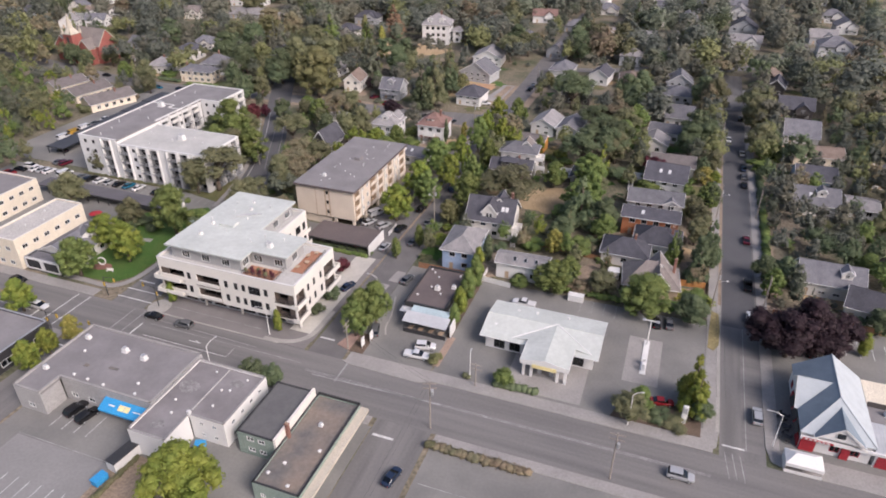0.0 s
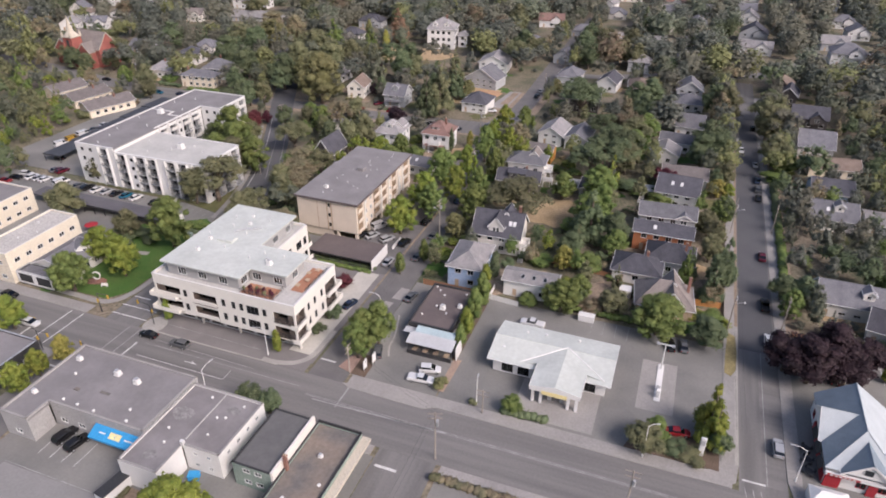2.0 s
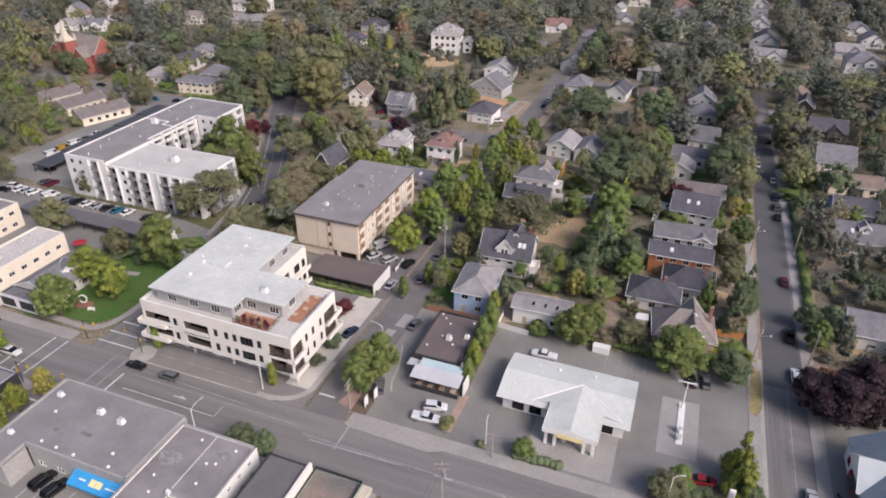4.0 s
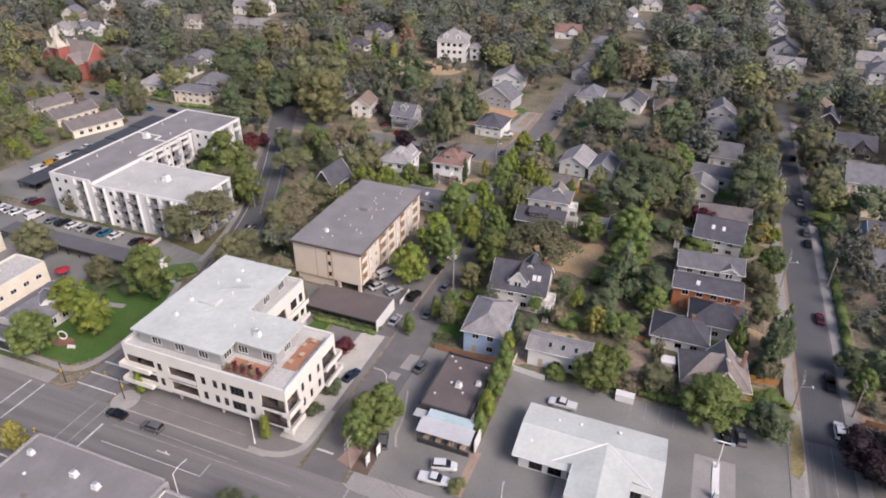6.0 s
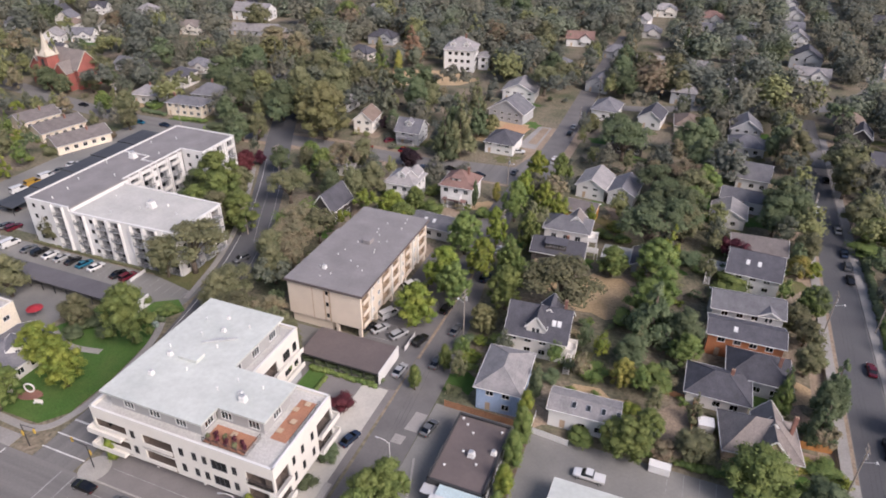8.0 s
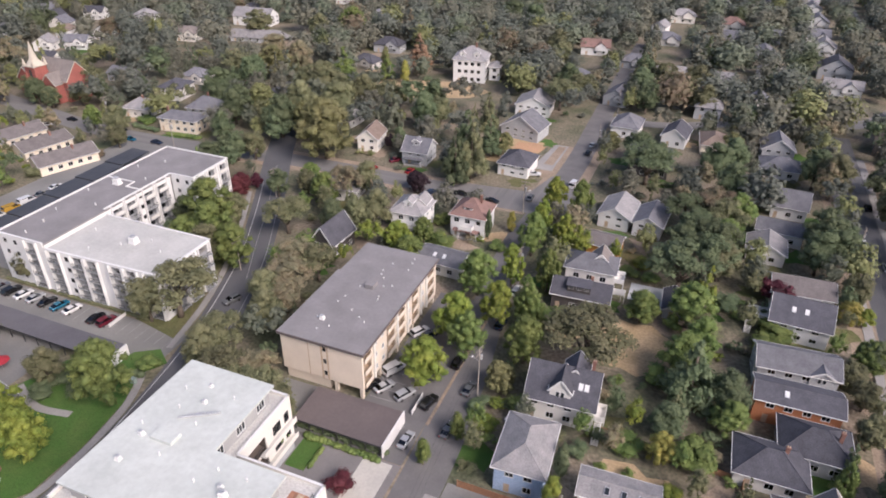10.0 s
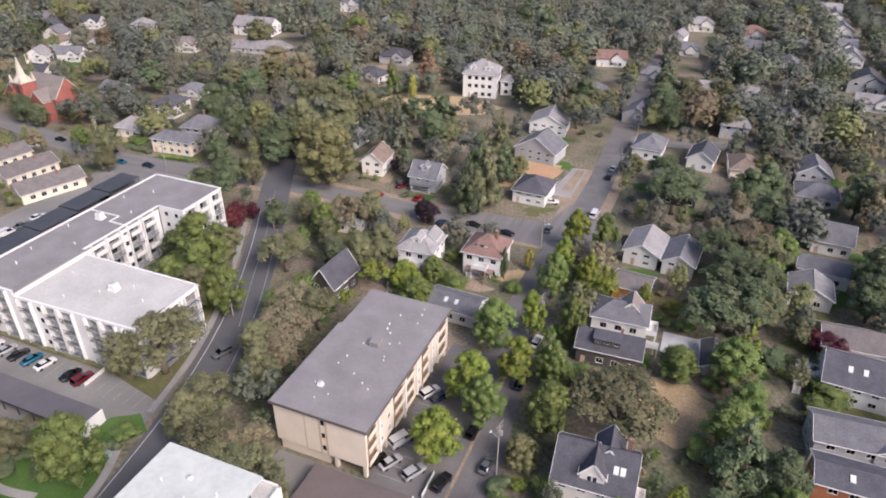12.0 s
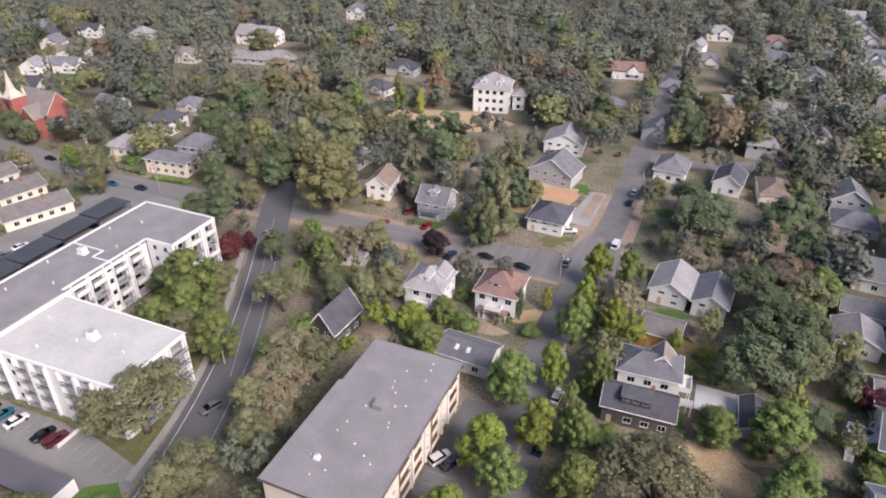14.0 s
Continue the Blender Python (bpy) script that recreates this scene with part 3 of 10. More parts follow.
def crown_arrays(lumps, rng, leaves, size, droop=0.0, core=0.72, loose=1.2):
    """Clumps of leaves: an uneven core for each lump and many small leaf sprays on and just outside it."""
    iv, jf = lump_mesh()
    vs, tris, base = [], [], 0
    for x, y, z, r in lumps:
        bump = core * r * (1 + 0.25 * (rng.random(len(iv))[:, None] - 0.5) * 2)
        vs.append(iv * bump * (1, 1, 0.85) + (x, y, z))
        tris.append(jf + base)
        base += len(iv)
    total = sum(r * r for *_, r in lumps)
    for x, y, z, r in lumps:
        k = max(6, int(leaves * r * r / total))
        n = sphere_points(k, rng)
        n[:, 2] = np.where(n[:, 2] < -0.5, -n[:, 2], n[:, 2])
        c = n * (r * rng.uniform(0.62, loose, (k, 1))) * (1, 1, 0.88) + (x, y, z)
        facing = n + rng.normal(scale=0.4, size=(k, 3))
        facing[:, 2] += 0.5
        facing /= np.linalg.norm(facing, axis=1)[:, None]
        a = np.cross(facing, rng.normal(size=(k, 3)))
        a /= np.linalg.norm(a, axis=1)[:, None]
        b = np.cross(facing, a)
        s = size * rng.uniform(0.6, 1.35, (k, 1))
        tip = b * s * 1.25
        tri = np.stack([c - a * s * 0.8 - tip * 0.4, c + a * s * 0.8 - tip * 0.4, c + tip * 0.8], 1)
        if droop:
            tri[:, 2, 2] -= droop * s[:, 0]
        vs.append(tri.reshape(-1, 3))
        tris.append(np.arange(3 * k).reshape(k, 3) + base)
        base += 3 * k
    return np.concatenate(vs), np.concatenate(tris)


def mesh_from(name, vs, tris, material):
    me = bpy.data.meshes.new(name)
    me.from_pydata(vs.tolist(), [], tris.tolist())
    me.materials.append(material)
    me.shade_smooth()
    return me


def lumps_for(shape, rng, many):
    """Lumps that fill the outline of a crown 10 m high in all and 4 m in radius."""
    out = []
    if shape == "conifer":
        for i in range(many):
            f = (i + 0.5) / many
            z = 1.2 + 8.2 * f
            reach = 3.6 * (1 - f) ** 0.9 + 0.15
            for _ in range(max(1, int(5 * (1 - f) + 0.6))):
                a = rng.uniform(0, 6.283)
                k = reach * rng.uniform(0.45, 0.95)
                out.append((k * math.cos(a), k * math.sin(a), z + rng.uniform(-0.4, 0.3), 0.45 + 0.75 * (1 - f)))
        out.append((0, 0, 9.4, 0.35))
    elif shape == "column":
        for i in range(many):
            f = (i + 0.5) / many
            reach = 2.6 * math.sin(math.pi * min(0.95, 0.2 + f * 0.78)) ** 0.8
            for _ in range(2):
                a = rng.uniform(0, 6.283)
                out.append((reach * 0.55 * math.cos(a), reach * 0.55 * math.sin(a), 1.2 + 8.2 * f, 0.9 + reach * 0.35))
    elif shape == "shrub":
        for _ in range(many):
            a, k = rng.uniform(0, 6.283), 3.0 * math.sqrt(rng.random())
            out.append((k * math.cos(a), k * math.sin(a), 2.0 + (7.0 - k * 1.2) * rng.random(), rng.uniform(1.3, 2.2)))
    elif shape == "spread":
        for _ in range(many):
            a, k = rng.uniform(0, 6.283), 3.4 * math.sqrt(rng.random())
            z = 4.4 + 4.4 * math.sqrt(max(0, 1 - (k / 3.7) ** 2)) * rng.uniform(0.3, 1)
            out.append((k * math.cos(a), k * math.sin(a), z, rng.uniform(0.5, 1.1)))
    elif shape == "maple":
        # an egg with its blunt end low, drawn up to a soft point, in upright tufts
        for _ in range(many):
            f = rng.random() ** 0.85
            a = rng.uniform(0, 6.283)
            reach = 3.5 * math.sin(math.pi * min(1.0, 0.22 + 0.76 * f)) ** 0.75 * rng.uniform(0.72, 1.0)
            out.append((reach * math.cos(a), reach * math.sin(a), 1.7 + 7.7 * f, rng.uniform(0.55, 0.95)))
        out += [(0, 0, 3.6, 2.5), (0, 0, 5.6, 2.4), (0, 0, 7.6, 1.5), (0, 0, 9.3, 0.6)]
    else:
        for _ in range(many):
            n = sphere_points(1, rng)[0]
            k = rng.uniform(0.5, 0.86)
            taper = 1 - 0.22 * max(0, n[2])
            out.append((n[0] * k * 3.7 * taper, n[1] * k * 3.7 * taper, 5.1 + n[2] * k * 4.6, rng.uniform(0.55, 1.2)))
        out.append((0, 0, 5.2, 2.8))
    return out


def trunk_mesh(shape, rng, lumps):
    bm = bmesh.new()
    top = 9.0 if shape in ("conifer", "column") else 5.5
    r = 0.28 if shape != "shrub" else 0.14
    mid = Vector((rng.uniform(-0.2, 0.2), rng.uniform(-0.2, 0.2), 2.2))
    rod(bm, (0, 0, -0.3), mid, r * 1.25, r * 0.9, 7)
    rod(bm, mid, (mid.x * 1.5, mid.y * 1.5, top), r * 0.9, r * 0.3, 7)
    if shape != "conifer":
        pick = [lumps[i] for i in rng.permutation(len(lumps))[:16 if shape == "spread" else 7]]
        for x, y, z, k in pick:
            joint = Vector((mid.x + x * 0.4, mid.y + y * 0.4, 2.2 + (z - 2.2) * 0.55))
            rod(bm, mid, joint, r * 0.55, r * 0.35, 5)
            rod(bm, joint, (x, y, z), r * 0.35, r * 0.1, 5)
    return mesh_of(bm, "trunk", BARK, smooth=True)


PROTO, LIGHT = {}, {}
SHAPES = {"round": (44, 4300, 0.19), "maple": (60, 4200, 0.19), "spread": (46, 3700, 0.19), "conifer": (15, 3000, 0.24), "column": (13, 2300, 0.24), "shrub": (15, 1700, 0.29)}
for shape, (many, leaves, size) in SHAPES.items():
    for k in range(4):
        rng = np.random.default_rng(100 * len(shape) + k)
        lumps = lumps_for(shape, rng, many)
        vs, tris = crown_arrays(lumps, rng, leaves, size, 0.5 if shape == "conifer" else 0.15, 0.4 if shape == "spread" else 0.7)
        PROTO[shape, k] = (trunk_mesh(shape, rng, lumps), mesh_from("crown", vs, tris, LEAF["green"]))
        few = lumps_for(shape, rng, {"conifer": 8, "column": 8, "shrub": 7, "maple": 18}.get(shape, 17))
        LIGHT[shape, k] = crown_arrays(few, rng, leaves * 0.16, size * 1.72, 0.2, 0.6, 1.32)
CALLED = {
    ("maple", "dark"): "dense dark green egg-shaped tree",
    ("maple", "green"): "dense egg-shaped green street maple", ("maple", "bright"): "dense egg-shaped maple with yellow-green leaves", ("maple", "yellow"): "egg-shaped maple with yellowing leaves",
    ("maple", "olive"): "broad olive green maple with drooping tufts", ("conifer", "rust"): "tall rust-brown drooping conifer", ("column", "yellow"): "narrow upright yellowing tree",
    ("round", "green"): "leafy green deciduous street tree", ("round", "oak"): "olive green broad-crowned oak tree", ("round", "dark"): "dark green dense leafy tree",
    ("round", "bright"): "bright yellow-green young maple tree", ("round", "yellow"): "tree with yellowing early autumn leaves", ("round", "plum"): "dark purple-leaved plum tree",
    ("round", "brown"): "tree with dry browned late summer leaves", ("round", "crimson"): "small crimson-leaved ornamental tree",
    ("spread", "oak"): "wide gnarled oak with sparse olive leaves", ("spread", "brown"): "wide oak with sparse browned leaves", ("spread", "green"): "wide spreading green deciduous tree",
    ("spread", "dark"): "wide dark green tree with gaps in its crown", ("conifer", "dark"): "tall dark green conifer", ("conifer", "green"): "mid-green pointed garden conifer",
    ("conifer", "brown"): "tall drought-browned conifer among gardens", ("column", "green"): "narrow upright green tree", ("column", "bright"): "narrow upright yellow-green tree",
    ("column", "dark"): "narrow dark evergreen column", ("column", "yellow"): "narrow upright yellowing tree",
}
PLANTED = []


def tree(shape, tone, u, v, high, r, group=""):
    """A tapered trunk with limbs and a crown of many leaf sprays; repeats share meshes and differ in size and turn."""
    k = len(PLANTED)
    PLANTED.append((u, v, r))
    s = r / 4.0
    if shape == "round" and tone in ("bright", "green", "yellow", "olive") and high > 6:
        shape = "maple"
    name = "shrub" if shape == "shrub" else "tree"
    label = CALLED.get((shape, tone)) or f"{ {'dark': 'dark green', 'oak': 'olive green', 'plum': 'purple', 'bright': 'yellow-green', 'olive': 'olive yellow-green'}.get(tone, tone)} leafy garden {name}"
    ob = thing(name, at(u, v, 0, 137.5 * k) @ Matrix.Diagonal((s, s, high / 10.0, 1)), label, name, group)
    trunk, crown = PROTO[shape, k % 4]
    part("trunk", trunk, None, ob)
    c = part("crown", crown, None, ob)
    if tone != "green":
        repaint(c, LEAF[tone])
    return ob


# ---------------------------------------------------------------- vehicles
def loft(bm, rows):
    """Closed rings joined along the length; each row is x, half width, low z, high z, top inset."""
    rings = []
    for x, hw, z0, z1, inset in rows:
        rings.append([bm.verts.new((x, y, z)) for y, z in ((-hw * 0.92, z0), (-hw, z0 + (z1 - z0) * 0.35), (-hw, z0 + (z1 - z0) * 0.75), (-hw + inset, z1), (hw - inset, z1), (hw, z0 + (z1 - z0) * 0.75), (hw, z0 + (z1 - z0) * 0.35), (hw * 0.92, z0))])
    for a, b in zip(rings, rings[1:]):
        for i in range(8):
            j = (i + 1) % 8
            bm.faces.new((a[i], a[j], b[j], b[i]))
    bm.faces.new(rings[0][::-1]), bm.faces.new(rings[-1])


CAR_ROWS = {
    "sedan": ((-2.3, 0.7, 0.42, 0.75, 0.1), (-2.2, 0.84, 0.28, 0.92, 0.12), (-1.3, 0.9, 0.22, 0.98, 0.1), (0.9, 0.9, 0.22, 0.94, 0.1), (1.9, 0.86, 0.25, 0.8, 0.14), (2.28, 0.68, 0.38, 0.66, 0.1)),
    "suv": ((-2.3, 0.78, 0.45, 1.0, 0.1), (-2.2, 0.9, 0.32, 1.1, 0.1), (-1.2, 0.93, 0.26, 1.12, 0.08), (1.0, 0.93, 0.26, 1.06, 0.08), (1.9, 0.9, 0.3, 0.98, 0.12), (2.3, 0.76, 0.42, 0.84, 0.1)),
    "van": ((-2.6, 0.88, 0.4, 1.15, 0.05), (-2.5, 0.97, 0.3, 1.25, 0.05), (1.4, 0.97, 0.28, 1.22, 0.05), (2.2, 0.93, 0.32, 1.08, 0.1), (2.6, 0.8, 0.42, 0.88, 0.1)),
    "pickup": ((-2.8, 0.86, 0.5, 1.05, 0.05), (-2.7, 0.95, 0.42, 1.1, 0.05), (-0.9, 0.96, 0.36, 1.1, 0.05), (1.2, 0.96, 0.36, 1.08, 0.08), (2.3, 0.94, 0.4, 1.02, 0.12), (2.75, 0.82, 0.5, 0.9, 0.1)),
}
CABIN_ROWS = {
    "sedan": ((-1.75, 0.72, 0.93, 0.96, 0.02), (-1.0, 0.78, 0.93, 1.36, 0.16), (0.2, 0.78, 0.92, 1.4, 0.16), (1.15, 0.74, 0.9, 0.95, 0.02)),
    "suv": ((-2.2, 0.8, 1.08, 1.14, 0.02), (-1.85, 0.84, 1.08, 1.62, 0.14), (0.2, 0.85, 1.05, 1.66, 0.14), (1.15, 0.8, 1.02, 1.08, 0.02)),
    "van": ((-2.52, 0.9, 1.2, 2.0, 0.1), (-2.4, 0.92, 1.2, 2.08, 0.1), (1.0, 0.92, 1.18, 2.08, 0.12), (1.95, 0.84, 1.05, 1.15, 0.04)),
    "pickup": ((-0.85, 0.82, 1.06, 1.1, 0.02), (-0.6, 0.85, 1.06, 1.68, 0.14), (0.5, 0.85, 1.04, 1.7, 0.14), (1.35, 0.8, 1.02, 1.1, 0.02)),
}
CAR_MESH = {}


def car_meshes(style):
    if style in CAR_MESH:
        return CAR_MESH[style]
    bm = bmesh.new()
    loft(bm, CAR_ROWS[style])
    if style == "pickup":
        slab(bm, -2.62, -0.82, 1.02, -0.98, -0.7, 1.14), slab(bm, -2.62, 0.7, 1.02, -0.98, 0.82, 1.14)
    body = mesh_of(bm, "body", METAL, smooth=False)
    bm = bmesh.new()
    loft(bm, CABIN_ROWS[style])
    cabin = mesh_of(bm, "greenhouse", CAR_GLASS)
    rows = CABIN_ROWS[style]
    bm = bmesh.new()
    x0, x1, z = rows[1][0], rows[2][0], rows[1][3]
    hw = rows[1][1] - rows[1][4]
    slab(bm, x0 - 0.02, -hw - 0.03, z - 0.02, x1 + 0.1, hw + 0.03, z + 0.06)
    for x in ((x0 + 0.02, x0 + 0.14), ((x0 + x1) / 2 - 0.05, (x0 + x1) / 2 + 0.05), (x1 - 0.1, x1)):
        for y in (-1, 1):
            a = hw + 0.02
            b = rows[1][1] + 0.01
            rod(bm, (x[0], y * b, rows[1][2]), (x[0] + 0.02, y * a, z), 0.05, sides=4)
    if style == "van":
        slab(bm, -2.45, -0.935, 1.2, 0.1, -0.915, 1.95), slab(bm, -2.45, 0.915, 1.2, 0.1, 0.935, 1.95)
    roof = mesh_of(bm, "roof", METAL)
    bm = bmesh.new()
    rod(bm, (0, -0.11, 0), (0, 0.11, 0), 0.33, sides=14)
    wheel = mesh_of(bm, "wheel", TYRE)
    bm = bmesh.new()
    rod(bm, (0, -0.12, 0), (0, 0.12, 0), 0.2, sides=10)
    hub = mesh_of(bm, "hub", METAL)
    bm = bmesh.new()
    slab(bm, -0.03, -0.17, -0.06, 0.03, 0.17, 0.06)
    lamp = mesh_of(bm, "headlight", LENS_WHITE)
    bm = bmesh.new()
    slab(bm, -0.03, -0.13, -0.1, 0.03, 0.13, 0.1)
    tail = mesh_of(bm, "tail_light", LENS_RED)
    CAR_MESH[style] = (body, cabin, roof, wheel, hub, lamp, tail)
    return CAR_MESH[style]


COAT = {}
for name, c in (("white", (0.75, 0.75, 0.74)), ("silver", (0.42, 0.43, 0.44)), ("grey", (0.14, 0.145, 0.15)), ("black", (0.015, 0.015, 0.017)), ("red", (0.3, 0.02, 0.025)),
                ("blue", (0.03, 0.08, 0.2)), ("teal", (0.02, 0.14, 0.22)), ("maroon", (0.14, 0.015, 0.03)), ("yellow", (0.5, 0.42, 0.03)), ("dark_blue", (0.025, 0.04, 0.075)), ("gold", (0.5, 0.3, 0.05))):
    COAT[name] = surface(f"{name}_car_paint", c, tuple(k * 0.92 for k in c), 0.25, metal=0.25, bump=0, fine_mix=0.03, spec=0.6)


def car(style, coat, u, v, heading, where="parked"):
    """A vehicle whose front points along heading, in degrees from the main street's direction."""
    kind = {"sedan": "sedan car", "suv": "sport utility car", "van": "van", "pickup": "pickup truck"}[style]
    ob = thing({"van": "van", "pickup": "pickup_truck"}.get(style, "car"), at(u, v, 0.03, heading), f"{coat.replace('_', ' ')} {kind} {where}", "van" if style == "van" else "car", "vehicles")
    body, cabin, roof, wheel, hub, lamp, tail = car_meshes(style)
    b = part("body", body, None, ob)
    repaint(b, COAT[coat])
    part("cabin_glass", cabin, None, ob, "dark tinted glass")
    r = part("roof", roof, None, ob)
    repaint(r, COAT[coat])
    rows = CAR_ROWS[style]
    for x in (rows[0][0] + 0.9, rows[-1][0] - 0.85):
        for y in (-1, 1):
            wob = part("wheel", wheel, None, ob, "", pose(x, y * (rows[2][1] - 0.08), 0.33))
            if v < 135:
                part("hub", hub, None, wob)
    for y in (-0.58, 0.58) if v < 205 else ():
        part("headlight", lamp, None, ob, "", pose(rows[-1][0] - 0.06, y, (rows[-1][2] + rows[-1][3]) / 2 + 0.1))
        part("tail_light", tail, None, ob, "", pose(rows[0][0] + 0.03, y * 1.1, (rows[0][2] + rows[0][3]) / 2 + 0.12))
    return ob


# ---------------------------------------------------------------- ground, roads and pavements
def flat(name, outline, z1, material, label, category="", z0=-0.25):
    bm = bmesh.new()
    prism(bm, outline, z0, z1)
    return setting(name, bm, material, label, category)


def rect(u0, v0, u1, v1):
    return [(u0, v0), (u1, v0), (u1, v1), (u0, v1)]


def strip(points, width, steps=8):
    """The outline of a road of one width along a smooth line through a few points."""
    pts = [Vector(p) for p in points]
    line = []
    for i in range(len(pts) - 1):
        a, b, c, d = pts[max(0, i - 1)], pts[i], pts[i + 1], pts[min(len(pts) - 1, i + 2)]
        for k in range(steps):
            s = k / steps
            line.append(0.5 * ((2 * b) + (c - a) * s + (2 * a - 5 * b + 4 * c - d) * s * s + (3 * b - a - 3 * c + d) * s ** 3))
    line.append(pts[-1])
    left, right = [], []
    for i, p in enumerate(line):
        way = (line[min(i + 1, len(line) - 1)] - line[max(i - 1, 0)]).normalized()
        side = Vector((-way.y, way.x)) * width / 2
        left.append((p + side)[:])
        right.append((p - side)[:])
    return right + left[::-1]


def ribbon(name, points, width, z1, material, label, category="", z0=-0.25, steps=8):
    """A bent road or path, joined from short quads."""
    ring = strip(points, width, steps)
    k = len(ring) // 2
    bm = bmesh.new()
    top = [[bm.verts.new((*p, z)) for p in ring] for z in (z0, z1)]
    for i in range(k - 1):
        j = 2 * k - 1 - i
        bm.faces.new((top[1][i], top[1][i + 1], top[1][j - 1], top[1][j]))
        bm.faces.new((top[0][i], top[0][i + 1], top[1][i + 1], top[1][i]))
        bm.faces.new((top[0][j], top[0][j - 1], top[1][j - 1], top[1][j]))
    return setting(name, bm, material, label, category)


bm = bmesh.new()
slab(bm, -2600, -2600, -1.0, 2600, 2600, 0.0)
setting("ground", bm, GROUND, "dry late summer ground with sparse grass", "ground")
flat("road_main", rect(-480, 88.5, 380, 101.5), 0.03, ASPHALT, "wide worn grey asphalt main street", "road")
flat("road_side_east", rect(15.3, 101.5, 23.2, 352), 0.026, SIDE_ASPHALT, "straight residential asphalt street", "road")
flat("road_resurfaced_upper", rect(15.5, 142, 22.8, 300), 0.034, NEW_ASPHALT, "fresh dark asphalt on the side street", "road")
flat("road_south", rect(-46, -60, -35, 88.5), 0.026, SIDE_ASPHALT, "grey asphalt side street toward the south", "road")
ribbon("road_middle", [(-64.5, 101.5), (-64.5, 125), (-65, 150), (-67.5, 175), (-71, 200), (-72.5, 225), (-71, 246), (-69, 290), (-70, 360), (-70, 470)], 8.2, 0.026, LANE, "narrow residential street under trees", "road")
ribbon("road_west", [(-117.5, 20), (-117.5, 60), (-117.5, 101.5), (-118, 125), (-121, 143), (-124, 156), (-129, 172), (-136, 190), (-147, 212), (-157, 230), (-168, 250), (-184, 280), (-205, 310)], 9.5, 0.022, NEW_ASPHALT, "curving dark asphalt road through trees", "road")
flat("road_west_lower", rect(-122.2, 20, -112.8, 128), 0.027, SIDE_ASPHALT, "worn grey asphalt of the crossing road", "road")
ribbon("road_north", [(-400, 262), (-330, 258), (-287, 251), (-245, 244), (-200, 245), (-160, 249), (-110, 249), (-68, 249)], 9.0, 0.018, ASPHALT, "quiet residential cross street", "road")
ribbon("road_far", [(-70, 336), (-45, 338), (-21, 350), (4, 358), (30, 372), (46, 396), (62, 420), (110, 440), (300, 460)], 7.0, 0.014, ASPHALT, "far residential cross street", "road")
flat("road_junction", [(-101, 243.5), (-64.5, 243.0), (-62, 250), (-64.6, 270), (-74.4, 272), (-78, 257.5), (-101, 255.5)], 0.0305, SIDE_ASPHALT, "wide worn asphalt street junction", "road")
ribbon("road_far_north", [(56, 414), (54.5, 440), (51, 480), (50, 530), (51, 590), (53, 680)], 7.5, 0.016, ASPHALT, "far straight residential street", "road")

for a, b in ((-420, -128), (-108.5, -69.5), (-59.5, 14.2), (27, 200)):
    flat("pavement_north", rect(a, 101.5, b, 104.4), 0.15, PAVERS if a == -108.5 else CONCRETE, "pale concrete pavement with kerb", "pavement")
for a, b in ((-420, -123), (-111, -66), (-66, -47), (-34, 120)):
    flat("pavement_south", rect(a, 86.2, b, 88.5), 0.15, CONCRETE, "pale concrete pavement with kerb", "pavement")
flat("pavement_east_side", rect(23.2, 106, 25.6, 330), 0.14, CONCRETE, "pale concrete pavement beside the street", "pavement")
flat("pavement_east_side_west", rect(12.4, 104.4, 14.6, 330), 0.14, CONCRETE, "pale concrete pavement beside the street", "pavement")
flat("verge_east_hedge", rect(25.6, 150.5, 28.4, 330), 0.09, DIRT, "strip of dry bare earth below hedges", "verge")
flat("road_side_shoulder", [(19.2, 104.0), (23.2, 104.0), (23.2, 136.0), (22.4, 141.0), (21.2, 144.6), (19.3, 144.6)], 0.032, ASPHALT, "paler worn asphalt shoulder of the side street", "road")
flat("verge_corner_dry", [(12.6, 132.4), (13.9, 131.6), (14.9, 134.0), (15.1, 140.0), (14.8, 146.0), (13.2, 147.0), (12.8, 140.0)], 0.185, surface("straw_verge", (0.3, 0.245, 0.12), (0.2, 0.17, 0.08), 0.95, fine=3, coarse=0.4, bump=0.5), "dry straw-coloured verge beside the pavement", "verge")
flat("yard_fence", rect(4.0, 150.6, 11.4, 154.8), 0.02, DIRT, "bare brown yard in front of a cedar fence", "yard")
flat("patch_lane", [(-63.4, 132.4), (-60.8, 132.4), (-60.6, 137.4), (-63.0, 137.4)], 0.036, CONCRETE, "pale concrete patch in the lane", "patch")
flat("patch_lane_low", [(-64.6, 128.6), (-62.4, 128.6), (-62.2, 130.8), (-64.4, 130.8)], 0.036, CONCRETE, "pale concrete patch in the lane", "patch")
ribbon("kerb_diner", [(-58.8, 126.5), (-57.6, 122.5), (-56.6, 118.5), (-56.2, 115.0), (-55.0, 112.2)], 0.4, 0.16, KERB, "curved pale concrete kerb of the diner lot", "kerb", 0.0)
flat("bed_diner_corner", [(-41.6, 106.2), (-40.2, 106.2), (-39.9, 116.6), (-41.6, 116.6)], 0.062, surface("orange_pavers", (0.36, 0.26, 0.2), (0.29, 0.215, 0.17), 0.9), "strip of reddish pavers beside the diner", "pavement")
flat("bed_corner_brick", [(-63.6, 105.6), (-60.2, 104.6), (-60.2, 110.6), (-62.4, 110.0)], 0.17, surface("brick_red_pavers", (0.33, 0.225, 0.185), (0.27, 0.19, 0.16), 0.9), "reddish brick-paved street corner", "pavement")
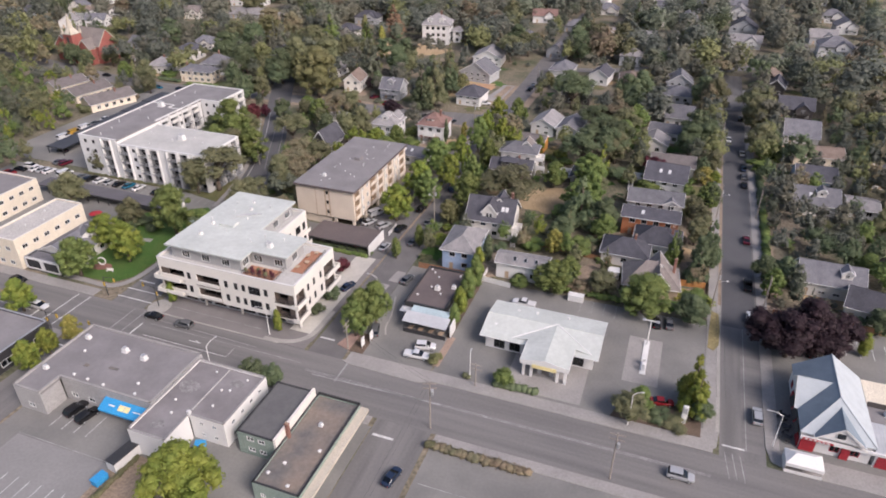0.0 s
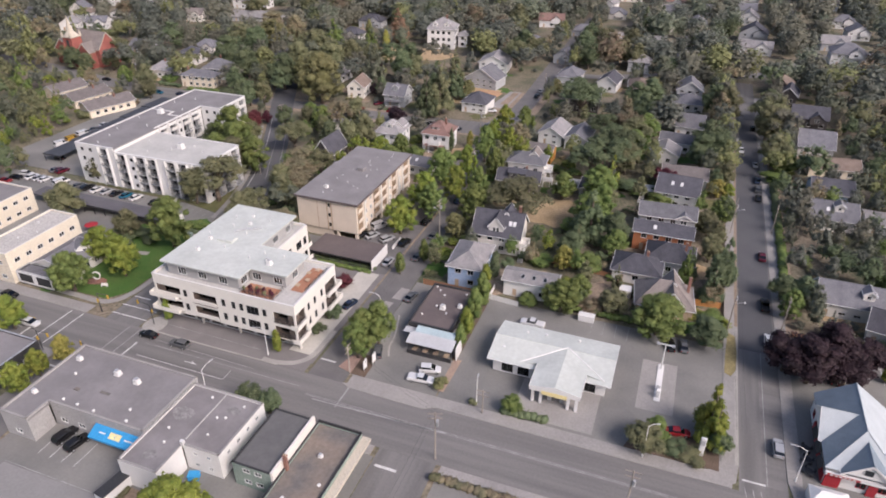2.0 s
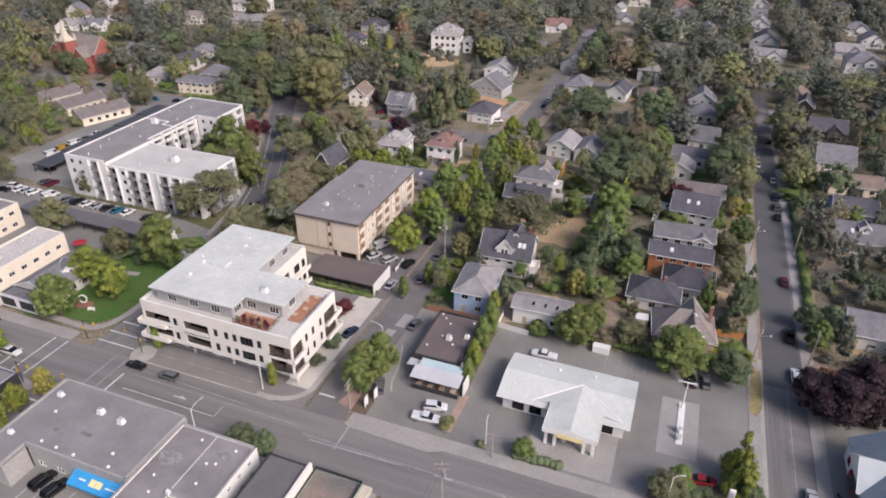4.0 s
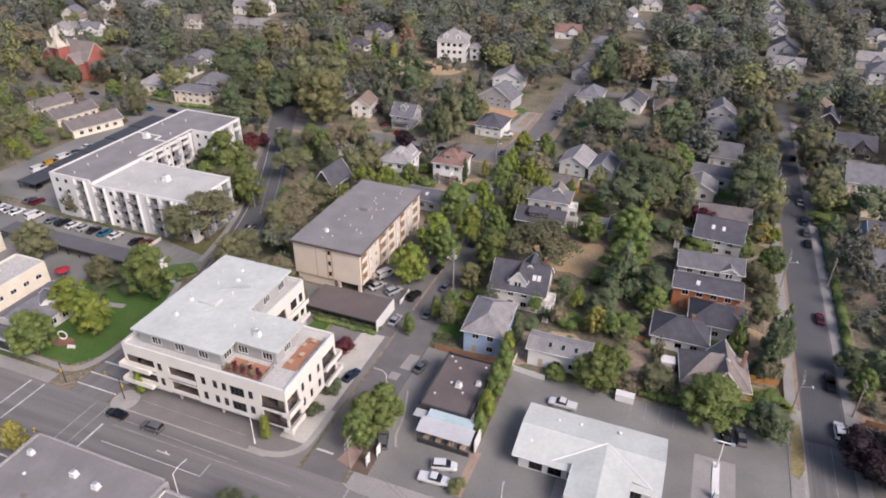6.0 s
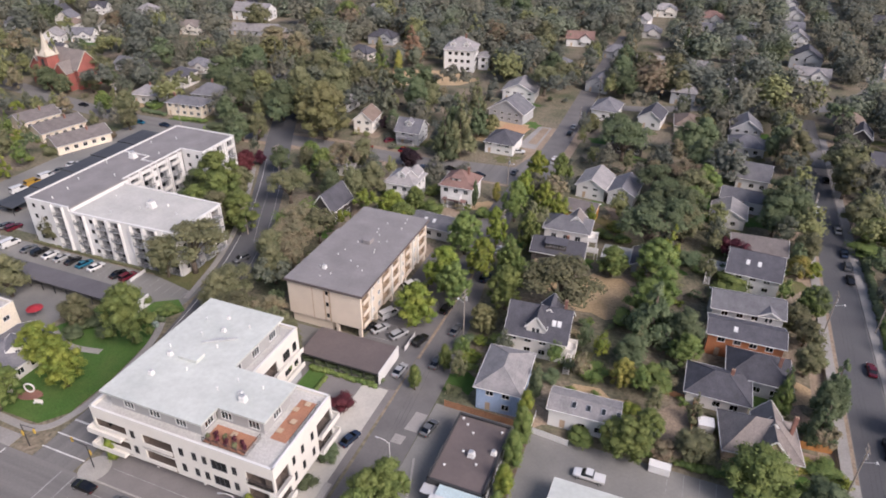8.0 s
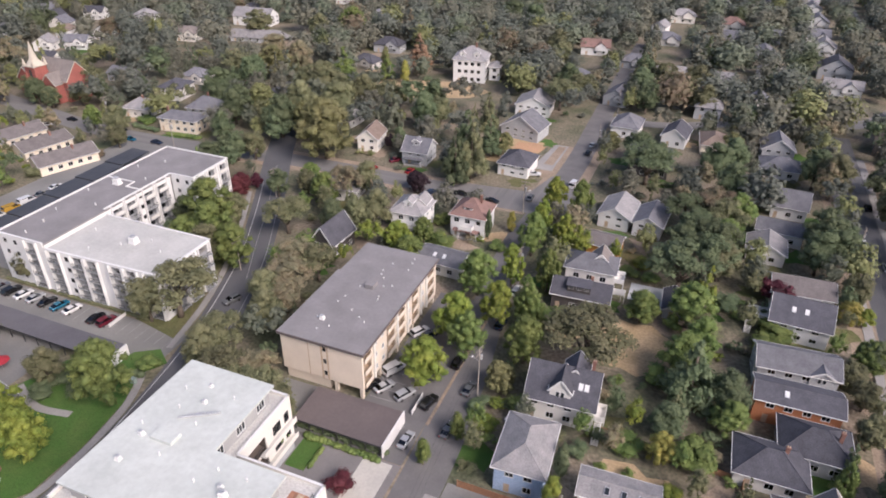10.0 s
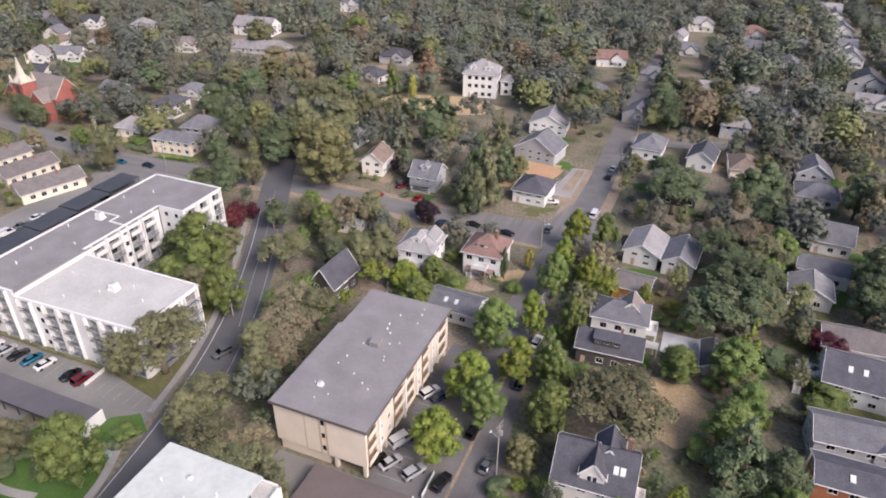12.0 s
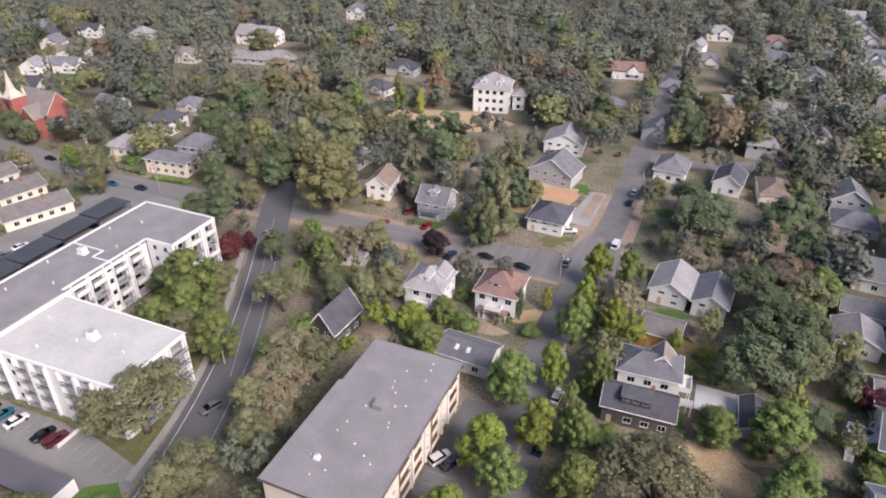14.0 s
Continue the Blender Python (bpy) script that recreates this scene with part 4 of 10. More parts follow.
flat("verge_east", rect(14.6, 150, 15.3, 330), 0.13, DIRT, "thin strip of dry roadside earth", "verge")
flat("pavement_east_kerb", rect(14.6, 107, 15.3, 150), 0.14, KERB, "pale concrete kerb strip", "pavement")
flat("pavement_condo", rect(-111, 104.4, -69.2, 141), 0.148, PAVERS, "concrete forecourt and walk round the apartments", "pavement")
flat("corner_bulb", [(-109.6 + 2.7 * math.cos(6.2832 * k / 20), 103.4 + 2.9 * math.sin(6.2832 * k / 20)) for k in range(20)], 0.157, KERB, "rounded pale concrete street corner", "pavement")
ribbon("corner_kerb", [(-80, 102.0), (-76.5, 102.1), (-73.0, 103.2), (-70.8, 105.6), (-70.2, 109), (-70.2, 116)], 1.3, 0.158, KERB, "curved pale concrete corner kerb", "kerb", 0.0)
flat("pavement_diner", [(-60.5, 101.5), (-58.6, 100.5), (-42.5, 100.2), (-40, 101.5)], 0.15, CONCRETE, "concrete pavement at the corner", "pavement")
flat("pavement_corner_east", [(13, 101.5), (14.8, 103), (15.25, 107), (11, 107), (9, 101.5)], 0.152, CONCRETE, "rounded concrete street corner", "pavement")
flat("pavement_restaurant", [(23.25, 106), (24, 103), (27.5, 101.52), (50, 101.52), (50, 106)], 0.152, CONCRETE, "rounded concrete corner before the restaurant", "pavement")

flat("lot_station", rect(-41, 104.4, 12.4, 141.2), 0.05, LOT, "worn asphalt service station forecourt", "car park")
flat("lot_diner", rect(-60.3, 104.4, -41.3, 141), 0.05, LOT, "asphalt lot round the diner", "car park")
flat("lot_beige", rect(-83, 141.2, -69.3, 194), 0.05, LANE, "asphalt parking court beside apartments", "car park")
flat("lot_beige_front", rect(-101, 141.2, -83, 153), 0.05, LOT, "asphalt parking court before apartments", "car park")
flat("lot_south", rect(-112, 30, -66.2, 86.2), 0.05, LOT, "grey asphalt car park behind shops", "car park")
flat("lot_south_stalls", rect(-107, 47, -83, 62), 0.056, surface("pale_old_asphalt", (0.25, 0.245, 0.24), (0.215, 0.21, 0.205), 0.92, fine=2, coarse=0.1, fine_mix=0.06), "paler worn parking stalls", "car park")
flat("lot_south_east", rect(-34, 20, 14, 86.2), 0.05, LOT, "dark asphalt car park behind a hedge", "car park")
flat("lot_south_middle", rect(-66.2, 30, -46.2, 86.2), 0.046, LOT, "asphalt yard between shops", "car park")
flat("lot_white_apartments", rect(-215, 142.5, -128.5, 156.2), 0.05, LOT, "asphalt car park before white apartments", "car park")
flat("lot_west", rect(-215, 106, -151, 142.5), 0.046, LOT, "asphalt yard behind shops", "car park")
flat("lot_restaurant", rect(25.6, 106, 95, 150), 0.05, LOT, "asphalt car park beside the restaurant", "car park")
flat("lot_carport", rect(-228, 160, -186, 240), 0.046, LOT, "asphalt lane behind white apartments", "car park")
flat("pad_station", rect(-3.7, 115.5, 3.4, 131), 0.075, CONCRETE, "pale concrete pump pad", "pad")
flat("pad_canopy", rect(-26, 105.2, -10.4, 117), 0.07, CONCRETE, "concrete slab under the station canopy", "pad")
flat("yard_dirt", rect(-85, 30, -68, 65.5), 0.07, DIRT, "bare dirt yard", "yard")
flat("park_lawn", [(-150, 112), (-137, 107.5), (-128, 107.6), (-124.6, 112), (-124.4, 122), (-126, 134), (-129, 141), (-146, 141), (-150, 128)], 0.12, LAWN, "mown green park lawn", "lawn")
ribbon("park_kerb", [(-150, 106.4), (-137, 106.3), (-127, 106.6), (-123.6, 112), (-123.4, 122), (-125.2, 134), (-128.6, 142)], 1.5, 0.15, CONCRETE, "curved concrete pavement round the park", "pavement")
ribbon("path_park", [(-149, 130), (-141, 127), (-133, 128)], 1.6, 0.14, CONCRETE, "pale concrete park path", "path")
flat("lawn_white_apartments", [(-144, 156.4), (-131, 154), (-134, 166), (-142, 186), (-150, 204), (-159, 216), (-161, 200), (-160, 178), (-140, 177)], 0.1, VERGE, "thin grass beside the curving road", "lawn")
ribbon("pavement_west", [(-129.6, 151), (-133.6, 168), (-141, 187), (-152, 208), (-160, 222)], 1.4, 0.13, CONCRETE, "narrow concrete path beside the curving road", "pavement")
flat("lawn_road_corner", [(-136.5, 141.6), (-129.6, 141.6), (-126.6, 147), (-131, 150), (-135.5, 147)], 0.1, LAWN, "small green verge beside the road", "lawn")
flat("lawn_condo", rect(-88.6, 133.5, -84.6, 141), 0.16, LAWN, "small lawn behind the apartments", "lawn")
flat("pavement_condo_walk", rect(-76.2, 106.6, -70.6, 140.6), 0.153, surface("pale_walk", (0.5, 0.48, 0.43), (0.41, 0.39, 0.355), 0.9, fine=2, coarse=0.2, fine_mix=0.06), "pale concrete walk beside the apartments", "pavement")
flat("yard_dry", [(-44, 185), (-41, 182.4), (-37.5, 182.9), (-34, 181.4), (-30.5, 183.4), (-27.6, 184.2), (-26.8, 188.5), (-24.9, 192.6), (-27.4, 196.4), (-30.2, 197.6), (-33, 200.6), (-36.4, 199.4), (-40.2, 200.2), (-42.1, 196.6), (-45.2, 194), (-43.8, 189.5)], 0.06, DRY, "bare dry yellow yard", "yard")
flat("yard_blue_house", [(-38, 151), (-33, 150.2), (-28, 150.8), (-24.5, 150.1), (-22.6, 153.4), (-24.8, 156.2), (-28.5, 155.4), (-31, 157.6), (-36.2, 156.8)], 0.05, DRY, "dry grass back garden", "yard")
flat("yard_brown_house", [(-20, 148), (-15, 146.4), (-9, 147), (-8.2, 152), (-9.4, 157), (-12.5, 159.6), (-17, 158.4), (-19.4, 155), (-21, 152)], 0.054, DIRT, "bare earth back garden", "yard")
flat("bed_station", [(-4.5, 104.5), (12, 104.5), (12, 112), (4, 111.5), (-3, 109)], 0.16, MULCH, "bark-mulched planting bed", "bed")
flat("bed_pole", rect(-60.2, 104.5, -57, 111), 0.16, MULCH, "bark-mulched corner bed", "bed")
flat("bed_diner", rect(-42.0, 116, -40.9, 138), 0.17, MULCH, "long mulched bed under upright trees", "bed")
flat("verge_beige", rect(-69.2, 152, -68.6, 194), 0.13, DIRT, "bare leaf-strewn roadside verge", "verge")
flat("path_gravel_far", rect(-106, 276, -84, 300), 0.04, DRY, "bare building plot", "yard")
ribbon("verge_cross_street", [(-190, 245.5), (-160, 249), (-110, 249), (-76, 249)], 14.5, 0.012, DIRT, "bare pinkish dirt verge of the cross street", "verge")
ribbon("verge_far_street", [(-70, 254), (-69.4, 275), (-69, 300)], 15.0, 0.01, DIRT, "bare dirt shoulder of the far street", "verge")
ribbon("verge_side_street", [(12.6, 143), (12.8, 190), (12.6, 240), (12.8, 300)], 7.0, 0.013, DIRT, "bare dirt verge beside the side street", "verge")
flat("patio_shed", rect(-40, 209.4, -32, 217), 0.06, surface("pale_patio_paving", (0.55, 0.56, 0.56), (0.46, 0.47, 0.47), 0.8, fine=2, fine_mix=0.06), "pale concrete garden patio", "patio")
flat("yard_mansion", [(-176, 338), (-160, 326), (-146, 330), (-128, 338), (-122, 350), (-140, 358), (-160, 352), (-172, 350)], 0.03, DRY, "dry grass lot before the big white house", "yard")
flat("plaza_far", [(-292, 390), (-262, 384), (-252, 396), (-276, 410), (-296, 404)], 0.03, CONCRETE, "pale far parking court", "car park")
flat("yard_far_bank", [(-262, 384), (-240, 378), (-232, 390), (-246, 402), (-258, 398)], 0.03, DIRT, "bare pinkish earth bank", "yard")
flat("yard_sand", [(-206, 326), (-196, 318), (-187, 324), (-190, 336), (-202, 338)], 0.03, DRY, "bare sandy mound between trees", "yard")
flat("yard_orange_soil", [(-94, 291), (-88, 288.5), (-83.5, 290), (-82.6, 296), (-87, 298.6), (-93.4, 297)], 0.05, surface("orange_soil", (0.45, 0.27, 0.16), (0.38, 0.24, 0.15), 0.95, fine=2, coarse=0.2, bump=0.5), "bare orange soil beside a house", "yard")
flat("drive_far_house", [(-83, 276), (-75.5, 276), (-75, 300), (-80, 300)], 0.046, CONCRETE, "broken concrete drive beside the far street", "drive")
flat("path_construction", [(-79.6, 281), (-76.4, 281), (-75.6, 299), (-78.4, 299)], 0.06, DIRT, "pinkish bare soil along the drive", "path")


def line(u0, v0, u1, v1, width=0.14, z=0.034, paint=PAINT, name="road_marking"):
    a, b = Vector((u0, v0)), Vector((u1, v1))
    side = Vector((-(b - a).y, (b - a).x)).normalized() * width / 2
    flat(name, [(a - side)[:], (b - side)[:], (b + side)[:], (a + side)[:]], z + 0.006, paint, "worn white painted road line", "road marking", z0=z - 0.02)


for k in (-0.18, 0.18):
    line(-66, 96 + k, 14, 96 + k, 0.12, paint=WORN)
    line(-420, 95.5 + k, -137, 95.5 + k, 0.12, paint=YELLOW)
line(28, 96, 200, 96, 0.14, paint=WORN)
line(-64, 95.2, -36, 96, 0.25, paint=WORN)
line(-107, 97.5, -68, 97.5, 0.12, paint=WORN)
line(-106, 93.6, -84, 93.6, 0.14)
line(-109, 90.5, -109, 97, 0.4)
line(-84, 93.6, -84, 96.5, 0.12)
flat("kerb_condo", rect(-108.4, 101.3, -76, 101.62), 0.17, KERB, "pale concrete kerb before the apartments", "kerb")
line(-108, 99.2, -80, 98.6, 0.12, paint=WORN)
line(-106.6, 104.6, -82, 104.4, 0.12, z=0.15, paint=WORN)
for u in (-131.8, -128.2):
    line(u, 89.5, u, 101, 0.28)
for u in (-114.6, -111.5):
    line(u, 89, u, 101, 0.25, paint=WORN)
for v in (104.0, 107.4):
    line(-122.6, v, -112.6, v, 0.28, z=0.03)
for v in (84.5, 87.6):
    line(-122.4, v, -112.4, v, 0.35, z=0.03)
line(-135.5, 90, -135.5, 95.5, 0.45)
line(-122.2, 111, -117.6, 111, 0.45, z=0.03)
line(-137.5, 92.2, -150, 92.2, 0.12)
line(-68.3, 106.6, -64.8, 106.6, 0.45, z=0.03)
line(-58.6, 94.8, -58.6, 101, 0.35, paint=WORN)
line(-45.2, 84.6, -41, 84.6, 0.55, z=0.03)
line(15.8, 104.2, 19.6, 104.2, 0.4, z=0.038)
line(19.9, 104, 19.9, 142, 0.14, z=0.038, paint=WORN)
for k in range(3):
    line(17.0 + k * 1.3, 96.5, 16.2 + k * 1.3, 102.5, 0.14, paint=WORN)
for k in range(9):
    line(-106 + 2.6 * k, 48, -106 + 2.6 * k, 54.5, 0.14, 0.056, PAINT)
line(-107, 62.3, -84, 62.3, 0.14, 0.056, WORN)
for k in range(4):
    line(-103 + 2.8 * k, 65.5, -103 + 2.8 * k, 71, 0.12, 0.05)
for k in range(26):
    line(-196 + 2.6 * k, 150.5, -196 + 2.6 * k, 155.8, 0.1, 0.05, WORN)
for k in range(9):
    line(-82.5, 155 + 2.7 * k, -77.5, 155 + 2.7 * k, 0.1, 0.05, WORN)
for k in range(9):
    line(30 + 2.7 * k, 140, 30 + 2.7 * k, 146, 0.12, 0.05)
for k in range(4):
    line(-16 + 2.7 * k, 136, -16 + 2.7 * k, 141, 0.1, 0.05, WORN)
for k in range(5):
    line(-33 + 2.8 * k, 77, -30 + 2.8 * k, 77, 0.12, 0.05, WORN)
line(-95, 95.5, -92, 95.5, 0.2)
line(-92.6, 95.5, -93.4, 96.0, 0.2)

ribbon("road_centre_line", [(-130.6, 180), (-138.0, 194), (-148, 214), (-158, 232), (-164, 243)], 0.14, 0.034, WORN, "worn white painted centre line", "road marking", 0.0)
ribbon("road_edge_line", [(-121.2, 118), (-125, 143), (-127.8, 156), (-132.6, 172), (-139.6, 190), (-150.5, 212), (-160.5, 230)], 0.16, 0.034, PAINT, "white painted road edge line", "road marking", 0.0)
ribbon("road_edge_line_east", [(-117.2, 143), (-120.2, 156), (-125.2, 172), (-132.2, 190), (-143.4, 212), (-153.4, 230)], 0.16, 0.034, WORN, "white painted road edge line", "road marking", 0.0)

# ---------------------------------------------------------------- apartments on the corner
def railing(parent, x0, y0, x1, y1, z, high=1.0, solid=None, name="railing"):
    """Posts, top rail and clear or solid infill along a straight line."""
    along = math.dist((x0, y0), (x1, y1))
    m = Matrix.Translation((x0, y0, z)) @ Matrix.Rotation(math.atan2(y1 - y0, x1 - x0), 4, "Z")
    bm = bmesh.new()
    if solid:
        slab(bm, 0, -0.06, 0, along, 0.06, high)
        return part(name, bm, solid, parent, "", m)
    for i in range(max(2, int(along / 1.4) + 1)):
        x = along * i / (max(2, int(along / 1.4) + 1) - 1)
        slab(bm, x - 0.025, -0.025, 0, x + 0.025, 0.025, high)
    slab(bm, 0, -0.035, high, along, 0.035, high + 0.05)
    slab(bm, 0, -0.02, 0.08, along, 0.02, 0.12)
    for i in range(int(along / 0.16)):
        slab(bm, 0.16 * i, -0.008, 0.12, 0.16 * i + 0.016, 0.008, high)
    return part(name, bm, DARK_METAL, parent, "", m)


def roof_unit(parent, x, y, z, s=1.0, name="roof_vent"):
    """A ventilation unit: a cased box on a curb with a round cowl."""
    bm = bmesh.new()
    slab(bm, -0.6 * s, -0.5 * s, 0, 0.6 * s, 0.5 * s, 0.25 * s)
    slab(bm, -0.5 * s, -0.42 * s, 0.25 * s, 0.5 * s, 0.42 * s, 0.9 * s)
    ob = part(name, bm, WHITE, parent, "", pose(x, y, z), bevel=0.03)
    bm = bmesh.new()
    rod(bm, (0, 0, 0.9 * s), (0, 0, 1.15 * s), 0.3 * s, 0.36 * s, 10)
    part("cowl", bm, METAL, ob)
    return ob


def pipe_vent(parent, x, y, z, r=0.12, high=0.6):
    bm = bmesh.new()
    rod(bm, (x, y, z), (x, y, z + high), r)
    rod(bm, (x, y, z + high), (x, y, z + high + 0.12), r * 1.8, r * 1.2)
    part("pipe_vent", bm, WHITE, parent)


def balcony_bay(parent, p0, p1, gap, walls, deep=1.6, rail=None, out=0.0):
    """A recess behind an opening: floor, ceiling and side walls, glazed doors at the back, a railing in front."""
    a, b = Vector((*p0, 0)), Vector((*p1, 0))
    m = Matrix.Translation(a) @ Matrix.Rotation(math.atan2(b.y - a.y, b.x - a.x), 4, "Z")
    s0, s1, z0, z1 = gap
    bm = bmesh.new()
    slab(bm, s0 - 0.1, -out, z0 - 0.2, s1 + 0.1, deep, z0)
    slab(bm, s0 - 0.1, 0.26, z1, s1 + 0.1, deep, z1 + 0.12)
    slab(bm, s0 - 0.12, 0.26, z0, s0, deep, z1)
    slab(bm, s1, 0.26, z0, s1 + 0.12, deep, z1)
    ob = part("balcony", bm, walls, parent, "", m)
    back = (s0 + 0.15, s1 - 0.15, z0 + 0.03, z0 + 2.25)
    bm = bmesh.new()
    wall(bm, (s0, deep), (s1, deep), z0, z1, [(back[0] - s0, back[1] - s0, back[2], back[3])], 0.2)
    part("back_wall", bm, walls, ob)
    window(ob, (0, deep), (1, deep), back, DARK_METAL, "glazed_door")
    railing(ob, s0, -out + 0.05, s1, -out + 0.05, z0, 1.0, rail)
    return ob


def condo():
    ob = thing("apartment_building", at(-91.5, 115, 0.15), "cream four-storey apartment building with white roof terrace", "apartment building")
    x0, x1, y0, y1 = -18.2, 18.2, -8.8, 8.8
    xb, yb = 2.6, 23.0
    top, base = 12.4, 3.3
    bm = bmesh.new()
    prism(bm, [(x0 + 1.6, y0 + 2.2), (x1 - 2.4, y0 + 2.2), (x1 - 2.4, y1 - 0.5), (xb - 0.5, y1 - 0.5), (xb - 0.5, yb - 0.4), (x0 + 1.6, yb - 0.4)], -0.3, 0.05)
    part("floor_slab", bm, CONCRETE, ob)
    # recessed shop floor
    c = [(x0 + 1.6, y0 + 2.2), (x1 - 2.4, y0 + 2.2), (x1 - 2.4, y1 - 0.4), (xb, y1 - 0.4), (xb, yb - 0.4), (x0 + 1.6, yb - 0.4)]
    for i in range(6):
        p0, p1 = c[i], c[(i + 1) % 6]
        along = math.dist(p0, p1)
        gaps = spaced(along, 4.0, 3.2, 0.4, 2.6) if i in (0, 1, 5) else []
        bm = bmesh.new()
        wall(bm, p0, p1, 0.0, base - 0.32, gaps, 0.25)
        part("shop_wall", bm, GREY_WALL, ob)
        for g in gaps:
            window(ob, p0, p1, g, DARK_METAL, "shop_window", 2)
    bm = bmesh.new()
    prism(bm, [(x0, y0), (x1, y0), (x1, y1), (xb, y1), (xb, yb), (x0, yb)], base - 0.3, base)
    part("podium_slab", bm, CREAM, ob)
    for x in (x0 + 0.6, -8, 2, 11, x1 - 0.6):
        bm = bmesh.new()
        slab(bm, x - 0.2, y0 + 1.5, 0, x + 0.2, y0 + 1.9, base - 0.3)
        part("column", bm, CREAM, ob)
    # two residential floors
    sides = {
        "front": ((x0, y0), (x1, y0), [(0.4, 7.0), (10.4, 16.6), (31.0, 36.0)], [(7.9, 8.8), (18.0, 18.9), (20.6, 21.5), (22.6, 23.5), (28.4, 29.3)], [(24.4, 27.4)]),
        "east": ((x1, y0), (x1, y1), [(0.4, 3.9), (12.6, 17.2)], [(5.0, 5.8), (7.6, 8.4), (10.6, 11.4)], []),
        "inner": ((x1, y1), (xb, y1), [], [(2, 3), (5, 6), (8, 9)], [(11, 13.4)]),
        "inner_east": ((xb, y1), (xb, yb), [(2.0, 6.6)], [], [(8.6, 10.8), (11.9, 13.2)]),
        "rear": ((xb, yb), (x0, yb), [], [(2, 3), (9, 10)], [(4.5, 7), (13, 15.5)]),
        "west": ((x0, yb), (x0, y0), [(26.5, 31.0)], [(2, 3), (6, 7), (14, 15), (22, 23)], [(9, 11.5), (17, 19.5)]),
    }
    for name, (p0, p1, bays, small, wide) in sides.items():
        gaps = []
        for z in (base + 0.1, base + 3.75):
            gaps += [(a, b, z + 0.1, z + 2.8) for a, b in bays]
            if name in ("rear", "west", "inner"):
                continue
            gaps += [(a, b, z + 1.0, z + 2.75) for a, b in small] + [(a, b, z + 0.7, z + 2.75) for a, b in wide]
        bm = bmesh.new()
        trim = 0.3 if name in ("east", "inner_east", "west") else 0.0
        along = math.dist(p0, p1)
        d = ((p1[0] - p0[0]) / along, (p1[1] - p0[1]) / along)
        q0, q1 = (p0[0] + d[0] * trim, p0[1] + d[1] * trim), (p1[0] - d[0] * trim, p1[1] - d[1] * trim)
        wall(bm, q0, q1, base, top, [(a - trim, b - trim, e, f) for a, b, e, f in gaps], 0.3)
        part("wall", bm, CREAM, ob)
        for g in gaps:
            if g[3] - g[2] > 2.6:
                corner = (name == "front" and (g[0] < 1 or g[1] > 31)) or (name == "east") or name == "inner_east"
                balcony_bay(ob, p0, p1, g, RECESS, 1.9, CREAM if name == "front" and g[0] < 20 else None, 0.02 if corner else 0.25)
            else:
                window(ob, p0, p1, g, DARK_METAL, mullions=1 if g[1] - g[0] < 1.5 else 2)
    # white balcony bands that wrap the corners
    for z in (base + 0.2, base + 3.85):
        for ring in ([(x0, y0 - 1.0), (x0 + 6.2, y0 - 1.0), (x0 + 6.2, y0 - 0.01), (x0 - 0.01, y0 - 0.01), (x0 - 0.01, y0 + 5.0), (x0 - 1.0, y0 + 5.0), (x0 - 1.0, y0 - 1.0)],
                     [(x1 - 0.6, y0 - 0.9), (x1 + 1.1, y0 - 0.9), (x1 + 1.1, y0 + 3.8), (x1 + 0.01, y0 + 3.8), (x1 + 0.01, y0 - 0.01), (x1 - 0.6, y0 - 0.01)],
                     [(x1 + 0.01, y1 - 5.2), (x1 + 1.0, y1 - 5.2), (x1 + 1.0, y1 + 0.9), (x1 - 4.4, y1 + 0.9), (x1 - 4.4, y1 + 0.01), (x1 + 0.01, y1 + 0.01)],
                     [(xb + 0.01, yb - 9.6), (xb + 1.1, yb - 9.6), (xb + 1.1, yb - 0.2), (xb + 0.01, yb - 0.2)]):
            bm = bmesh.new()
            prism(bm, ring, z - 0.3, z - 0.02)
            band = part("balcony_band", bm, CREAM, ob, "cream wrap-round balcony")
            bm = bmesh.new()
            k = len(ring)
            for a, b in zip(ring, ring[1:] + ring[:1]):
                outer = [q for q in (a, b) if q[0] < x0 - 0.5 or q[0] > x1 + 0.5 or q[1] < y0 - 0.5 or q[1] > y1 + 0.5 and q[0] > xb + 0.5]
                if len(outer) == 2 and math.dist(a, b) > 0.5:
                    m = Matrix.Translation((*a, 0)) @ Matrix.Rotation(math.atan2(b[1] - a[1], b[0] - a[0]), 4, "Z")
                    slab(bm, 0, 0, z - 0.018, math.dist(a, b), 0.12, z + 0.78, m)
            part("solid_rail", bm, CREAM, band)
    for z in (base + 3.45, base + 7.1):
        bm = bmesh.new()
        prism(bm, [(x0 + 0.3, y0 + 0.3), (x1 - 0.3, y0 + 0.3), (x1 - 0.3, y1 - 0.3), (xb - 0.3, y1 - 0.3), (xb - 0.3, yb - 0.3), (x0 + 0.3, yb - 0.3)], z, z + 0.25)
        part("floor_slab", bm, CONCRETE, ob)
    bm = bmesh.new()
    prism(bm, [(x0 + 0.3, y0 + 0.3), (x1 - 0.3, y0 + 0.3), (x1 - 0.3, y1 - 0.3), (xb - 0.3, y1 - 0.3), (xb - 0.3, yb - 0.3), (x0 + 0.3, yb - 0.3)], top - 0.9, top - 0.62)
    part("terrace_floor", bm, ROOF_GRAVEL, ob, "grey gravel roof terrace")
    # penthouse floor, set back
    t0, t1 = top - 0.62, 15.1
    ring = [(-15.4, -6.6), (3.4, -6.6), (3.4, -2.6), (12.6, -2.6), (12.6, 5.0), (0.2, 5.0), (0.2, 20.6), (-15.4, 20.6)]
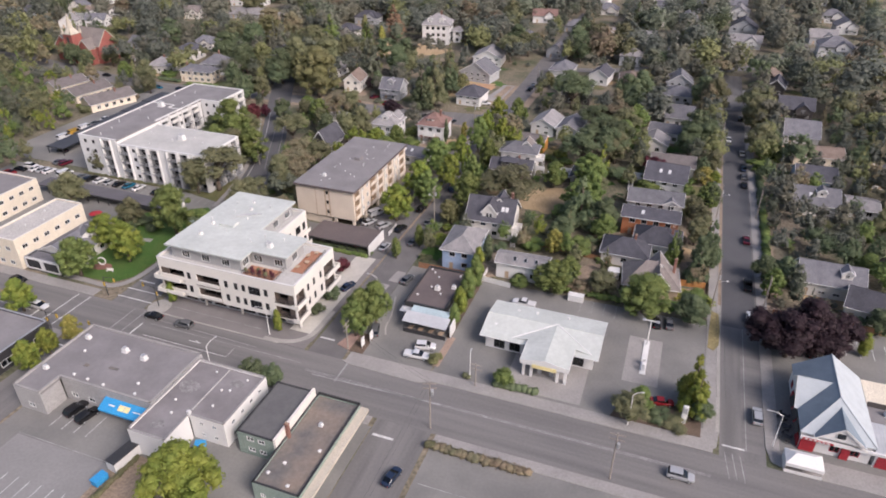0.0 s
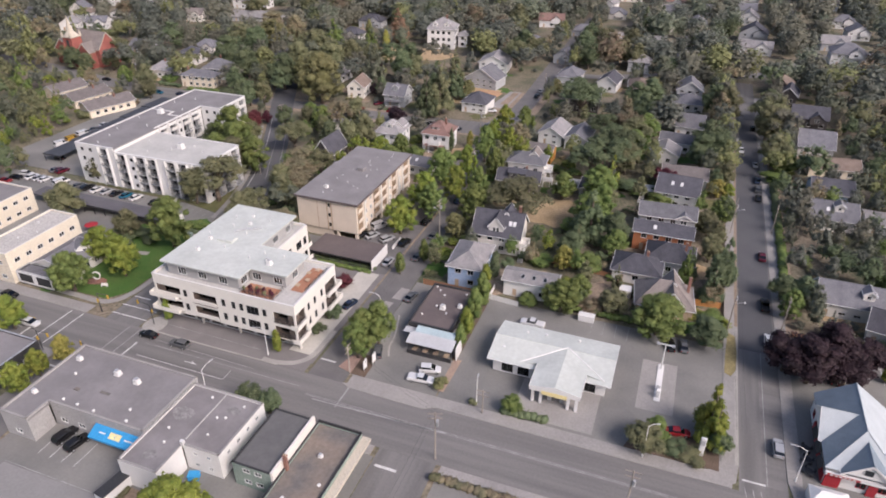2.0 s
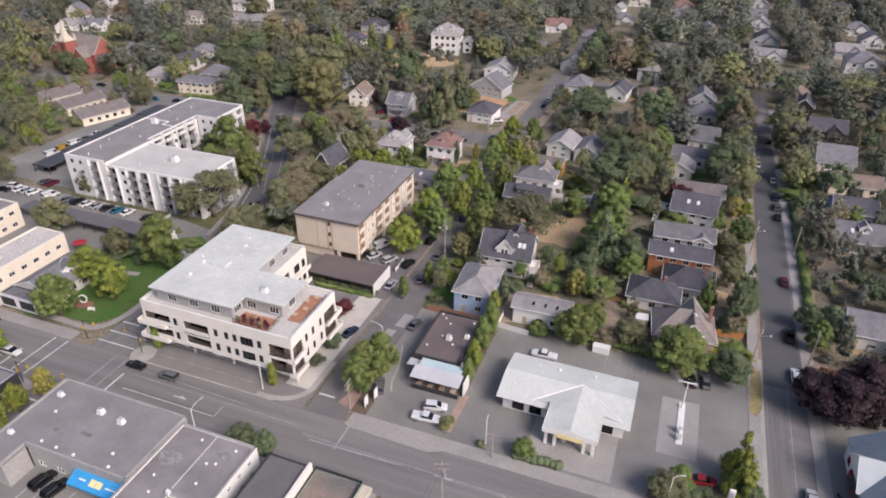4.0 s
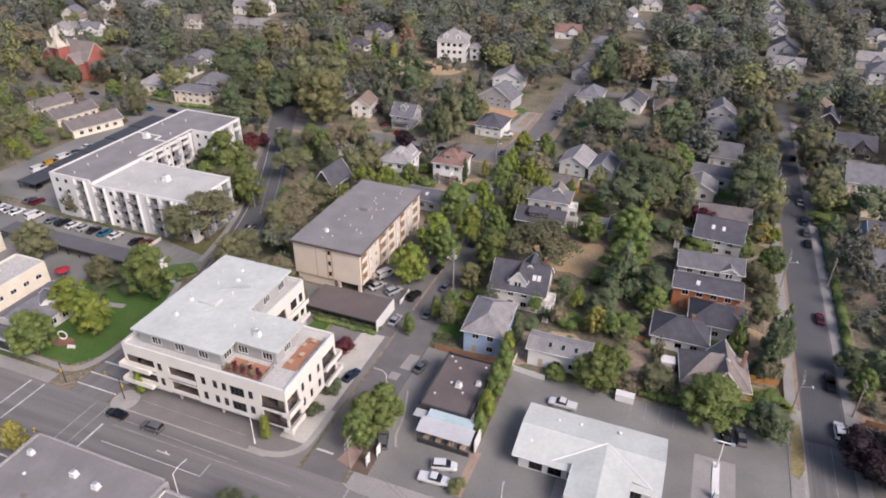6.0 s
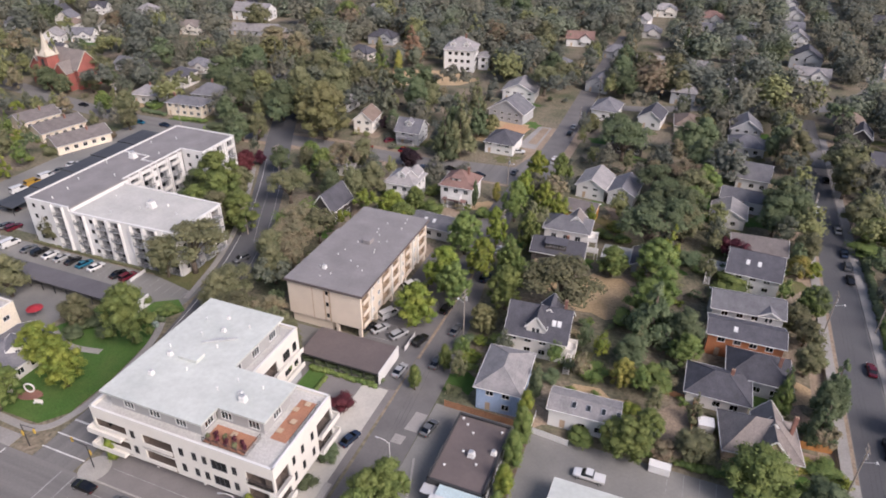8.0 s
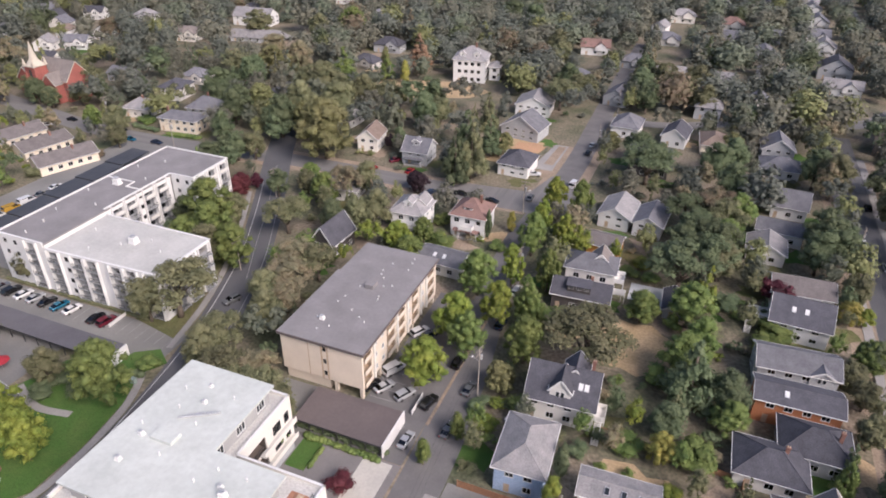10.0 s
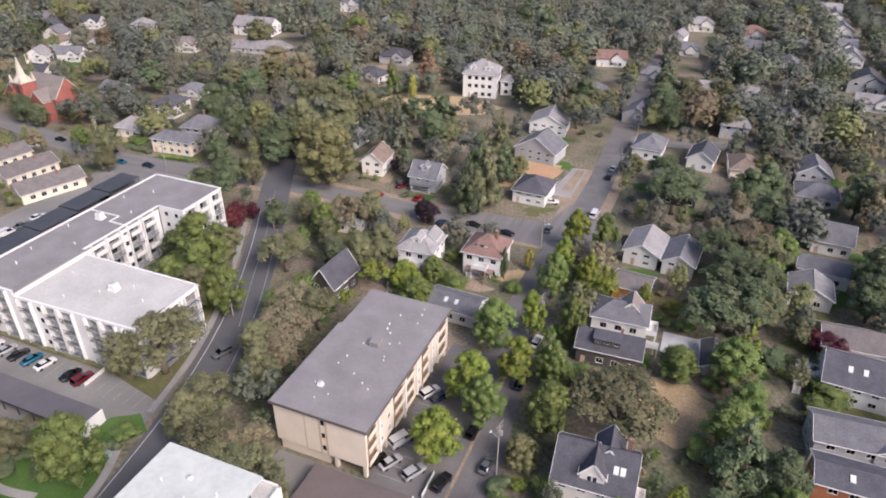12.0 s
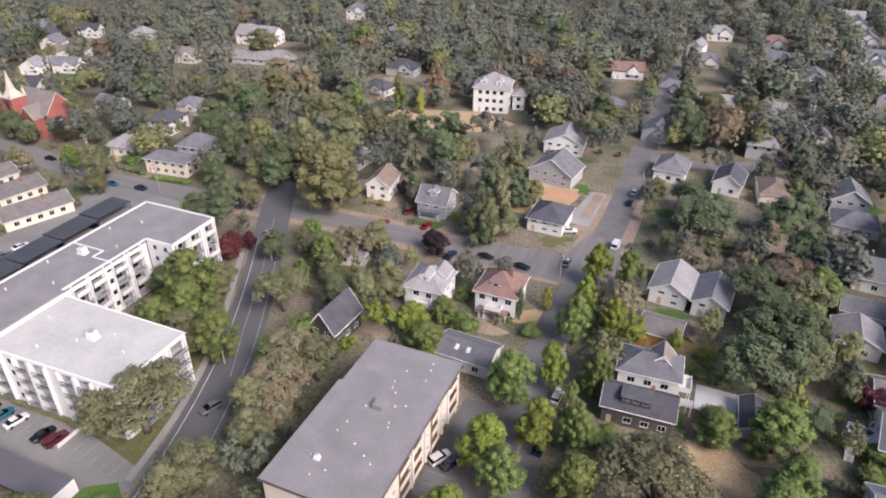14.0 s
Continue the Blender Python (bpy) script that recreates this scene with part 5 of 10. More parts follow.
    for i in range(8):
        p0, p1 = ring[i], ring[(i + 1) % 8]
        along = math.dist(p0, p1)
        gaps = spaced(along, 5.4, 2.2, t0 + 0.5, t0 + 2.3, 0.6)
        trim = 0.26 if i % 2 else 0.0
        d = ((p1[0] - p0[0]) / along, (p1[1] - p0[1]) / along)
        bm = bmesh.new()
        wall(bm, (p0[0] + d[0] * trim, p0[1] + d[1] * trim), (p1[0] - d[0] * trim, p1[1] - d[1] * trim), t0, t1, [(a - trim, b - trim, e, f) for a, b, e, f in gaps], 0.25)
        part("penthouse_wall", bm, surface("pale_cladding", (0.36, 0.36, 0.355), (0.32, 0.32, 0.315), 0.7, fine=8, fine_mix=0.05) if i == 0 else bpy.data.materials["pale_cladding"], ob)
        for g in gaps:
            window(ob, p0, p1, g, WHITE, mullions=2)
    bm = bmesh.new()
    prism(bm, [(-16.2, -7.6), (4.6, -7.6), (4.6, -3.4), (13.6, -3.4), (13.6, 6.0), (1.0, 6.0), (1.0, 21.4), (-16.2, 21.4)], t1, t1 + 0.38)
    roof = part("roof", bm, ROOF_WHITE, ob, "white membrane roof with vents")
    for x, y, s in ((-11.0, -1.0, 0.8), (-11.5, 4.2, 0.8), (7.5, -0.5, 1.1), (-7.0, 13.5, 0.7), (-8.5, 17.0, 0.6), (6.2, 0.6, 0.7)):
        roof_unit(roof, x, y, t1 + 0.38, s)
    for x, y in ((-13, 6), (-6, 2), (2, 0), (4, 3), (-5, 9), (-10, 11), (-3, 16), (-12, 15), (9, 3)):
        pipe_vent(roof, x, y, t1 + 0.38)
    bm = bmesh.new()
    slab(bm, -9.6, 4.0, t1 + 0.38, -5.6, 6.4, t1 + 1.0)
    part("lift_overrun", bm, ROOF_WHITE, roof)
    for i in range(3):
        bm = bmesh.new()
        rod(bm, (-8.5 + i * 1.2, 9.0 + i * 0.8, t1 + 0.6), (-5.5 + i * 1.2, 11.5 + i * 0.5, t1 + 0.6), 0.22)
        part("duct", bm, METAL, roof)
    for u0, v0, u1, v1 in ((4.2, -7.6, 12.4, -3.7), (13.8, -3.0, 17.4, 6.5)):
        for k in range(int((u1 - u0) / 0.6)):
            bm = bmesh.new()
            slab(bm, u0 + k * 0.6 + 0.01, v0, t0 + 0.02, u0 + k * 0.6 + 0.58, v1, t0 + 0.09)
            part("deck_board", bm, DECK, ob, "terracotta coloured terrace board")
    rng = random.Random(3)
    for k in range(9):
        x, y = 5.0 + 0.85 * k, -7.0 + 0.9 * (k % 2)
        bm = bmesh.new()
        slab(bm, x - 0.3, y - 0.3, t0 + 0.09, x + 0.3, y + 0.3, t0 + 0.6)
        pot = part("planter", bm, BRICK, ob, "brick red planter with crimson plant")
        lumps = [(x + rng.uniform(-0.2, 0.2), y + rng.uniform(-0.2, 0.2), t0 + 0.8 + 0.25 * j, 0.38) for j in range(3)]
        vs, tris = crown_arrays(lumps, np.random.default_rng(k), 60, 0.14)
        part("plant", mesh_from("plant", vs, tris, LEAF["crimson" if k % 3 else "oak"]), None, pot)
    for x, y in ((14.8, -1.5), (15.8, 1.0), (14.6, 3.6), (15.9, 5.4), (8.5, -5.0)):
        bm = bmesh.new()
        slab(bm, x - 0.5, y - 0.5, t0 + 0.7, x + 0.5, y + 0.5, t0 + 0.76)
        rod(bm, (x, y, t0 + 0.09), (x, y, t0 + 0.7), 0.06)
        part("terrace_table", bm, TAN, ob)
    railing(ob, 4.2, -7.7, 12.5, -7.7, t0, 1.1)
    railing(ob, 12.5, -7.7, 12.5, -3.6, t0, 1.1)
    railing(ob, 17.5, -3, 17.5, 6.5, t0, 1.1)
    bm = bmesh.new()
    for p0, p1 in (((x0, y0), (x1, y0)), ((x1, y0), (x1, y1)), ((x1, y1), (xb, y1)), ((xb, y1), (xb, yb)), ((xb, yb), (x0, yb)), ((x0, yb), (x0, y0))):
        a, b = Vector((*p0, 0)), Vector((*p1, 0))
        m = Matrix.Translation(a) @ Matrix.Rotation(math.atan2(b.y - a.y, b.x - a.x), 4, "Z")
        slab(bm, -0.04, -0.05, top + 0.002, (b - a).length + 0.04, 0.34, top + 0.08, m)
    part("parapet_cap", bm, WHITE, ob)


condo()


# ---------------------------------------------------------------- beige apartments over parking
def beige_block():
    ob = thing("apartment_building", at(-92.1, 171.7, 0.05), "beige three-storey apartment block over open parking", "apartment building")
    w, d, low, top = 18.3, 36.8, 2.7, 11.7
    x0, x1, y0, y1 = -w / 2, w / 2, -d / 2, d / 2
    bm = bmesh.new()
    slab(bm, x0 + 0.3, y0 + 0.3, low - 0.3, x1 - 0.3, y1 - 0.3, low)
    part("podium_slab", bm, CONCRETE, ob)
    bm = bmesh.new()
    slab(bm, x0 + 0.4, y0 + 0.5, 0, x0 + 10.5, y1 - 0.4, low - 0.3)
    part("ground_floor_wall", bm, BEIGE, ob)
    for x, y in ((x1 - 0.6, y0 + 0.5), (x1 - 0.6, y0 + 8), (x1 - 0.6, y0 + 16), (x1 - 0.6, y0 + 24), (x1 - 0.6, y1 - 0.8), (x0 + 12, y0 + 0.5)):
        bm = bmesh.new()
        slab(bm, x - 0.35, y - 0.35, 0, x + 0.35, y + 0.35, low - 0.3)
        part("pillar", bm, BEIGE, ob)
    floors = [low + k * 3.0 for k in range(3)]
    gaps = [(9.6, 10.3, z + 1.0, z + 2.1) for z in floors]
    bm = bmesh.new()
    wall(bm, (x0, y0), (x1, y0), low, top, gaps, 0.3)
    part("wall", bm, BEIGE, ob)
    for g in gaps:
        window(ob, (x0, y0), (x1, y0), g, DARK_METAL, mullions=0)
    bm = bmesh.new()
    slab(bm, x0 + 9.1, y0 - 0.04, low, x0 + 9.5, y0 - 0.001, top)
    slab(bm, x0 + 10.4, y0 - 0.04, low, x0 + 10.8, y0 - 0.001, top)
    slab(bm, x0 + 6.2, y0 - 0.04, low, x0 + 6.4, y0 - 0.001, top)
    part("facade_strip", bm, TAN, ob, "tan vertical trim strips")
    # the long east side: recessed balconies between plain bays
    bays = [(0.6, 3.8), (10.6, 14.6), (15.6, 19.4), (23.2, 26.4), (31.0, 35.6)]
    gaps = [(a, b, z + 0.1, z + 2.6) for a, b in bays for z in floors] + [(c, c + 1.1, z + 0.9, z + 2.2) for c in (5.2, 8.2, 21.2, 28.4) for z in floors]
    bm = bmesh.new()
    wall(bm, (x1, y0 + 0.3), (x1, y1 - 0.3), low, top, [(a - 0.3, b - 0.3, e, f) for a, b, e, f in gaps], 0.3)
    part("wall", bm, BEIGE, ob)
    for g in gaps:
        if g[1] - g[0] > 2:
            balcony_bay(ob, (x1, y0), (x1, y1), g, TAN, 1.6, BEIGE, 0.35)
        else:
            window(ob, (x1, y0), (x1, y1), g, WHITE)
    for a in (4.2, 14.8, 20.0, 27.2, 30.2):
        bm = bmesh.new()
        slab(bm, x1 + 0.002, y0 + a, low - 0.2, x1 + 0.5, y0 + a + 0.5, top - 0.02)
        part("pier", bm, CREAM, ob, "pale projecting wall fin")
    for p0, p1, t in (((x1, y1), (x0, y1), 0.0), ((x0, y1), (x0, y0), 0.3)):
        along = math.dist(p0, p1)
        gaps = []
        dx, dy = (p1[0] - p0[0]) / along, (p1[1] - p0[1]) / along
        bm = bmesh.new()
        wall(bm, (p0[0] + dx * t, p0[1] + dy * t), (p1[0] - dx * t, p1[1] - dy * t), low, top, [(a - t, b - t, e, f) for a, b, e, f in gaps], 0.3)
        part("wall", bm, BEIGE, ob)
        for g in gaps:
            window(ob, p0, p1, g, WHITE)
    bm = bmesh.new()
    prism(bm, [(x0 - 0.4, y0 - 0.5), (x1 + 0.6, y0 - 0.5), (x1 + 0.6, y1 + 0.4), (x0 + 0.2, y1 + 0.4), (x0 + 0.2, y0 + 24), (x0 - 0.4, y0 + 24)], top, top + 0.32)
    roof = part("roof", bm, ROOF_GREY, ob, "flat grey roof with small white vents")
    bm = bmesh.new()
    slab(bm, x0 - 0.48, y0 - 0.58, top - 0.25, x1 + 0.68, y0 - 0.502, top + 0.36)
    slab(bm, x1 + 0.602, y0 - 0.5, top - 0.25, x1 + 0.68, y1 + 0.48, top + 0.36)
    part("fascia", bm, ROOF_BROWN, roof, "dark brown roof edge")
    bm = bmesh.new()
    slab(bm, -0.4, 1.2, top + 0.32, 1.6, 3.4, top + 1.3)
    part("stair_hatch", bm, ROOF_GREY, roof)
    rng = random.Random(4)
    for k in range(20):
        pipe_vent(roof, rng.uniform(x0 + 4, x1 - 3), y0 + 3 + 33 * (k + rng.random() * 0.6) / 20.5, top + 0.32, 0.09, 0.25)
    roof_unit(roof, -3.2, -12.0, top + 0.32, 0.9)


beige_block()


def carport(u, v, w, d, high, label, roof, posts, walls=None, end_wall=False, turn=0.0):
    """A long open shelter: roof slab, fascia and posts."""
    ob = thing("carport", at(u, v, 0.05, turn), label, "carport")
    bm = bmesh.new()
    slab(bm, -w / 2, -d / 2, high, w / 2, d / 2, high + 0.25)
    part("roof", bm, roof, ob, bevel=0.03)
    bm = bmesh.new()
    slab(bm, -w / 2 - 0.05, -d / 2 - 0.06, high - 0.12, w / 2 + 0.05, -d / 2 - 0.001, high + 0.28)
    part("fascia", bm, walls or DARK_METAL, ob)
    for i in range(posts):
        x = -w / 2 + 0.4 + (w - 0.8) * i / (posts - 1)
        for y in (-d / 2 + 0.25, d / 2 - 0.25):
            bm = bmesh.new()
            slab(bm, x - 0.08, y - 0.08, -0.05, x + 0.08, y + 0.08, high)
            part("post", bm, DARK_METAL, ob)
    if end_wall:
        bm = bmesh.new()
        slab(bm, w / 2 + 0.06, -d / 2, -0.05, w / 2 + 0.3, d / 2, high + 0.5)
        part("end_wall", bm, WHITE, ob, "white end wall")
    return ob


carport(-82.5, 146.2, 18.4, 9.4, 2.5, "long brown-roofed carport before the apartments", ROOF_BROWN, 7, None, True)
carport(-162, 143.2, 52, 5.6, 2.5, "low dark-roofed carport along the car park", surface("slate_flat_roof", (0.125, 0.12, 0.132), (0.1, 0.096, 0.106), 0.9, fine=2, coarse=0.15, fine_mix=0.06), 14, None, True)
for k in range(5):
    carport(-207.0 - 0.9 * k, 171.5 + 13.0 * k, 7.6, 12.4, 2.6, "black-roofed carport behind white apartments", ROOF_BLACK, 2, None)


# ---------------------------------------------------------------- white apartments in an L
def k_of(gap):
    return int(gap[2]) % 2 == 0


def white_block():
    ob = thing("apartment_building", at(0, 0, 0.02), "white four-storey apartment block with flat roofs", "apartment building")
    floors = [0.9 + 3.15 * k for k in range(4)]
    top = 13.55
    ring = [(-184.4, 157.4), (-169.4, 157.4), (-136.4, 158.6), (-136.4, 176.4), (-169.4, 176.4), (-169.4, 200.4), (-161.4, 200.4), (-161.4, 216.0), (-184.4, 216.0)]
    bays = {0: [(9.6, 12.8)], 1: [(1.2, 4.4), (8.4, 11.6), (12.6, 15.8), (19.6, 22.8), (23.8, 27.0), (29.4, 32.4)], 2: [(3.5, 6.8), (8.0, 11.3), (13.0, 16.4)], 4: [(2.0, 5.4), (6.6, 10.0), (13, 16.4), (18.0, 21.4)], 6: [(1.4, 4.6), (6.0, 9.2), (11, 14.2)]}
    for i in range(9):
        p0, p1 = ring[i], ring[(i + 1) % 9]
        along = math.dist(p0, p1)
        z1 = 12.3 if i in (1, 2, 3) else top
        mine = bays.get(i, [])
        levels = [0.5 + 2.92 * k for k in range(4)] if i in (1, 2, 3) else floors
        gaps = [(a, b, z + 0.1, z + 2.55) for a, b in mine for z in levels]
        for s in spaced(along, 3.3, 1.0, 0, 1, 1.2) if i not in (3, 7, 8) else []:
            if not any(a - 0.4 < s[1] and s[0] < b + 0.4 for a, b in mine):
                gaps += [(s[0], s[1], z + 0.95, z + 2.1) for z in levels]
        bm = bmesh.new()
        dx, dy = (p1[0] - p0[0]) / along, (p1[1] - p0[1]) / along
        t = 0.0 if i in (0, 1, 5) else 0.3
        wall(bm, (p0[0] + dx * t, p0[1] + dy * t), (p1[0] - dx * t, p1[1] - dy * t), 0.0, z1, [(a - t, b - t, e, f) for a, b, e, f in gaps], 0.3)
        part("wall", bm, WHITE, ob)
        for g in gaps:
            if g[1] - g[0] > 2:
                # greyish balconies; the grey walls also paint in shade inside the recess
                balcony_bay(ob, p0, p1, g, GREY_WALL, 1.5, OFFWHITE if i in (4, 6) and k_of(g) else None, 1.15 if i in (2, 4) else 0.6)
            else:
                window(ob, p0, p1, g, DARK_METAL)
        m = Matrix.Translation((*p0, 0)) @ Matrix.Rotation(math.atan2(dy, dx), 4, "Z")
        for a, b in mine:
            for s in (a - 0.45, b + 0.15):
                bm = bmesh.new()
                slab(bm, s, -0.62, 0.3, s + 0.3, -0.001, z1 - 0.1, m)
                part("pier", bm, WHITE, ob)
        bm = bmesh.new()
        slab(bm, -0.05, -0.06, z1 + 0.002, along + 0.05, 0.4, z1 + 0.22, m)
        part("parapet_cap", bm, WHITE, ob)
    for z in floors[1:]:
        bm = bmesh.new()
        slab(bm, -184.0, 157.8, z - 0.2, -169.8, 215.6, z - 0.02)
        slab(bm, -169.7, 159.2, z - 0.2, -136.8, 176.0, z - 0.02)
        part("floor_slab", bm, CONCRETE, ob)
    bm = bmesh.new()
    prism(bm, [(-184.0, 157.8), (-169.1, 157.8), (-169.1, 200.8), (-161.8, 200.8), (-161.8, 215.6), (-184.0, 215.6)], top - 0.5, top - 0.12)
    roof = part("roof", bm, ROOF_GREY, ob, "dark grey flat roof with white edge")
    bm = bmesh.new()
    slab(bm, -184.0, 192.0, top - 0.119, -174.5, 192.35, top + 0.12)
    slab(bm, -174.8, 189.0, top - 0.119, -174.5, 192.0, top + 0.12)
    slab(bm, -174.5, 189.0, top - 0.119, -169.2, 189.3, top + 0.12)
    part("fire_curb", bm, WHITE, roof)
    bm = bmesh.new()
    prism(bm, [(-168.9, 157.9), (-136.8, 159.0), (-136.8, 176.0), (-168.9, 176.0)], 11.8, 12.2)
    pale = part("roof", bm, surface("pale_torch_on_roof", (0.475, 0.47, 0.445), (0.4, 0.395, 0.375), 0.9, fine=1.4, coarse=0.16, fine_mix=0.06), ob, "pale gravel flat roof of the wing")
    bm = bmesh.new()
    slab(bm, -169.38, 157.8, 12.0, -169.12, 199.9, top - 0.13)
    part("step_wall", bm, WHITE, ob)
    roof_unit(roof, -178.0, 189.5, top - 0.12, 1.8)
    roof_unit(pale, -152.0, 168.0, 12.2, 1.8)
    rng = random.Random(9)
    for k in range(9):
        pipe_vent(roof, rng.uniform(-182, -172), 160 + 5.8 * k, top - 0.12)
    for k in range(5):
        pipe_vent(pale, -165 + 5.5 * k, rng.uniform(161, 174), 12.2)


white_block()


# ---------------------------------------------------------------- flat-roofed shops
def flat_block(label, name, ring, top, walls, roof, roof_label, base=0.05, gaps_at=None, parapet=0.35, paint=None, every=3.6, storeys=1, size=(1.6, 1.2), cap=None):
    """A flat-roofed building on any right-angled plan, with parapet, cap and windows along the sides named in gaps_at."""
    ob = thing(name, at(0, 0, base), label, name.replace("_", " "))
    k = len(ring)
    for i in range(k):
        p0, p1 = ring[i], ring[(i + 1) % k]
        along = math.dist(p0, p1)
        gaps = []
        if gaps_at is None or i in gaps_at:
            for s in range(storeys):
                z = top / storeys * s
                gaps += spaced(along, every, size[0], z + 1.0, z + 1.0 + size[1])
        dx, dy = (p1[0] - p0[0]) / along, (p1[1] - p0[1]) / along
        t = 0.28 if i % 2 else 0.0
        bm = bmesh.new()
        wall(bm, (p0[0] + dx * t, p0[1] + dy * t), (p1[0] - dx * t, p1[1] - dy * t), 0.0, top + parapet, [(a - t, b - t, e, f) for a, b, e, f in gaps], 0.28)
        part("wall", bm, walls, ob)
        for g in gaps:
            window(ob, p0, p1, g, paint)
        bm = bmesh.new()
        m = Matrix.Translation((*p0, 0)) @ Matrix.Rotation(math.atan2(dy, dx), 4, "Z")
        slab(bm, -0.04, -0.05, top + parapet + 0.002, along + 0.04, 0.33, top + parapet + 0.08, m)
        part("parapet_cap", bm, cap or METAL, ob)
    bm = bmesh.new()
    cx, cy = sum(p[0] for p in ring) / k, sum(p[1] for p in ring) / k
    prism(bm, [(x + (0.2 if x < cx else -0.2), y + (0.2 if y < cy else -0.2)) for x, y in ring], top - 0.3, top)
    r = part("roof", bm, roof, ob, roof_label)
    bm = bmesh.new()
    prism(bm, ring, -0.3, -0.02)
    part("foundation", bm, CONCRETE, ob)
    return ob, r


shop, roof = flat_block("grey flat-roofed commercial building with rooftop units", "commercial_building", [(-112.2, 67.5), (-105.6, 67.5), (-105.6, 72.4), (-84.1, 72.4), (-84.1, 87.4), (-112.2, 87.4)], 5.4, surface("grey_stucco", (0.36, 0.355, 0.35), (0.3, 0.295, 0.29), 0.85), ROOF_GREY, "dark grey flat roof", gaps_at=(0, 2, 5), every=4.2, cap=surface("grey_coping", (0.34, 0.325, 0.31), (0.28, 0.27, 0.26), 0.8))
for x, y, s in ((-109.6, 83.6, 0.95), (-99.2, 82.8, 1.1), (-94.0, 82.2, 1.1), (-110.2, 73.4, 0.85)):
    roof_unit(roof, x, y, 5.4, s)
for x, y in ((-103.5, 73.8), (-100, 73.6), (-96, 73.4), (-107, 80), (-90, 76), (-88.6, 73.5)):
    pipe_vent(roof, x, y, 5.4, 0.18, 0.3)
bm = bmesh.new()
slab(bm, -104.0, 76.5, 5.402, -103.0, 77.2, 5.55)
slab(bm, -98.8, 77.6, 5.402, -96.6, 78.2, 5.5)
part("roof_patch", bm, ROOF_TAR, roof)
# blue awning over the back entrance
awning = thing("awning", at(-89.6, 72.3, 0.0), "bright blue fabric awning with cream lettering panel", "awning")
bm = bmesh.new()
vs = [bm.verts.new(p) for p in ((-5.4, 0.08, 4.0), (5.4, 0.08, 4.0), (5.4, -2.3, 2.9), (-5.4, -2.3, 2.9), (-5.4, -2.3, 2.5), (5.4, -2.3, 2.5), (-5.4, 0.08, 2.5), (5.4, 0.08, 2.5))]
for f in ((0, 1, 2, 3), (3, 2, 5, 4), (0, 3, 4, 6), (1, 7, 5, 2)):
    bm.faces.new([vs[i] for i in f])
part("canopy", bm, AWNING_BLUE, awning)
tilt = Matrix.Translation((0, -1.15, 3.47)) @ Matrix.Rotation(math.atan2(1.1, 2.38), 4, "X")
bm = bmesh.new()
slab(bm, -1.3, -0.55, 0.0, -0.1, 0.6, 0.02, tilt), slab(bm, 0.0, -0.55, 0.0, 1.2, 0.6, 0.02, tilt)
part("lettering_panel", bm, SIGN_CREAM, awning)
bm = bmesh.new()
slab(bm, -3.6, -0.1, 0.0, -2.2, 0.15, 0.02, tilt), slab(bm, 2.0, -0.1, 0.0, 4.4, 0.12, 0.02, tilt)
part("lettering_bar", bm, WHITE, awning)
for x in (-5.2, 0, 5.2):
    bm = bmesh.new()
    rod(bm, (x, 0.05, 2.6), (x, -2.25, 2.55), 0.03)
    part("strut", bm, METAL, awning)

shop, roof = flat_block("white stucco flat-roofed building with grey roof", "commercial_building", [(-83.6, 66.0), (-75.6, 66.0), (-75.6, 72.6), (-68.2, 72.6), (-68.2, 86.0), (-83.6, 86.0)], 5.3, WHITE, ROOF_STAINED, "mottled grey flat roof", gaps_at=(2, 3), storeys=2, every=2.8, size=(0.9, 0.9), cap=bpy.data.materials["grey_coping"])
for x, y in ((-78, 84), (-74, 80), (-72.5, 80.5), (-73, 76), (-71, 84), (-80.5, 75), (-79, 72), (-76.4, 73.3)):
    pipe_vent(roof, x, y, 5.3, 0.15, 0.3)
bm = bmesh.new()
slab(bm, -75.9, 72.4, 5.3, -75.3, 73.0, 6.4)
part("chimney", bm, WHITE, roof)
bm = bmesh.new()
slab(bm, -76.2, 74, 5.302, -76.0, 85.6, 5.42)
part("fire_curb", bm, ROOF_GRAVEL, roof)
ROOF_STAIN = surface("dark_roof_stain", (0.2, 0.192, 0.188), (0.255, 0.245, 0.24), 0.85, fine=2, coarse=0.5, bump=0.05)
rng = random.Random(61)
for x, y, a, b in ((-80.6, 79.0, 2.3, 1.7), (-72.4, 82.6, 1.6, 1.0), (-79.6, 69.0, 1.4, 1.1)):
    ring = [(x + a * rng.uniform(0.75, 1.1) * math.cos(0.449 * i), y + b * rng.uniform(0.75, 1.1) * math.sin(0.449 * i)) for i in range(14)]
    bm = bmesh.new()
    prism(bm, ring, 5.302, 5.312)
    part("roof_stain", bm, ROOF_STAIN, roof, "dark weathered patch of roofing")

# sage green building with a dark monopitch roof, beside a roofless walled yard
shop, roof = flat_block("sage green clapboard building with dark sloping roof", "commercial_building", [(-65.6, 72.6), (-58.0, 72.6), (-58.0, 86.0), (-65.6, 86.0)], 5.2, GREEN_WALL, surface("dark_membrane", (0.115, 0.113, 0.114), (0.14, 0.137, 0.135), 0.8, fine=1.5, coarse=0.3, fine_mix=0.06, bump=0.05), "dark charcoal roof", gaps_at=(0,), storeys=2, every=2.3, size=(1.4, 1.0), parapet=0.06, cap=DARK_METAL)
bm = bmesh.new()
slab(bm, -57.98, 72.4, 0.0, -57.5, 86.2, 5.9)
part("party_wall", bm, CREAM, shop, "cream party wall above the roof")
chimney(shop, -57.0, 75.6, 3.0, 6.9)
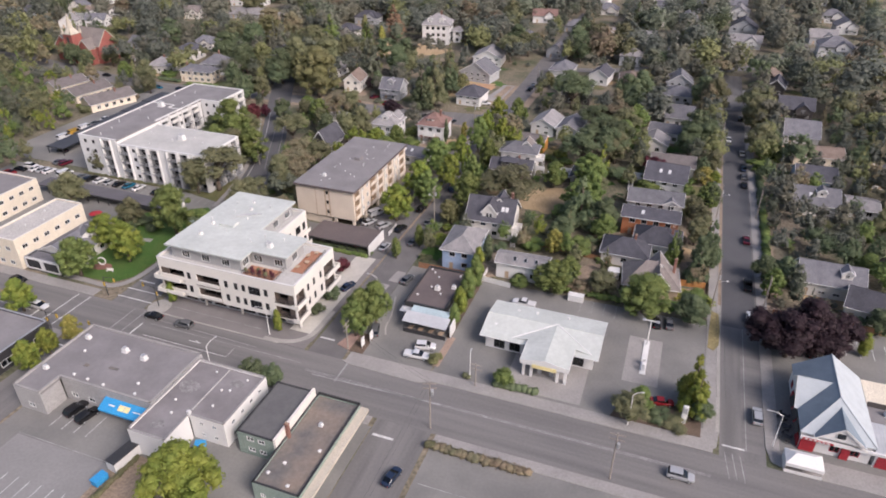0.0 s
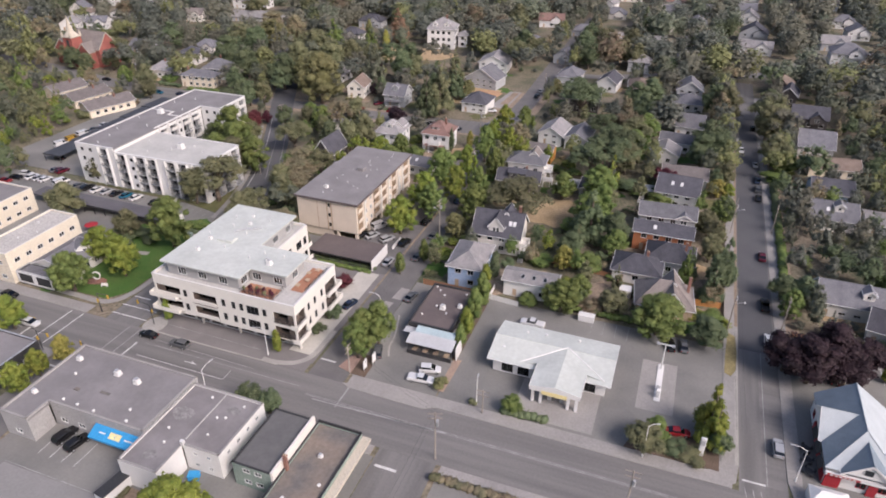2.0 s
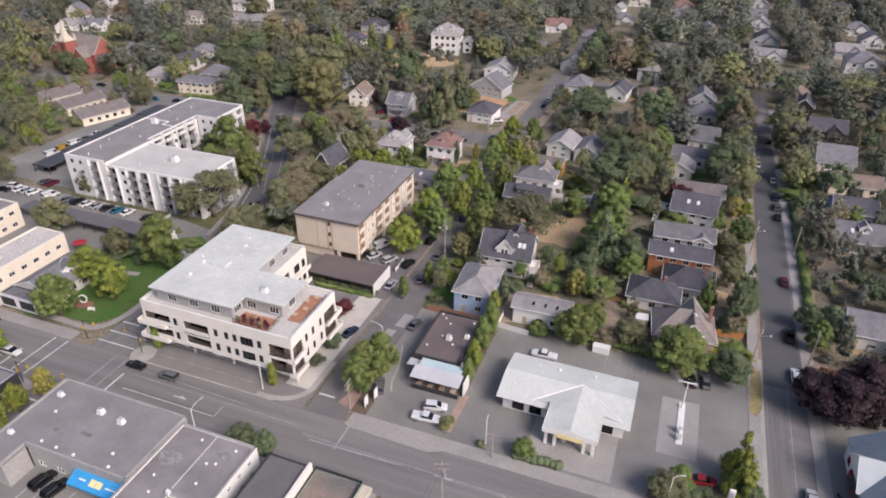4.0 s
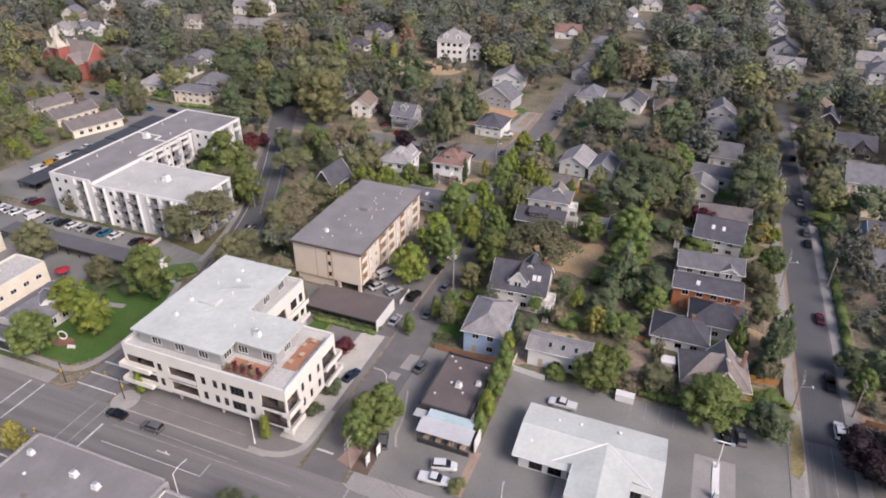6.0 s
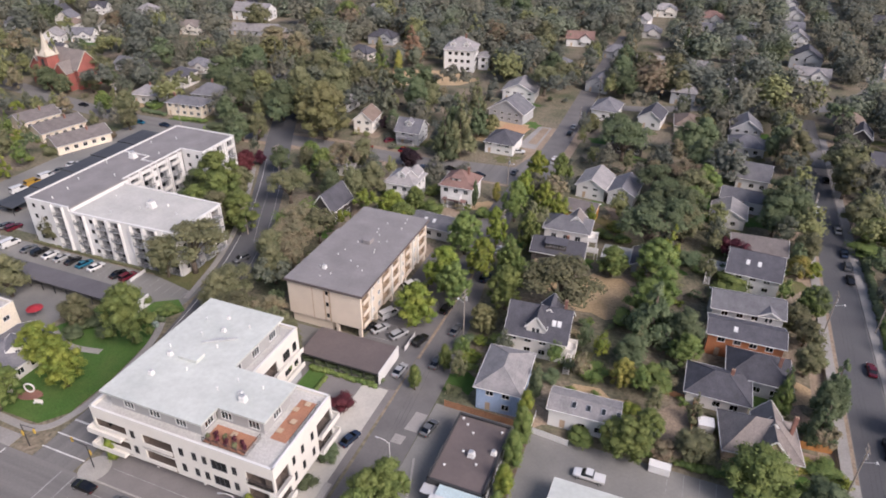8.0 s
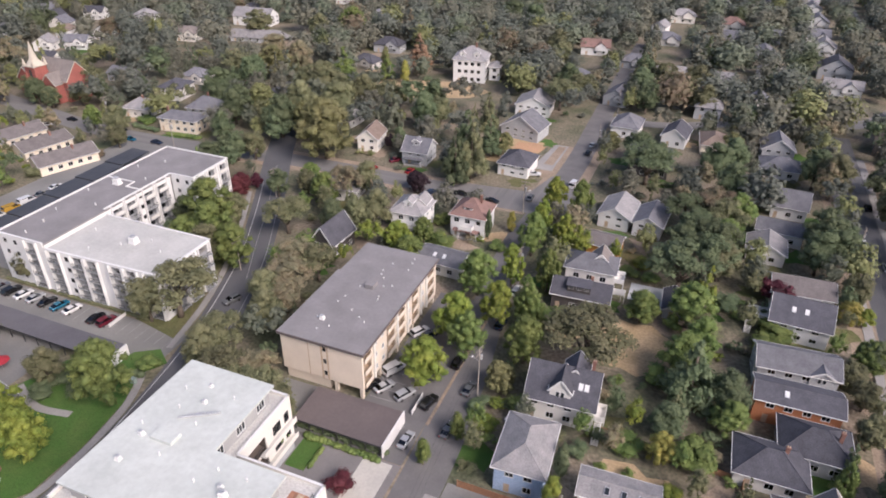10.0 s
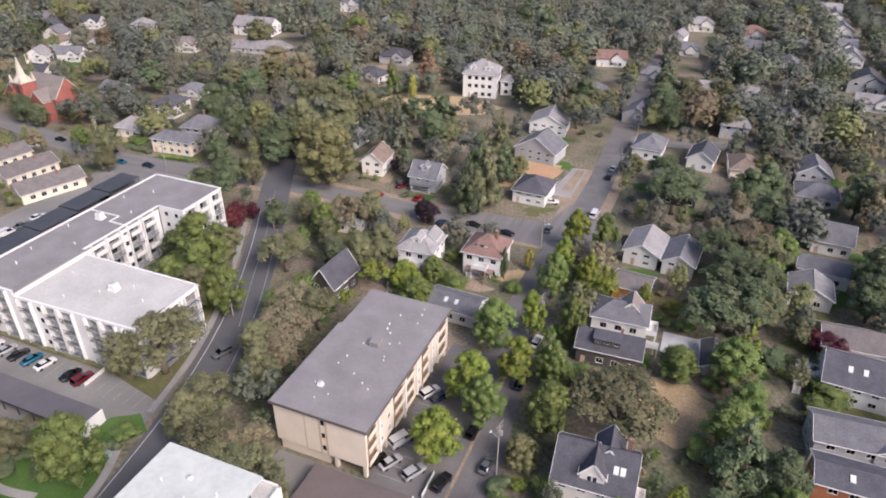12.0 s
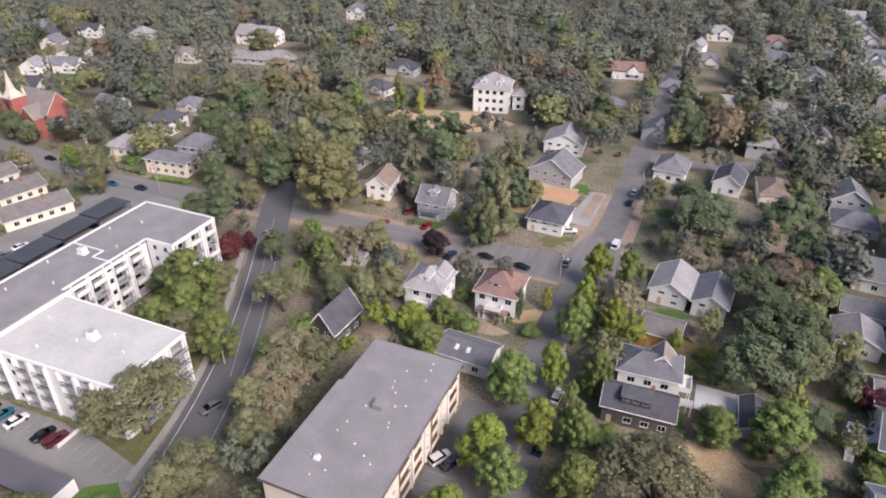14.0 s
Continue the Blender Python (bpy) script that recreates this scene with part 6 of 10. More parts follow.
yard, roof = flat_block("single-storey building with weathered tar roof", "commercial_building", [(-57.4, 64.8), (-48.6, 64.8), (-48.6, 87.0), (-57.4, 87.0)], 3.7, GREEN_WALL, ROOF_TAR, "weathered tar roof with rust stains", gaps_at=(0,), every=2.6, size=(0.9, 1.0), parapet=0.4, cap=DARK_METAL)
roof_unit(roof, -53.0, 80.0, 3.7, 0.7)
for x, y in ((-50.2, 74.5), (-54.5, 70.2), (-51.5, 66.2), (-56.0, 67.5)):
    pipe_vent(roof, x, y, 3.7, 0.2, 0.3)
bm = bmesh.new()
slab(bm, -48.58, 64.8, 2.6, -47.0, 87.2, 3.3)
part("canopy", bm, STONE_TRIM, yard, "pale timber eaves over the pavement")
bm = bmesh.new()
for k in range(14):
    slab(bm, -57.2 + 0.63 * k, 86.8, 4.1, -56.8 + 0.63 * k, 87.05, 4.5)
part("cresting", bm, DARK_METAL, yard, "black roof edge cresting")

shop, roof = flat_block("black-fronted corner shop with grey roof", "shop", [(-150, 68), (-124, 68), (-124, 86), (-150, 86)], 4.2, BLACK_WALL, ROOF_GREY, "grey flat roof", gaps_at=(1, 2), every=4.0, size=(2.8, 1.6))
shop, roof = flat_block("cream two-storey shop building with pale roof", "commercial_building", [(-163.0, 104.6), (-153.8, 104.6), (-153.8, 126.8), (-163.0, 126.8)], 8.2, BEIGE_PAINT, surface("beige_gravel_roof", (0.47, 0.45, 0.425), (0.4, 0.385, 0.36), 0.95, fine=3, coarse=0.15), "pale flat roof", gaps_at=(0, 1), storeys=2, every=3.4, cap=CREAM)
for x, y in ((-158, 112), (-160, 120), (-156, 116)):
    pipe_vent(roof, x, y, 8.2, 0.15, 0.3)
shop, roof = flat_block("cream two-storey building with flat roof", "commercial_building", [(-197, 121), (-182.0, 121), (-182.0, 136.8), (-197, 136.8)], 6.9, BEIGE_PAINT, ROOF_GREY, "grey flat roof", gaps_at=(0, 1), storeys=2, every=3.4, cap=CREAM)
shop, roof = flat_block("low shop with black and white front", "shop", [(-153, 105.5), (-141.5, 105.5), (-141.5, 109.5), (-153, 109.5)], 3.3, BLACK_WALL, SHINGLE_GREY, "grey roof", gaps_at=(0, 1), every=2.6, size=(2.0, 1.5), paint=WHITE)
house("grey-roofed low building with a white gabled dormer", -147.2, 117.5, 11.5, 15.5, 0, 3.3, "y", OFFWHITE, SHINGLE_GREY, 1, 24, None, (), 0)
for k in range(1):
    d = thing("entrance_gable", at(-143.6, 118.0, 0.1), "white gabled entrance dormer with grey roof", "gable")
    dormer(d, 0, 0, 3.6, 3.4, 3.6, 1.6, SHINGLE_GREY, WHITE, Matrix.Rotation(radians(60), 4, "Z"))

def ribbed_sheet(bm, x0, x1, y0, y1, step, turn, thick=0.07, rib=0.06):
    """One closed metal sheet with standing ribs that run from y0 to y1."""
    line = []
    for k in range(int((x1 - x0) / step)):
        x = x0 + k * step
        line += [(x, thick), (x, thick + rib), (x + 0.08, thick + rib), (x + 0.08, thick)]
    line += [(x1, thick), (x1, 0.0), (x0, 0.0)]
    ends = [[bm.verts.new(turn @ Vector((x, y, z))) for x, z in line] for y in (y0, y1)]
    for i in range(len(line)):
        j = (i + 1) % len(line)
        bm.faces.new((ends[0][i], ends[0][j], ends[1][j], ends[1][i]))
    bm.faces.new(ends[0][::-1]), bm.faces.new(ends[1])
    bmesh.ops.recalc_face_normals(bm, faces=bm.faces)


# ---------------------------------------------------------------- diner
shop, roof = flat_block("brown-roofed diner with pale metal awnings", "diner", [(-53.7, 120.2), (-43.8, 120.2), (-43.8, 136.4), (-53.7, 136.4)], 3.9, BLACK_WALL, ROOF_BROWN, "dark brown flat roof", gaps_at=(0, 1), every=3.0, size=(2.2, 1.4), cap=DARK_METAL)
roof_unit(roof, -48.4, 127.6, 3.9, 1.1)
roof_unit(roof, -44.9, 129.4, 3.9, 0.9)
for x, y in ((-52.6, 135.4), (-50, 128), (-47, 126), (-52, 124), (-45, 134.6), (-51.4, 134.2), (-49.8, 132.6)):
    pipe_vent(roof, x, y, 3.9, 0.15, 0.25)
awn = thing("metal_awning", at(-46.9, 116.4, 0.0), "ribbed pale metal awning over the diner terrace", "awning")
bm = bmesh.new()
ribbed_sheet(bm, -5.2, 5.2, -1.6, 1.7, 0.52, Matrix.Translation((0, 0, 3.3)) @ Matrix.Rotation(radians(13), 4, "X"))
part("ribbed_roof", bm, ROOF_METAL, awn)
for x in (-5, -1.7, 1.7, 5):
    bm = bmesh.new()
    rod(bm, (x, -1.4, 0), (x, -1.4, 2.9), 0.06)
    part("post", bm, DARK_METAL, awn)
railing(awn, -5, -1.5, 5, -1.5, 0.05, 1.0, BLACK_WALL, "terrace_wall")
bm = bmesh.new()
turn = Matrix.Translation((0, 2.7, 3.75)) @ Matrix.Rotation(radians(8), 4, "X")
slab(bm, -4.4, -1.1, 0, 4.6, 1.0, 0.08, turn)
for k in range(8):
    slab(bm, -4.4 + 1.12 * k, -1.1, 0.08, -4.34 + 1.12 * k, 1.0, 0.13, turn)
part("upper_awning", bm, surface("pale_blue_sheet", (0.42, 0.52, 0.55), (0.36, 0.46, 0.49), 0.5), awn, "pale blue upper awning")
bm = bmesh.new()
slab(bm, -7.2, 1.7, 3.0, -4.6, 3.7, 3.12)
part("side_canopy", bm, ROOF_METAL, awn, "grey flat side canopy")
bm = bmesh.new()
slab(bm, 5.7, -0.4, 0.05, 5.95, 3.0, 3.4)
part("end_panel", bm, WHITE, awn, "white end panel with sign bars")
for x in (-3.6, -1.2, 1.2, 3.6):
    bm = bmesh.new()
    slab(bm, x - 0.55, -0.9, 0.72, x + 0.55, 0.1, 0.78)
    rod(bm, (x, -0.4, 0.05), (x, -0.4, 0.72), 0.06)
    slab(bm, x - 0.5, 0.35, 0.4, x + 0.5, 0.75, 0.46)
    part("terrace_table", bm, TAN, awn)


# ---------------------------------------------------------------- service station
def station():
    ob = thing("service_station", at(0, 0, 0.05), "white-roofed single-storey service station with front canopy", "service station")
    ring = [(-33.0, 116.4), (-9.8, 116.4), (-9.8, 127.6), (-33.0, 127.6)]
    for i in range(4):
        p0, p1 = ring[i], ring[(i + 1) % 4]
        along = math.dist(p0, p1)
        gaps = spaced(along, 3.4, 2.4, 0.3, 2.5) if i in (0, 1) else spaced(along, 5, 1.2, 1.4, 2.3)
        t = 0.28 if i % 2 else 0
        dx, dy = (p1[0] - p0[0]) / along, (p1[1] - p0[1]) / along
        bm = bmesh.new()
        wall(bm, (p0[0] + dx * t, p0[1] + dy * t), (p1[0] - dx * t, p1[1] - dy * t), 0, 3.5, [(a - t, b - t, e, f) for a, b, e, f in gaps], 0.28)
        part("wall", bm, WHITE, ob)
        for g in gaps:
            window(ob, p0, p1, g, DARK_METAL)
    metal = ROOF_WHITE
    # low-pitched main roof with a cross gable running out over the pumps
    gable_roof(ob, 24.2, 12.6, 3.6, 11, metal, Matrix.Translation((-21.4, 122.0, 0)), 0.5, WHITE, WHITE)
    ridge, fall = 5.3, 0.168
    for side, name in ((-1, "canopy_roof_west"), (1, "canopy_roof_east")):
        ring = [(-18.7, 122.4), (-18.7, 109.5), (-18.7 + side * 5.0, 109.5), (-18.7 + side * 5.0, 116.3), (-18.7 + side * 8.5, 116.2)]
        bm = bmesh.new()
        low, top = ([bm.verts.new((x, y, ridge - fall * abs(x + 18.7) - k)) for x, y in ring] for k in (0.22, 0.0))
        bm.faces.new(top), bm.faces.new(low[::-1])
        for i in range(5):
            bm.faces.new((low[i], low[(i + 1) % 5], top[(i + 1) % 5], top[i]))
        slope = part("canopy_roof", bm, metal, ob)
        bm = bmesh.new()
        rod(bm, (-18.7, 122.4, ridge + 0.02), (-18.7 + side * 8.5, 116.2, ridge - fall * 8.5 + 0.02), 0.14, sides=6)
        part("valley_flashing", bm, WHITE, slope, "white seam between the roofs")
        bm = bmesh.new()
        slab(bm, -18.7 + side * 5.0 - 0.05, 109.4, 4.05, -18.7 + side * 5.0 + 0.05, 116.2, 4.55)
        part("fascia", bm, WHITE, slope)
    bm = bmesh.new()
    slab(bm, -23.6, 109.7, 3.3, -13.8, 116.3, 3.5)
    part("canopy_soffit", bm, WHITE, ob)
    bm = bmesh.new()
    front = [[bm.verts.new((x, y, z)) for x, z in ((-23.7, 3.5), (-13.7, 3.5), (-13.7, 4.4), (-18.7, 5.25), (-23.7, 4.4))] for y in (109.42, 109.6)]
    bm.faces.new(front[0]), bm.faces.new(front[1][::-1])
    for i in range(5):
        bm.faces.new((front[0][i], front[0][(i + 1) % 5], front[1][(i + 1) % 5], front[1][i]))
    part("canopy_gable", bm, WHITE, ob)
    bm = bmesh.new()
    slab(bm, -21.2, 109.36, 3.0, -16.2, 109.41, 3.9)
    part("sign_panel", bm, SIGN_CREAM, ob, "yellowish sign panel under the gable")
    for x in (-23.0, -21.4, -16.0, -14.4):
        bm = bmesh.new()
        slab(bm, x - 0.28, 110.0, 0, x + 0.28, 110.6, 3.3)
        part("column", bm, WHITE, ob)
    for x, y in ((-31.5, 119.0), (-28, 125.5), (-24, 126), (-17, 126.5), (-30.5, 121.6)):
        pipe_vent(ob, x, y, 3.9, 0.2, 0.6)
    for x in (-19.9, -17.4):
        bm = bmesh.new()
        slab(bm, x - 0.4, 111.4, 0, x + 0.4, 112.0, 1.7)
        slab(bm, x - 0.3, 111.38, 1.0, x + 0.3, 111.4, 1.4)
        part("fuel_dispenser", bm, METAL, ob, bevel=0.02)


station()


def light_mast():
    """A pump island with a tall white light pole."""
    ob = thing("light_pole", at(0.1, 125.6, 0.07), "white double-armed light pole on pump island", "light pole")
    bm = bmesh.new()
    slab(bm, -0.6, -7.0, 0, 0.6, 4.6, 0.16)
    part("island", bm, WHITE, ob, bevel=0.03)
    bm = bmesh.new()
    rod(bm, (0, 3.2, 0.16), (0, 3.2, 6.6), 0.16, 0.12)
    part("pole", bm, WHITE, ob)
    bm = bmesh.new()
    slab(bm, -1.6, 3.1, 6.5, 1.6, 3.3, 6.65)
    part("arm", bm, WHITE, ob)
    for x in (-1.5, 1.5):
        bm = bmesh.new()
        slab(bm, x - 0.3, 2.9, 6.4, x + 0.3, 3.5, 6.7)
        part("luminaire", bm, METAL, ob)
    for y in (-5.6, -3.8):
        bm = bmesh.new()
        slab(bm, -0.35, y - 0.45, 0.16, 0.35, y + 0.45, 1.9)
        part("fuel_dispenser", bm, WHITE, ob, bevel=0.03)


light_mast()


# ---------------------------------------------------------------- restaurant with blue-grey roofs
def sheet(bm, ring, thick=0.2):
    """A flat sloping roof panel of even thickness from its upper corners."""
    k = len(ring)
    top = [bm.verts.new(p) for p in ring]
    low = [bm.verts.new((x, y, z - thick)) for x, y, z in ring]
    bm.faces.new(top), bm.faces.new(low[::-1])
    for i in range(k):
        bm.faces.new((low[i], low[(i + 1) % k], top[(i + 1) % k], top[i]))


def restaurant():
    # two shingle colours; sunlit and shaded slopes are partly painted into the contrast
    pale = surface("sunlit_pale_blue_shingles", (0.43, 0.47, 0.49), (0.38, 0.415, 0.435), 0.85, fine=5, coarse=0.5, fine_mix=0.06, bump=0.05)
    blue = surface("shaded_slate_blue_shingles", (0.2, 0.245, 0.285), (0.165, 0.205, 0.24), 0.85, fine=5, coarse=0.5, fine_mix=0.08, bump=0.05)
    ob = thing("restaurant", at(34.2, 117.6, 0.05, 0), "white restaurant with steep blue-grey roofs and red trim", "restaurant")
    walls_box(ob, 11.4, 18.6, 4.2, WHITE, 1, 3.2, RED, front_door=RED)
    # ridge along the side street, hipped to the front, plain gable to the back
    e, r = 4.15, 8.5
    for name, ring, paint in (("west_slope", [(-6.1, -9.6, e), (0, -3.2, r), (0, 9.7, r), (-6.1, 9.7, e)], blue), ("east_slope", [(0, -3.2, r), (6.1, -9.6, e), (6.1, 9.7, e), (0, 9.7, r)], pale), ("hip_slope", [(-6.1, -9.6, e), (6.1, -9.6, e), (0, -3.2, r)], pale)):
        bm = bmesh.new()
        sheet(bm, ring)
        slope = part("roof_slope", bm, paint, ob, {"west_slope": "slate blue shingled slope, coloured darker away from the sun"}.get(name, "pale blue-grey shingled slope, coloured paler toward the sun"))
    bm = bmesh.new()
    for a, b in (((-6.1, -9.6, e), (0, -3.2, r)), ((6.1, -9.6, e), (0, -3.2, r)), ((0, -3.2, r), (0, 9.7, r))):
        rod(bm, a, b, 0.12, sides=6)
    part("ridge_cap", bm, pale, ob)
    bm = bmesh.new()
    tri = [[bm.verts.new((x, y, h)) for x, h in ((-5.6, 4.2), (5.6, 4.2), (0, r - 0.4))] for y in (9.0, 9.25)]
    bm.faces.new(tri[0]), bm.faces.new(tri[1][::-1])
    for i in range(3):
        bm.faces.new((tri[0][i], tri[0][(i + 1) % 3], tri[1][(i + 1) % 3], tri[1][i]))
    part("gable_end", bm, WHITE, ob)
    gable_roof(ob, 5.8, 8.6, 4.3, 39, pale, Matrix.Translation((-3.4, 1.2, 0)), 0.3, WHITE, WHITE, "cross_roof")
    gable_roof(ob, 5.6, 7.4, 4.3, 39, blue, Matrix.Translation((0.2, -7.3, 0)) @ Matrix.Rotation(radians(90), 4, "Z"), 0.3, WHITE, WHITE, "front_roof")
    bm = bmesh.new()
    slab(bm, -0.75, -10.2, 4.9, 0.85, -10.12, 6.3)
    attic = part("window", bm, WHITE, ob)
    bm = bmesh.new()
    slab(bm, -0.62, -10.24, 5.02, 0.72, -10.21, 6.18)
    part("pane", bm, GLASS_DARK, attic)
    for x0, y0, x1, y1, high, paint, label in ((6.2, 2.4, 12.0, 9.4, 3.9, BEIGE_PAINT, "tan flat roof with white edge"), (6.2, -3.0, 21.0, 2.2, 3.4, ROOF_GREY, "grey roof deck behind dark parapet")):
        bm = bmesh.new()
        slab(bm, x0, y0, -0.05, x1, y1, high)
        block = part("rear_wing", bm, WHITE, ob)
        bm = bmesh.new()
        slab(bm, x0 + 0.02, y0 - 0.1, high + 0.004, x1 + 0.1, y1 + 0.1, high + 0.18)
        part("flat_roof", bm, paint, block, label)
    bm = bmesh.new()
    slab(bm, 6.2, 2.21, 3.6, 21.0, 2.36, 4.7)
    part("parapet", bm, DARK_WALL, ob, "dark boarded parapet")
    for x, y in ((9.6, 0.6), (13.6, -1.0)):
        roof_unit(ob, x, y, 3.58, 1.2)
    bm = bmesh.new()
    slab(bm, -5.9, -10.15, 3.0, 20.8, -9.75, 3.6)
    part("sign_band", bm, WHITE, ob, "white fascia band")
    bm = bmesh.new()
    slab(bm, -5.6, -10.2, 3.05, -0.6, -10.16, 3.5)
    part("sign_panel", bm, RED, ob, "red sign panel with pale bars")
    bm = bmesh.new()
    for k in range(6):
        slab(bm, -5.2 + 0.7 * k, -10.23, 3.15, -4.75 + 0.7 * k, -10.205, 3.4)
    part("lettering_bar", bm, WHITE, ob)
    for x0, x1 in ((-5.6, -3.2), (1.0, 2.4), (6.6, 9.6), (13.0, 15.0)):
        bm = bmesh.new()
        slab(bm, x0, -9.72, 0, x1, -9.34, 2.9)
        part("red_panel", bm, RED, ob)
    bm = bmesh.new()
    slab(bm, -5.95, -9.2, 0.3, -5.72, 4.0, 2.0)
    part("red_base", bm, RED, ob, "red painted lower wall")
    for y in (-7.0, -3.4, 0.2):
        bm = bmesh.new()
        slab(bm, 0, -1.5, 0, 0.06, 1.5, 1.2, pose(-6.6, y, 2.1, 0, 28, 0))
        rod(bm, (-6.5, y - 1.4, 2.2), (-5.7, y - 1.4, 2.4), 0.03), rod(bm, (-6.5, y + 1.4, 2.2), (-5.7, y + 1.4, 2.4), 0.03)
        part("window_awning", bm, BLACK_WALL, ob, "black sloping window awning")
    ob2 = thing("side_annex", at(47.8, 111.2, 0.05), "low white annex with ribbed metal roof", "annex")
    walls_box(ob2, 14.6, 6.4, 3.2, WHITE, 1, 3.4, RED, front_door=RED)
    bm = bmesh.new()
    ribbed_sheet(bm, -7.6, 8.0, -3.8, 3.6, 0.58, Matrix.Translation((0, 0, 3.75)) @ Matrix.Rotation(radians(6), 4, "X"))
    part("ribbed_roof", bm, ROOF_METAL, ob2)
    for k, y in enumerate((109.6, 112.4, 115.2)):
        seat = thing("patio_table", at(26.6, y, 0.14), "dark round patio table with four chairs", "patio table", "patio tables")
        bm = bmesh.new()
        rod(bm, (0, 0, 0.7), (0, 0, 0.76), 0.65, sides=14)
        rod(bm, (0, 0, 0), (0, 0, 0.7), 0.06)
        part("tabletop", bm, DARK_METAL, seat)
        for j in range(4):
            bm = bmesh.new()
            slab(bm, -0.24, -0.24, 0.42, 0.24, 0.24, 0.48), slab(bm, -0.24, 0.18, 0.48, 0.24, 0.24, 0.9)
            for x in (-0.2, 0.2):
                for y2 in (-0.2, 0.2):
                    slab(bm, x - 0.02, y2 - 0.02, 0, x + 0.02, y2 + 0.02, 0.42)
            part("chair", bm, DARK_METAL, seat, "", pose(0, 0, 0, 0, 0, 90 * j + 20) @ pose(0, 0.95, 0))
    t = thing("marquee_tent", at(28.8, 103.2, 0.15), "white marquee tent on the pavement", "tent")
    bm = bmesh.new()
    b = [bm.verts.new(p) for p in ((-3, -1.8, 2.2), (3, -1.8, 2.2), (3, 1.8, 2.2), (-3, 1.8, 2.2))]
    e = [bm.verts.new(p) for p in ((-1.4, 0, 3.3), (1.4, 0, 3.3))]
    for f in ((b[0], b[1], e[1], e[0]), (b[1], b[2], e[1]), (b[2], b[3], e[0], e[1]), (b[3], b[0], e[0])):
        bm.faces.new(f)
    canopy = part("canopy", bm, WHITE, t)
    solid = canopy.modifiers.new("cloth", "SOLIDIFY")
    solid.thickness = 0.04
    for x in (-2.9, 0, 2.9):
        for y in (-1.7, 1.7):
            bm = bmesh.new()
            rod(bm, (x, y, 0), (x, y, 2.2), 0.04)
            part("pole", bm, METAL, t)
    bm = bmesh.new()
    slab(bm, -3, -1.83, 1.5, 3, -1.79, 2.2), slab(bm, -3.03, -1.8, 0.1, -2.99, 1.8, 2.2), slab(bm, -3, -1.83, 0, 3, -1.79, 0.7)
    part("side_wall", bm, WHITE, t)


restaurant()

# ---------------------------------------------------------------- houses
house("pale blue two-storey house with hipped grey roof", -48.9, 149.4, 8.4, 12.6, 3, 5.8, "hip", BLUE_WALL, SHINGLE_PALE, 2, 27)
house("low white building with grey roof and roof windows", -32.5, 146.8, 12.4, 5.6, 2, 4.5, "x", WHITE, SHINGLE_PALE, 1, 18, lights=4, pale=False)
ob = house("white house with steep charcoal roof and front gable", -46.4, 167.2, 12.8, 10.4, 3, 5.4, "x", OFFWHITE, SHINGLE_DARK, 2, 42, (4.9, 2.0))
cross_gable(ob, -0.2, -4.5, 4.0, 4.8, 7.6, 52, SHINGLE_DARK, OFFWHITE)
cross_gable(ob, 1.8, 5.0, 4.6, 5.5, 7.4, 50, SHINGLE_DARK, OFFWHITE, face=1)
for x in (3.3, 4.4):
    skylight(ob, x, -2.6, 8.02, math.atan(math.tan(radians(42))), Matrix.Identity(4))
balcony_box(ob, 6.42, -4.6, 8.6, -0.8, 2.6, OFFWHITE)
stairs(ob, 7.5, -4.65, 2.6, 1.1)
house("low house with blue-grey hipped roof", -9.0, 164.4, 11.5, 9.0, 0, 3.4, "hip", OFFWHITE, SHINGLE_DARK, 1, 30, (2, 0.5))
house("house with blue-grey gabled roof", -1.6, 171.8, 11.5, 9.0, 0, 4.0, "hip", GREY_WALL, SHINGLE_DARK, 1, 32, (3.5, -0.5))
ob = house("taupe-roofed house with steep pointed gables", -1.6, 152.6, 12.6, 9.6, 6, 3.2, "hip", TAN, SHINGLE_TAUPE, 1, 40, (5.2, 0.8))
cross_gable(ob, 1.4, -4.9, 4.6, 5.6, 4.2, 52, SHINGLE_TAUPE, TAN)
cross_gable(ob, 1.6, 4.9, 5.0, 5.6, 4.2, 52, SHINGLE_TAUPE, TAN, face=1)
ob = house("orange cedar house with grey roof and white windows", -4.4, 181.4, 15.0, 7.0, 1, 5.6, "x", ORANGE_WALL, SHINGLE_DARK, 2, 22, lights=1)
ob = house("grey house with dark shingled gable roof", -4.2, 192.6, 15.0, 8.0, 4, 5.6, "x", GREY_WALL, SHINGLE_GREY, 2, 28, lights=0)
cross_gable(ob, 4.4, -4.3, 4.4, 4.6, 5.6, 30, SHINGLE_GREY, GREY_WALL)
ob = house("white house with dark gabled roof and skylights", -2.2, 212.4, 12.2, 11.4, -3, 4.8, "x", WHITE, SHINGLE_DARK, 2, 32, lights=2)
balcony_box(ob, -10.8, -3.0, -6.12, 0.6, 2.5, WHITE)
stairs(ob, -10.1, -3.1, 2.5, 1.2)
house("cream house with dark grey roof behind plum tree", -1.2, 225.2, 13.5, 8.5, 4, 4.2, "x", CREAM, SHINGLE_WEATHERED, 1, 28)
house("pale grey bungalow with shingled roof", -8.6, 244.6, 9.4, 9.0, -2, 3.6, "y", OFFWHITE, SHINGLE_PALE, 1, 26)
house("white house with long grey roof", -5.0, 256.0, 12.0, 7.0, -4, 4.0, "x", WHITE, SHINGLE_GREY, 1, 30)
house("white house with grey roof under trees", -1.6, 275.5, 9.6, 11.0, -4, 4.0, "x", WHITE, SHINGLE_GREY, 1, 32)
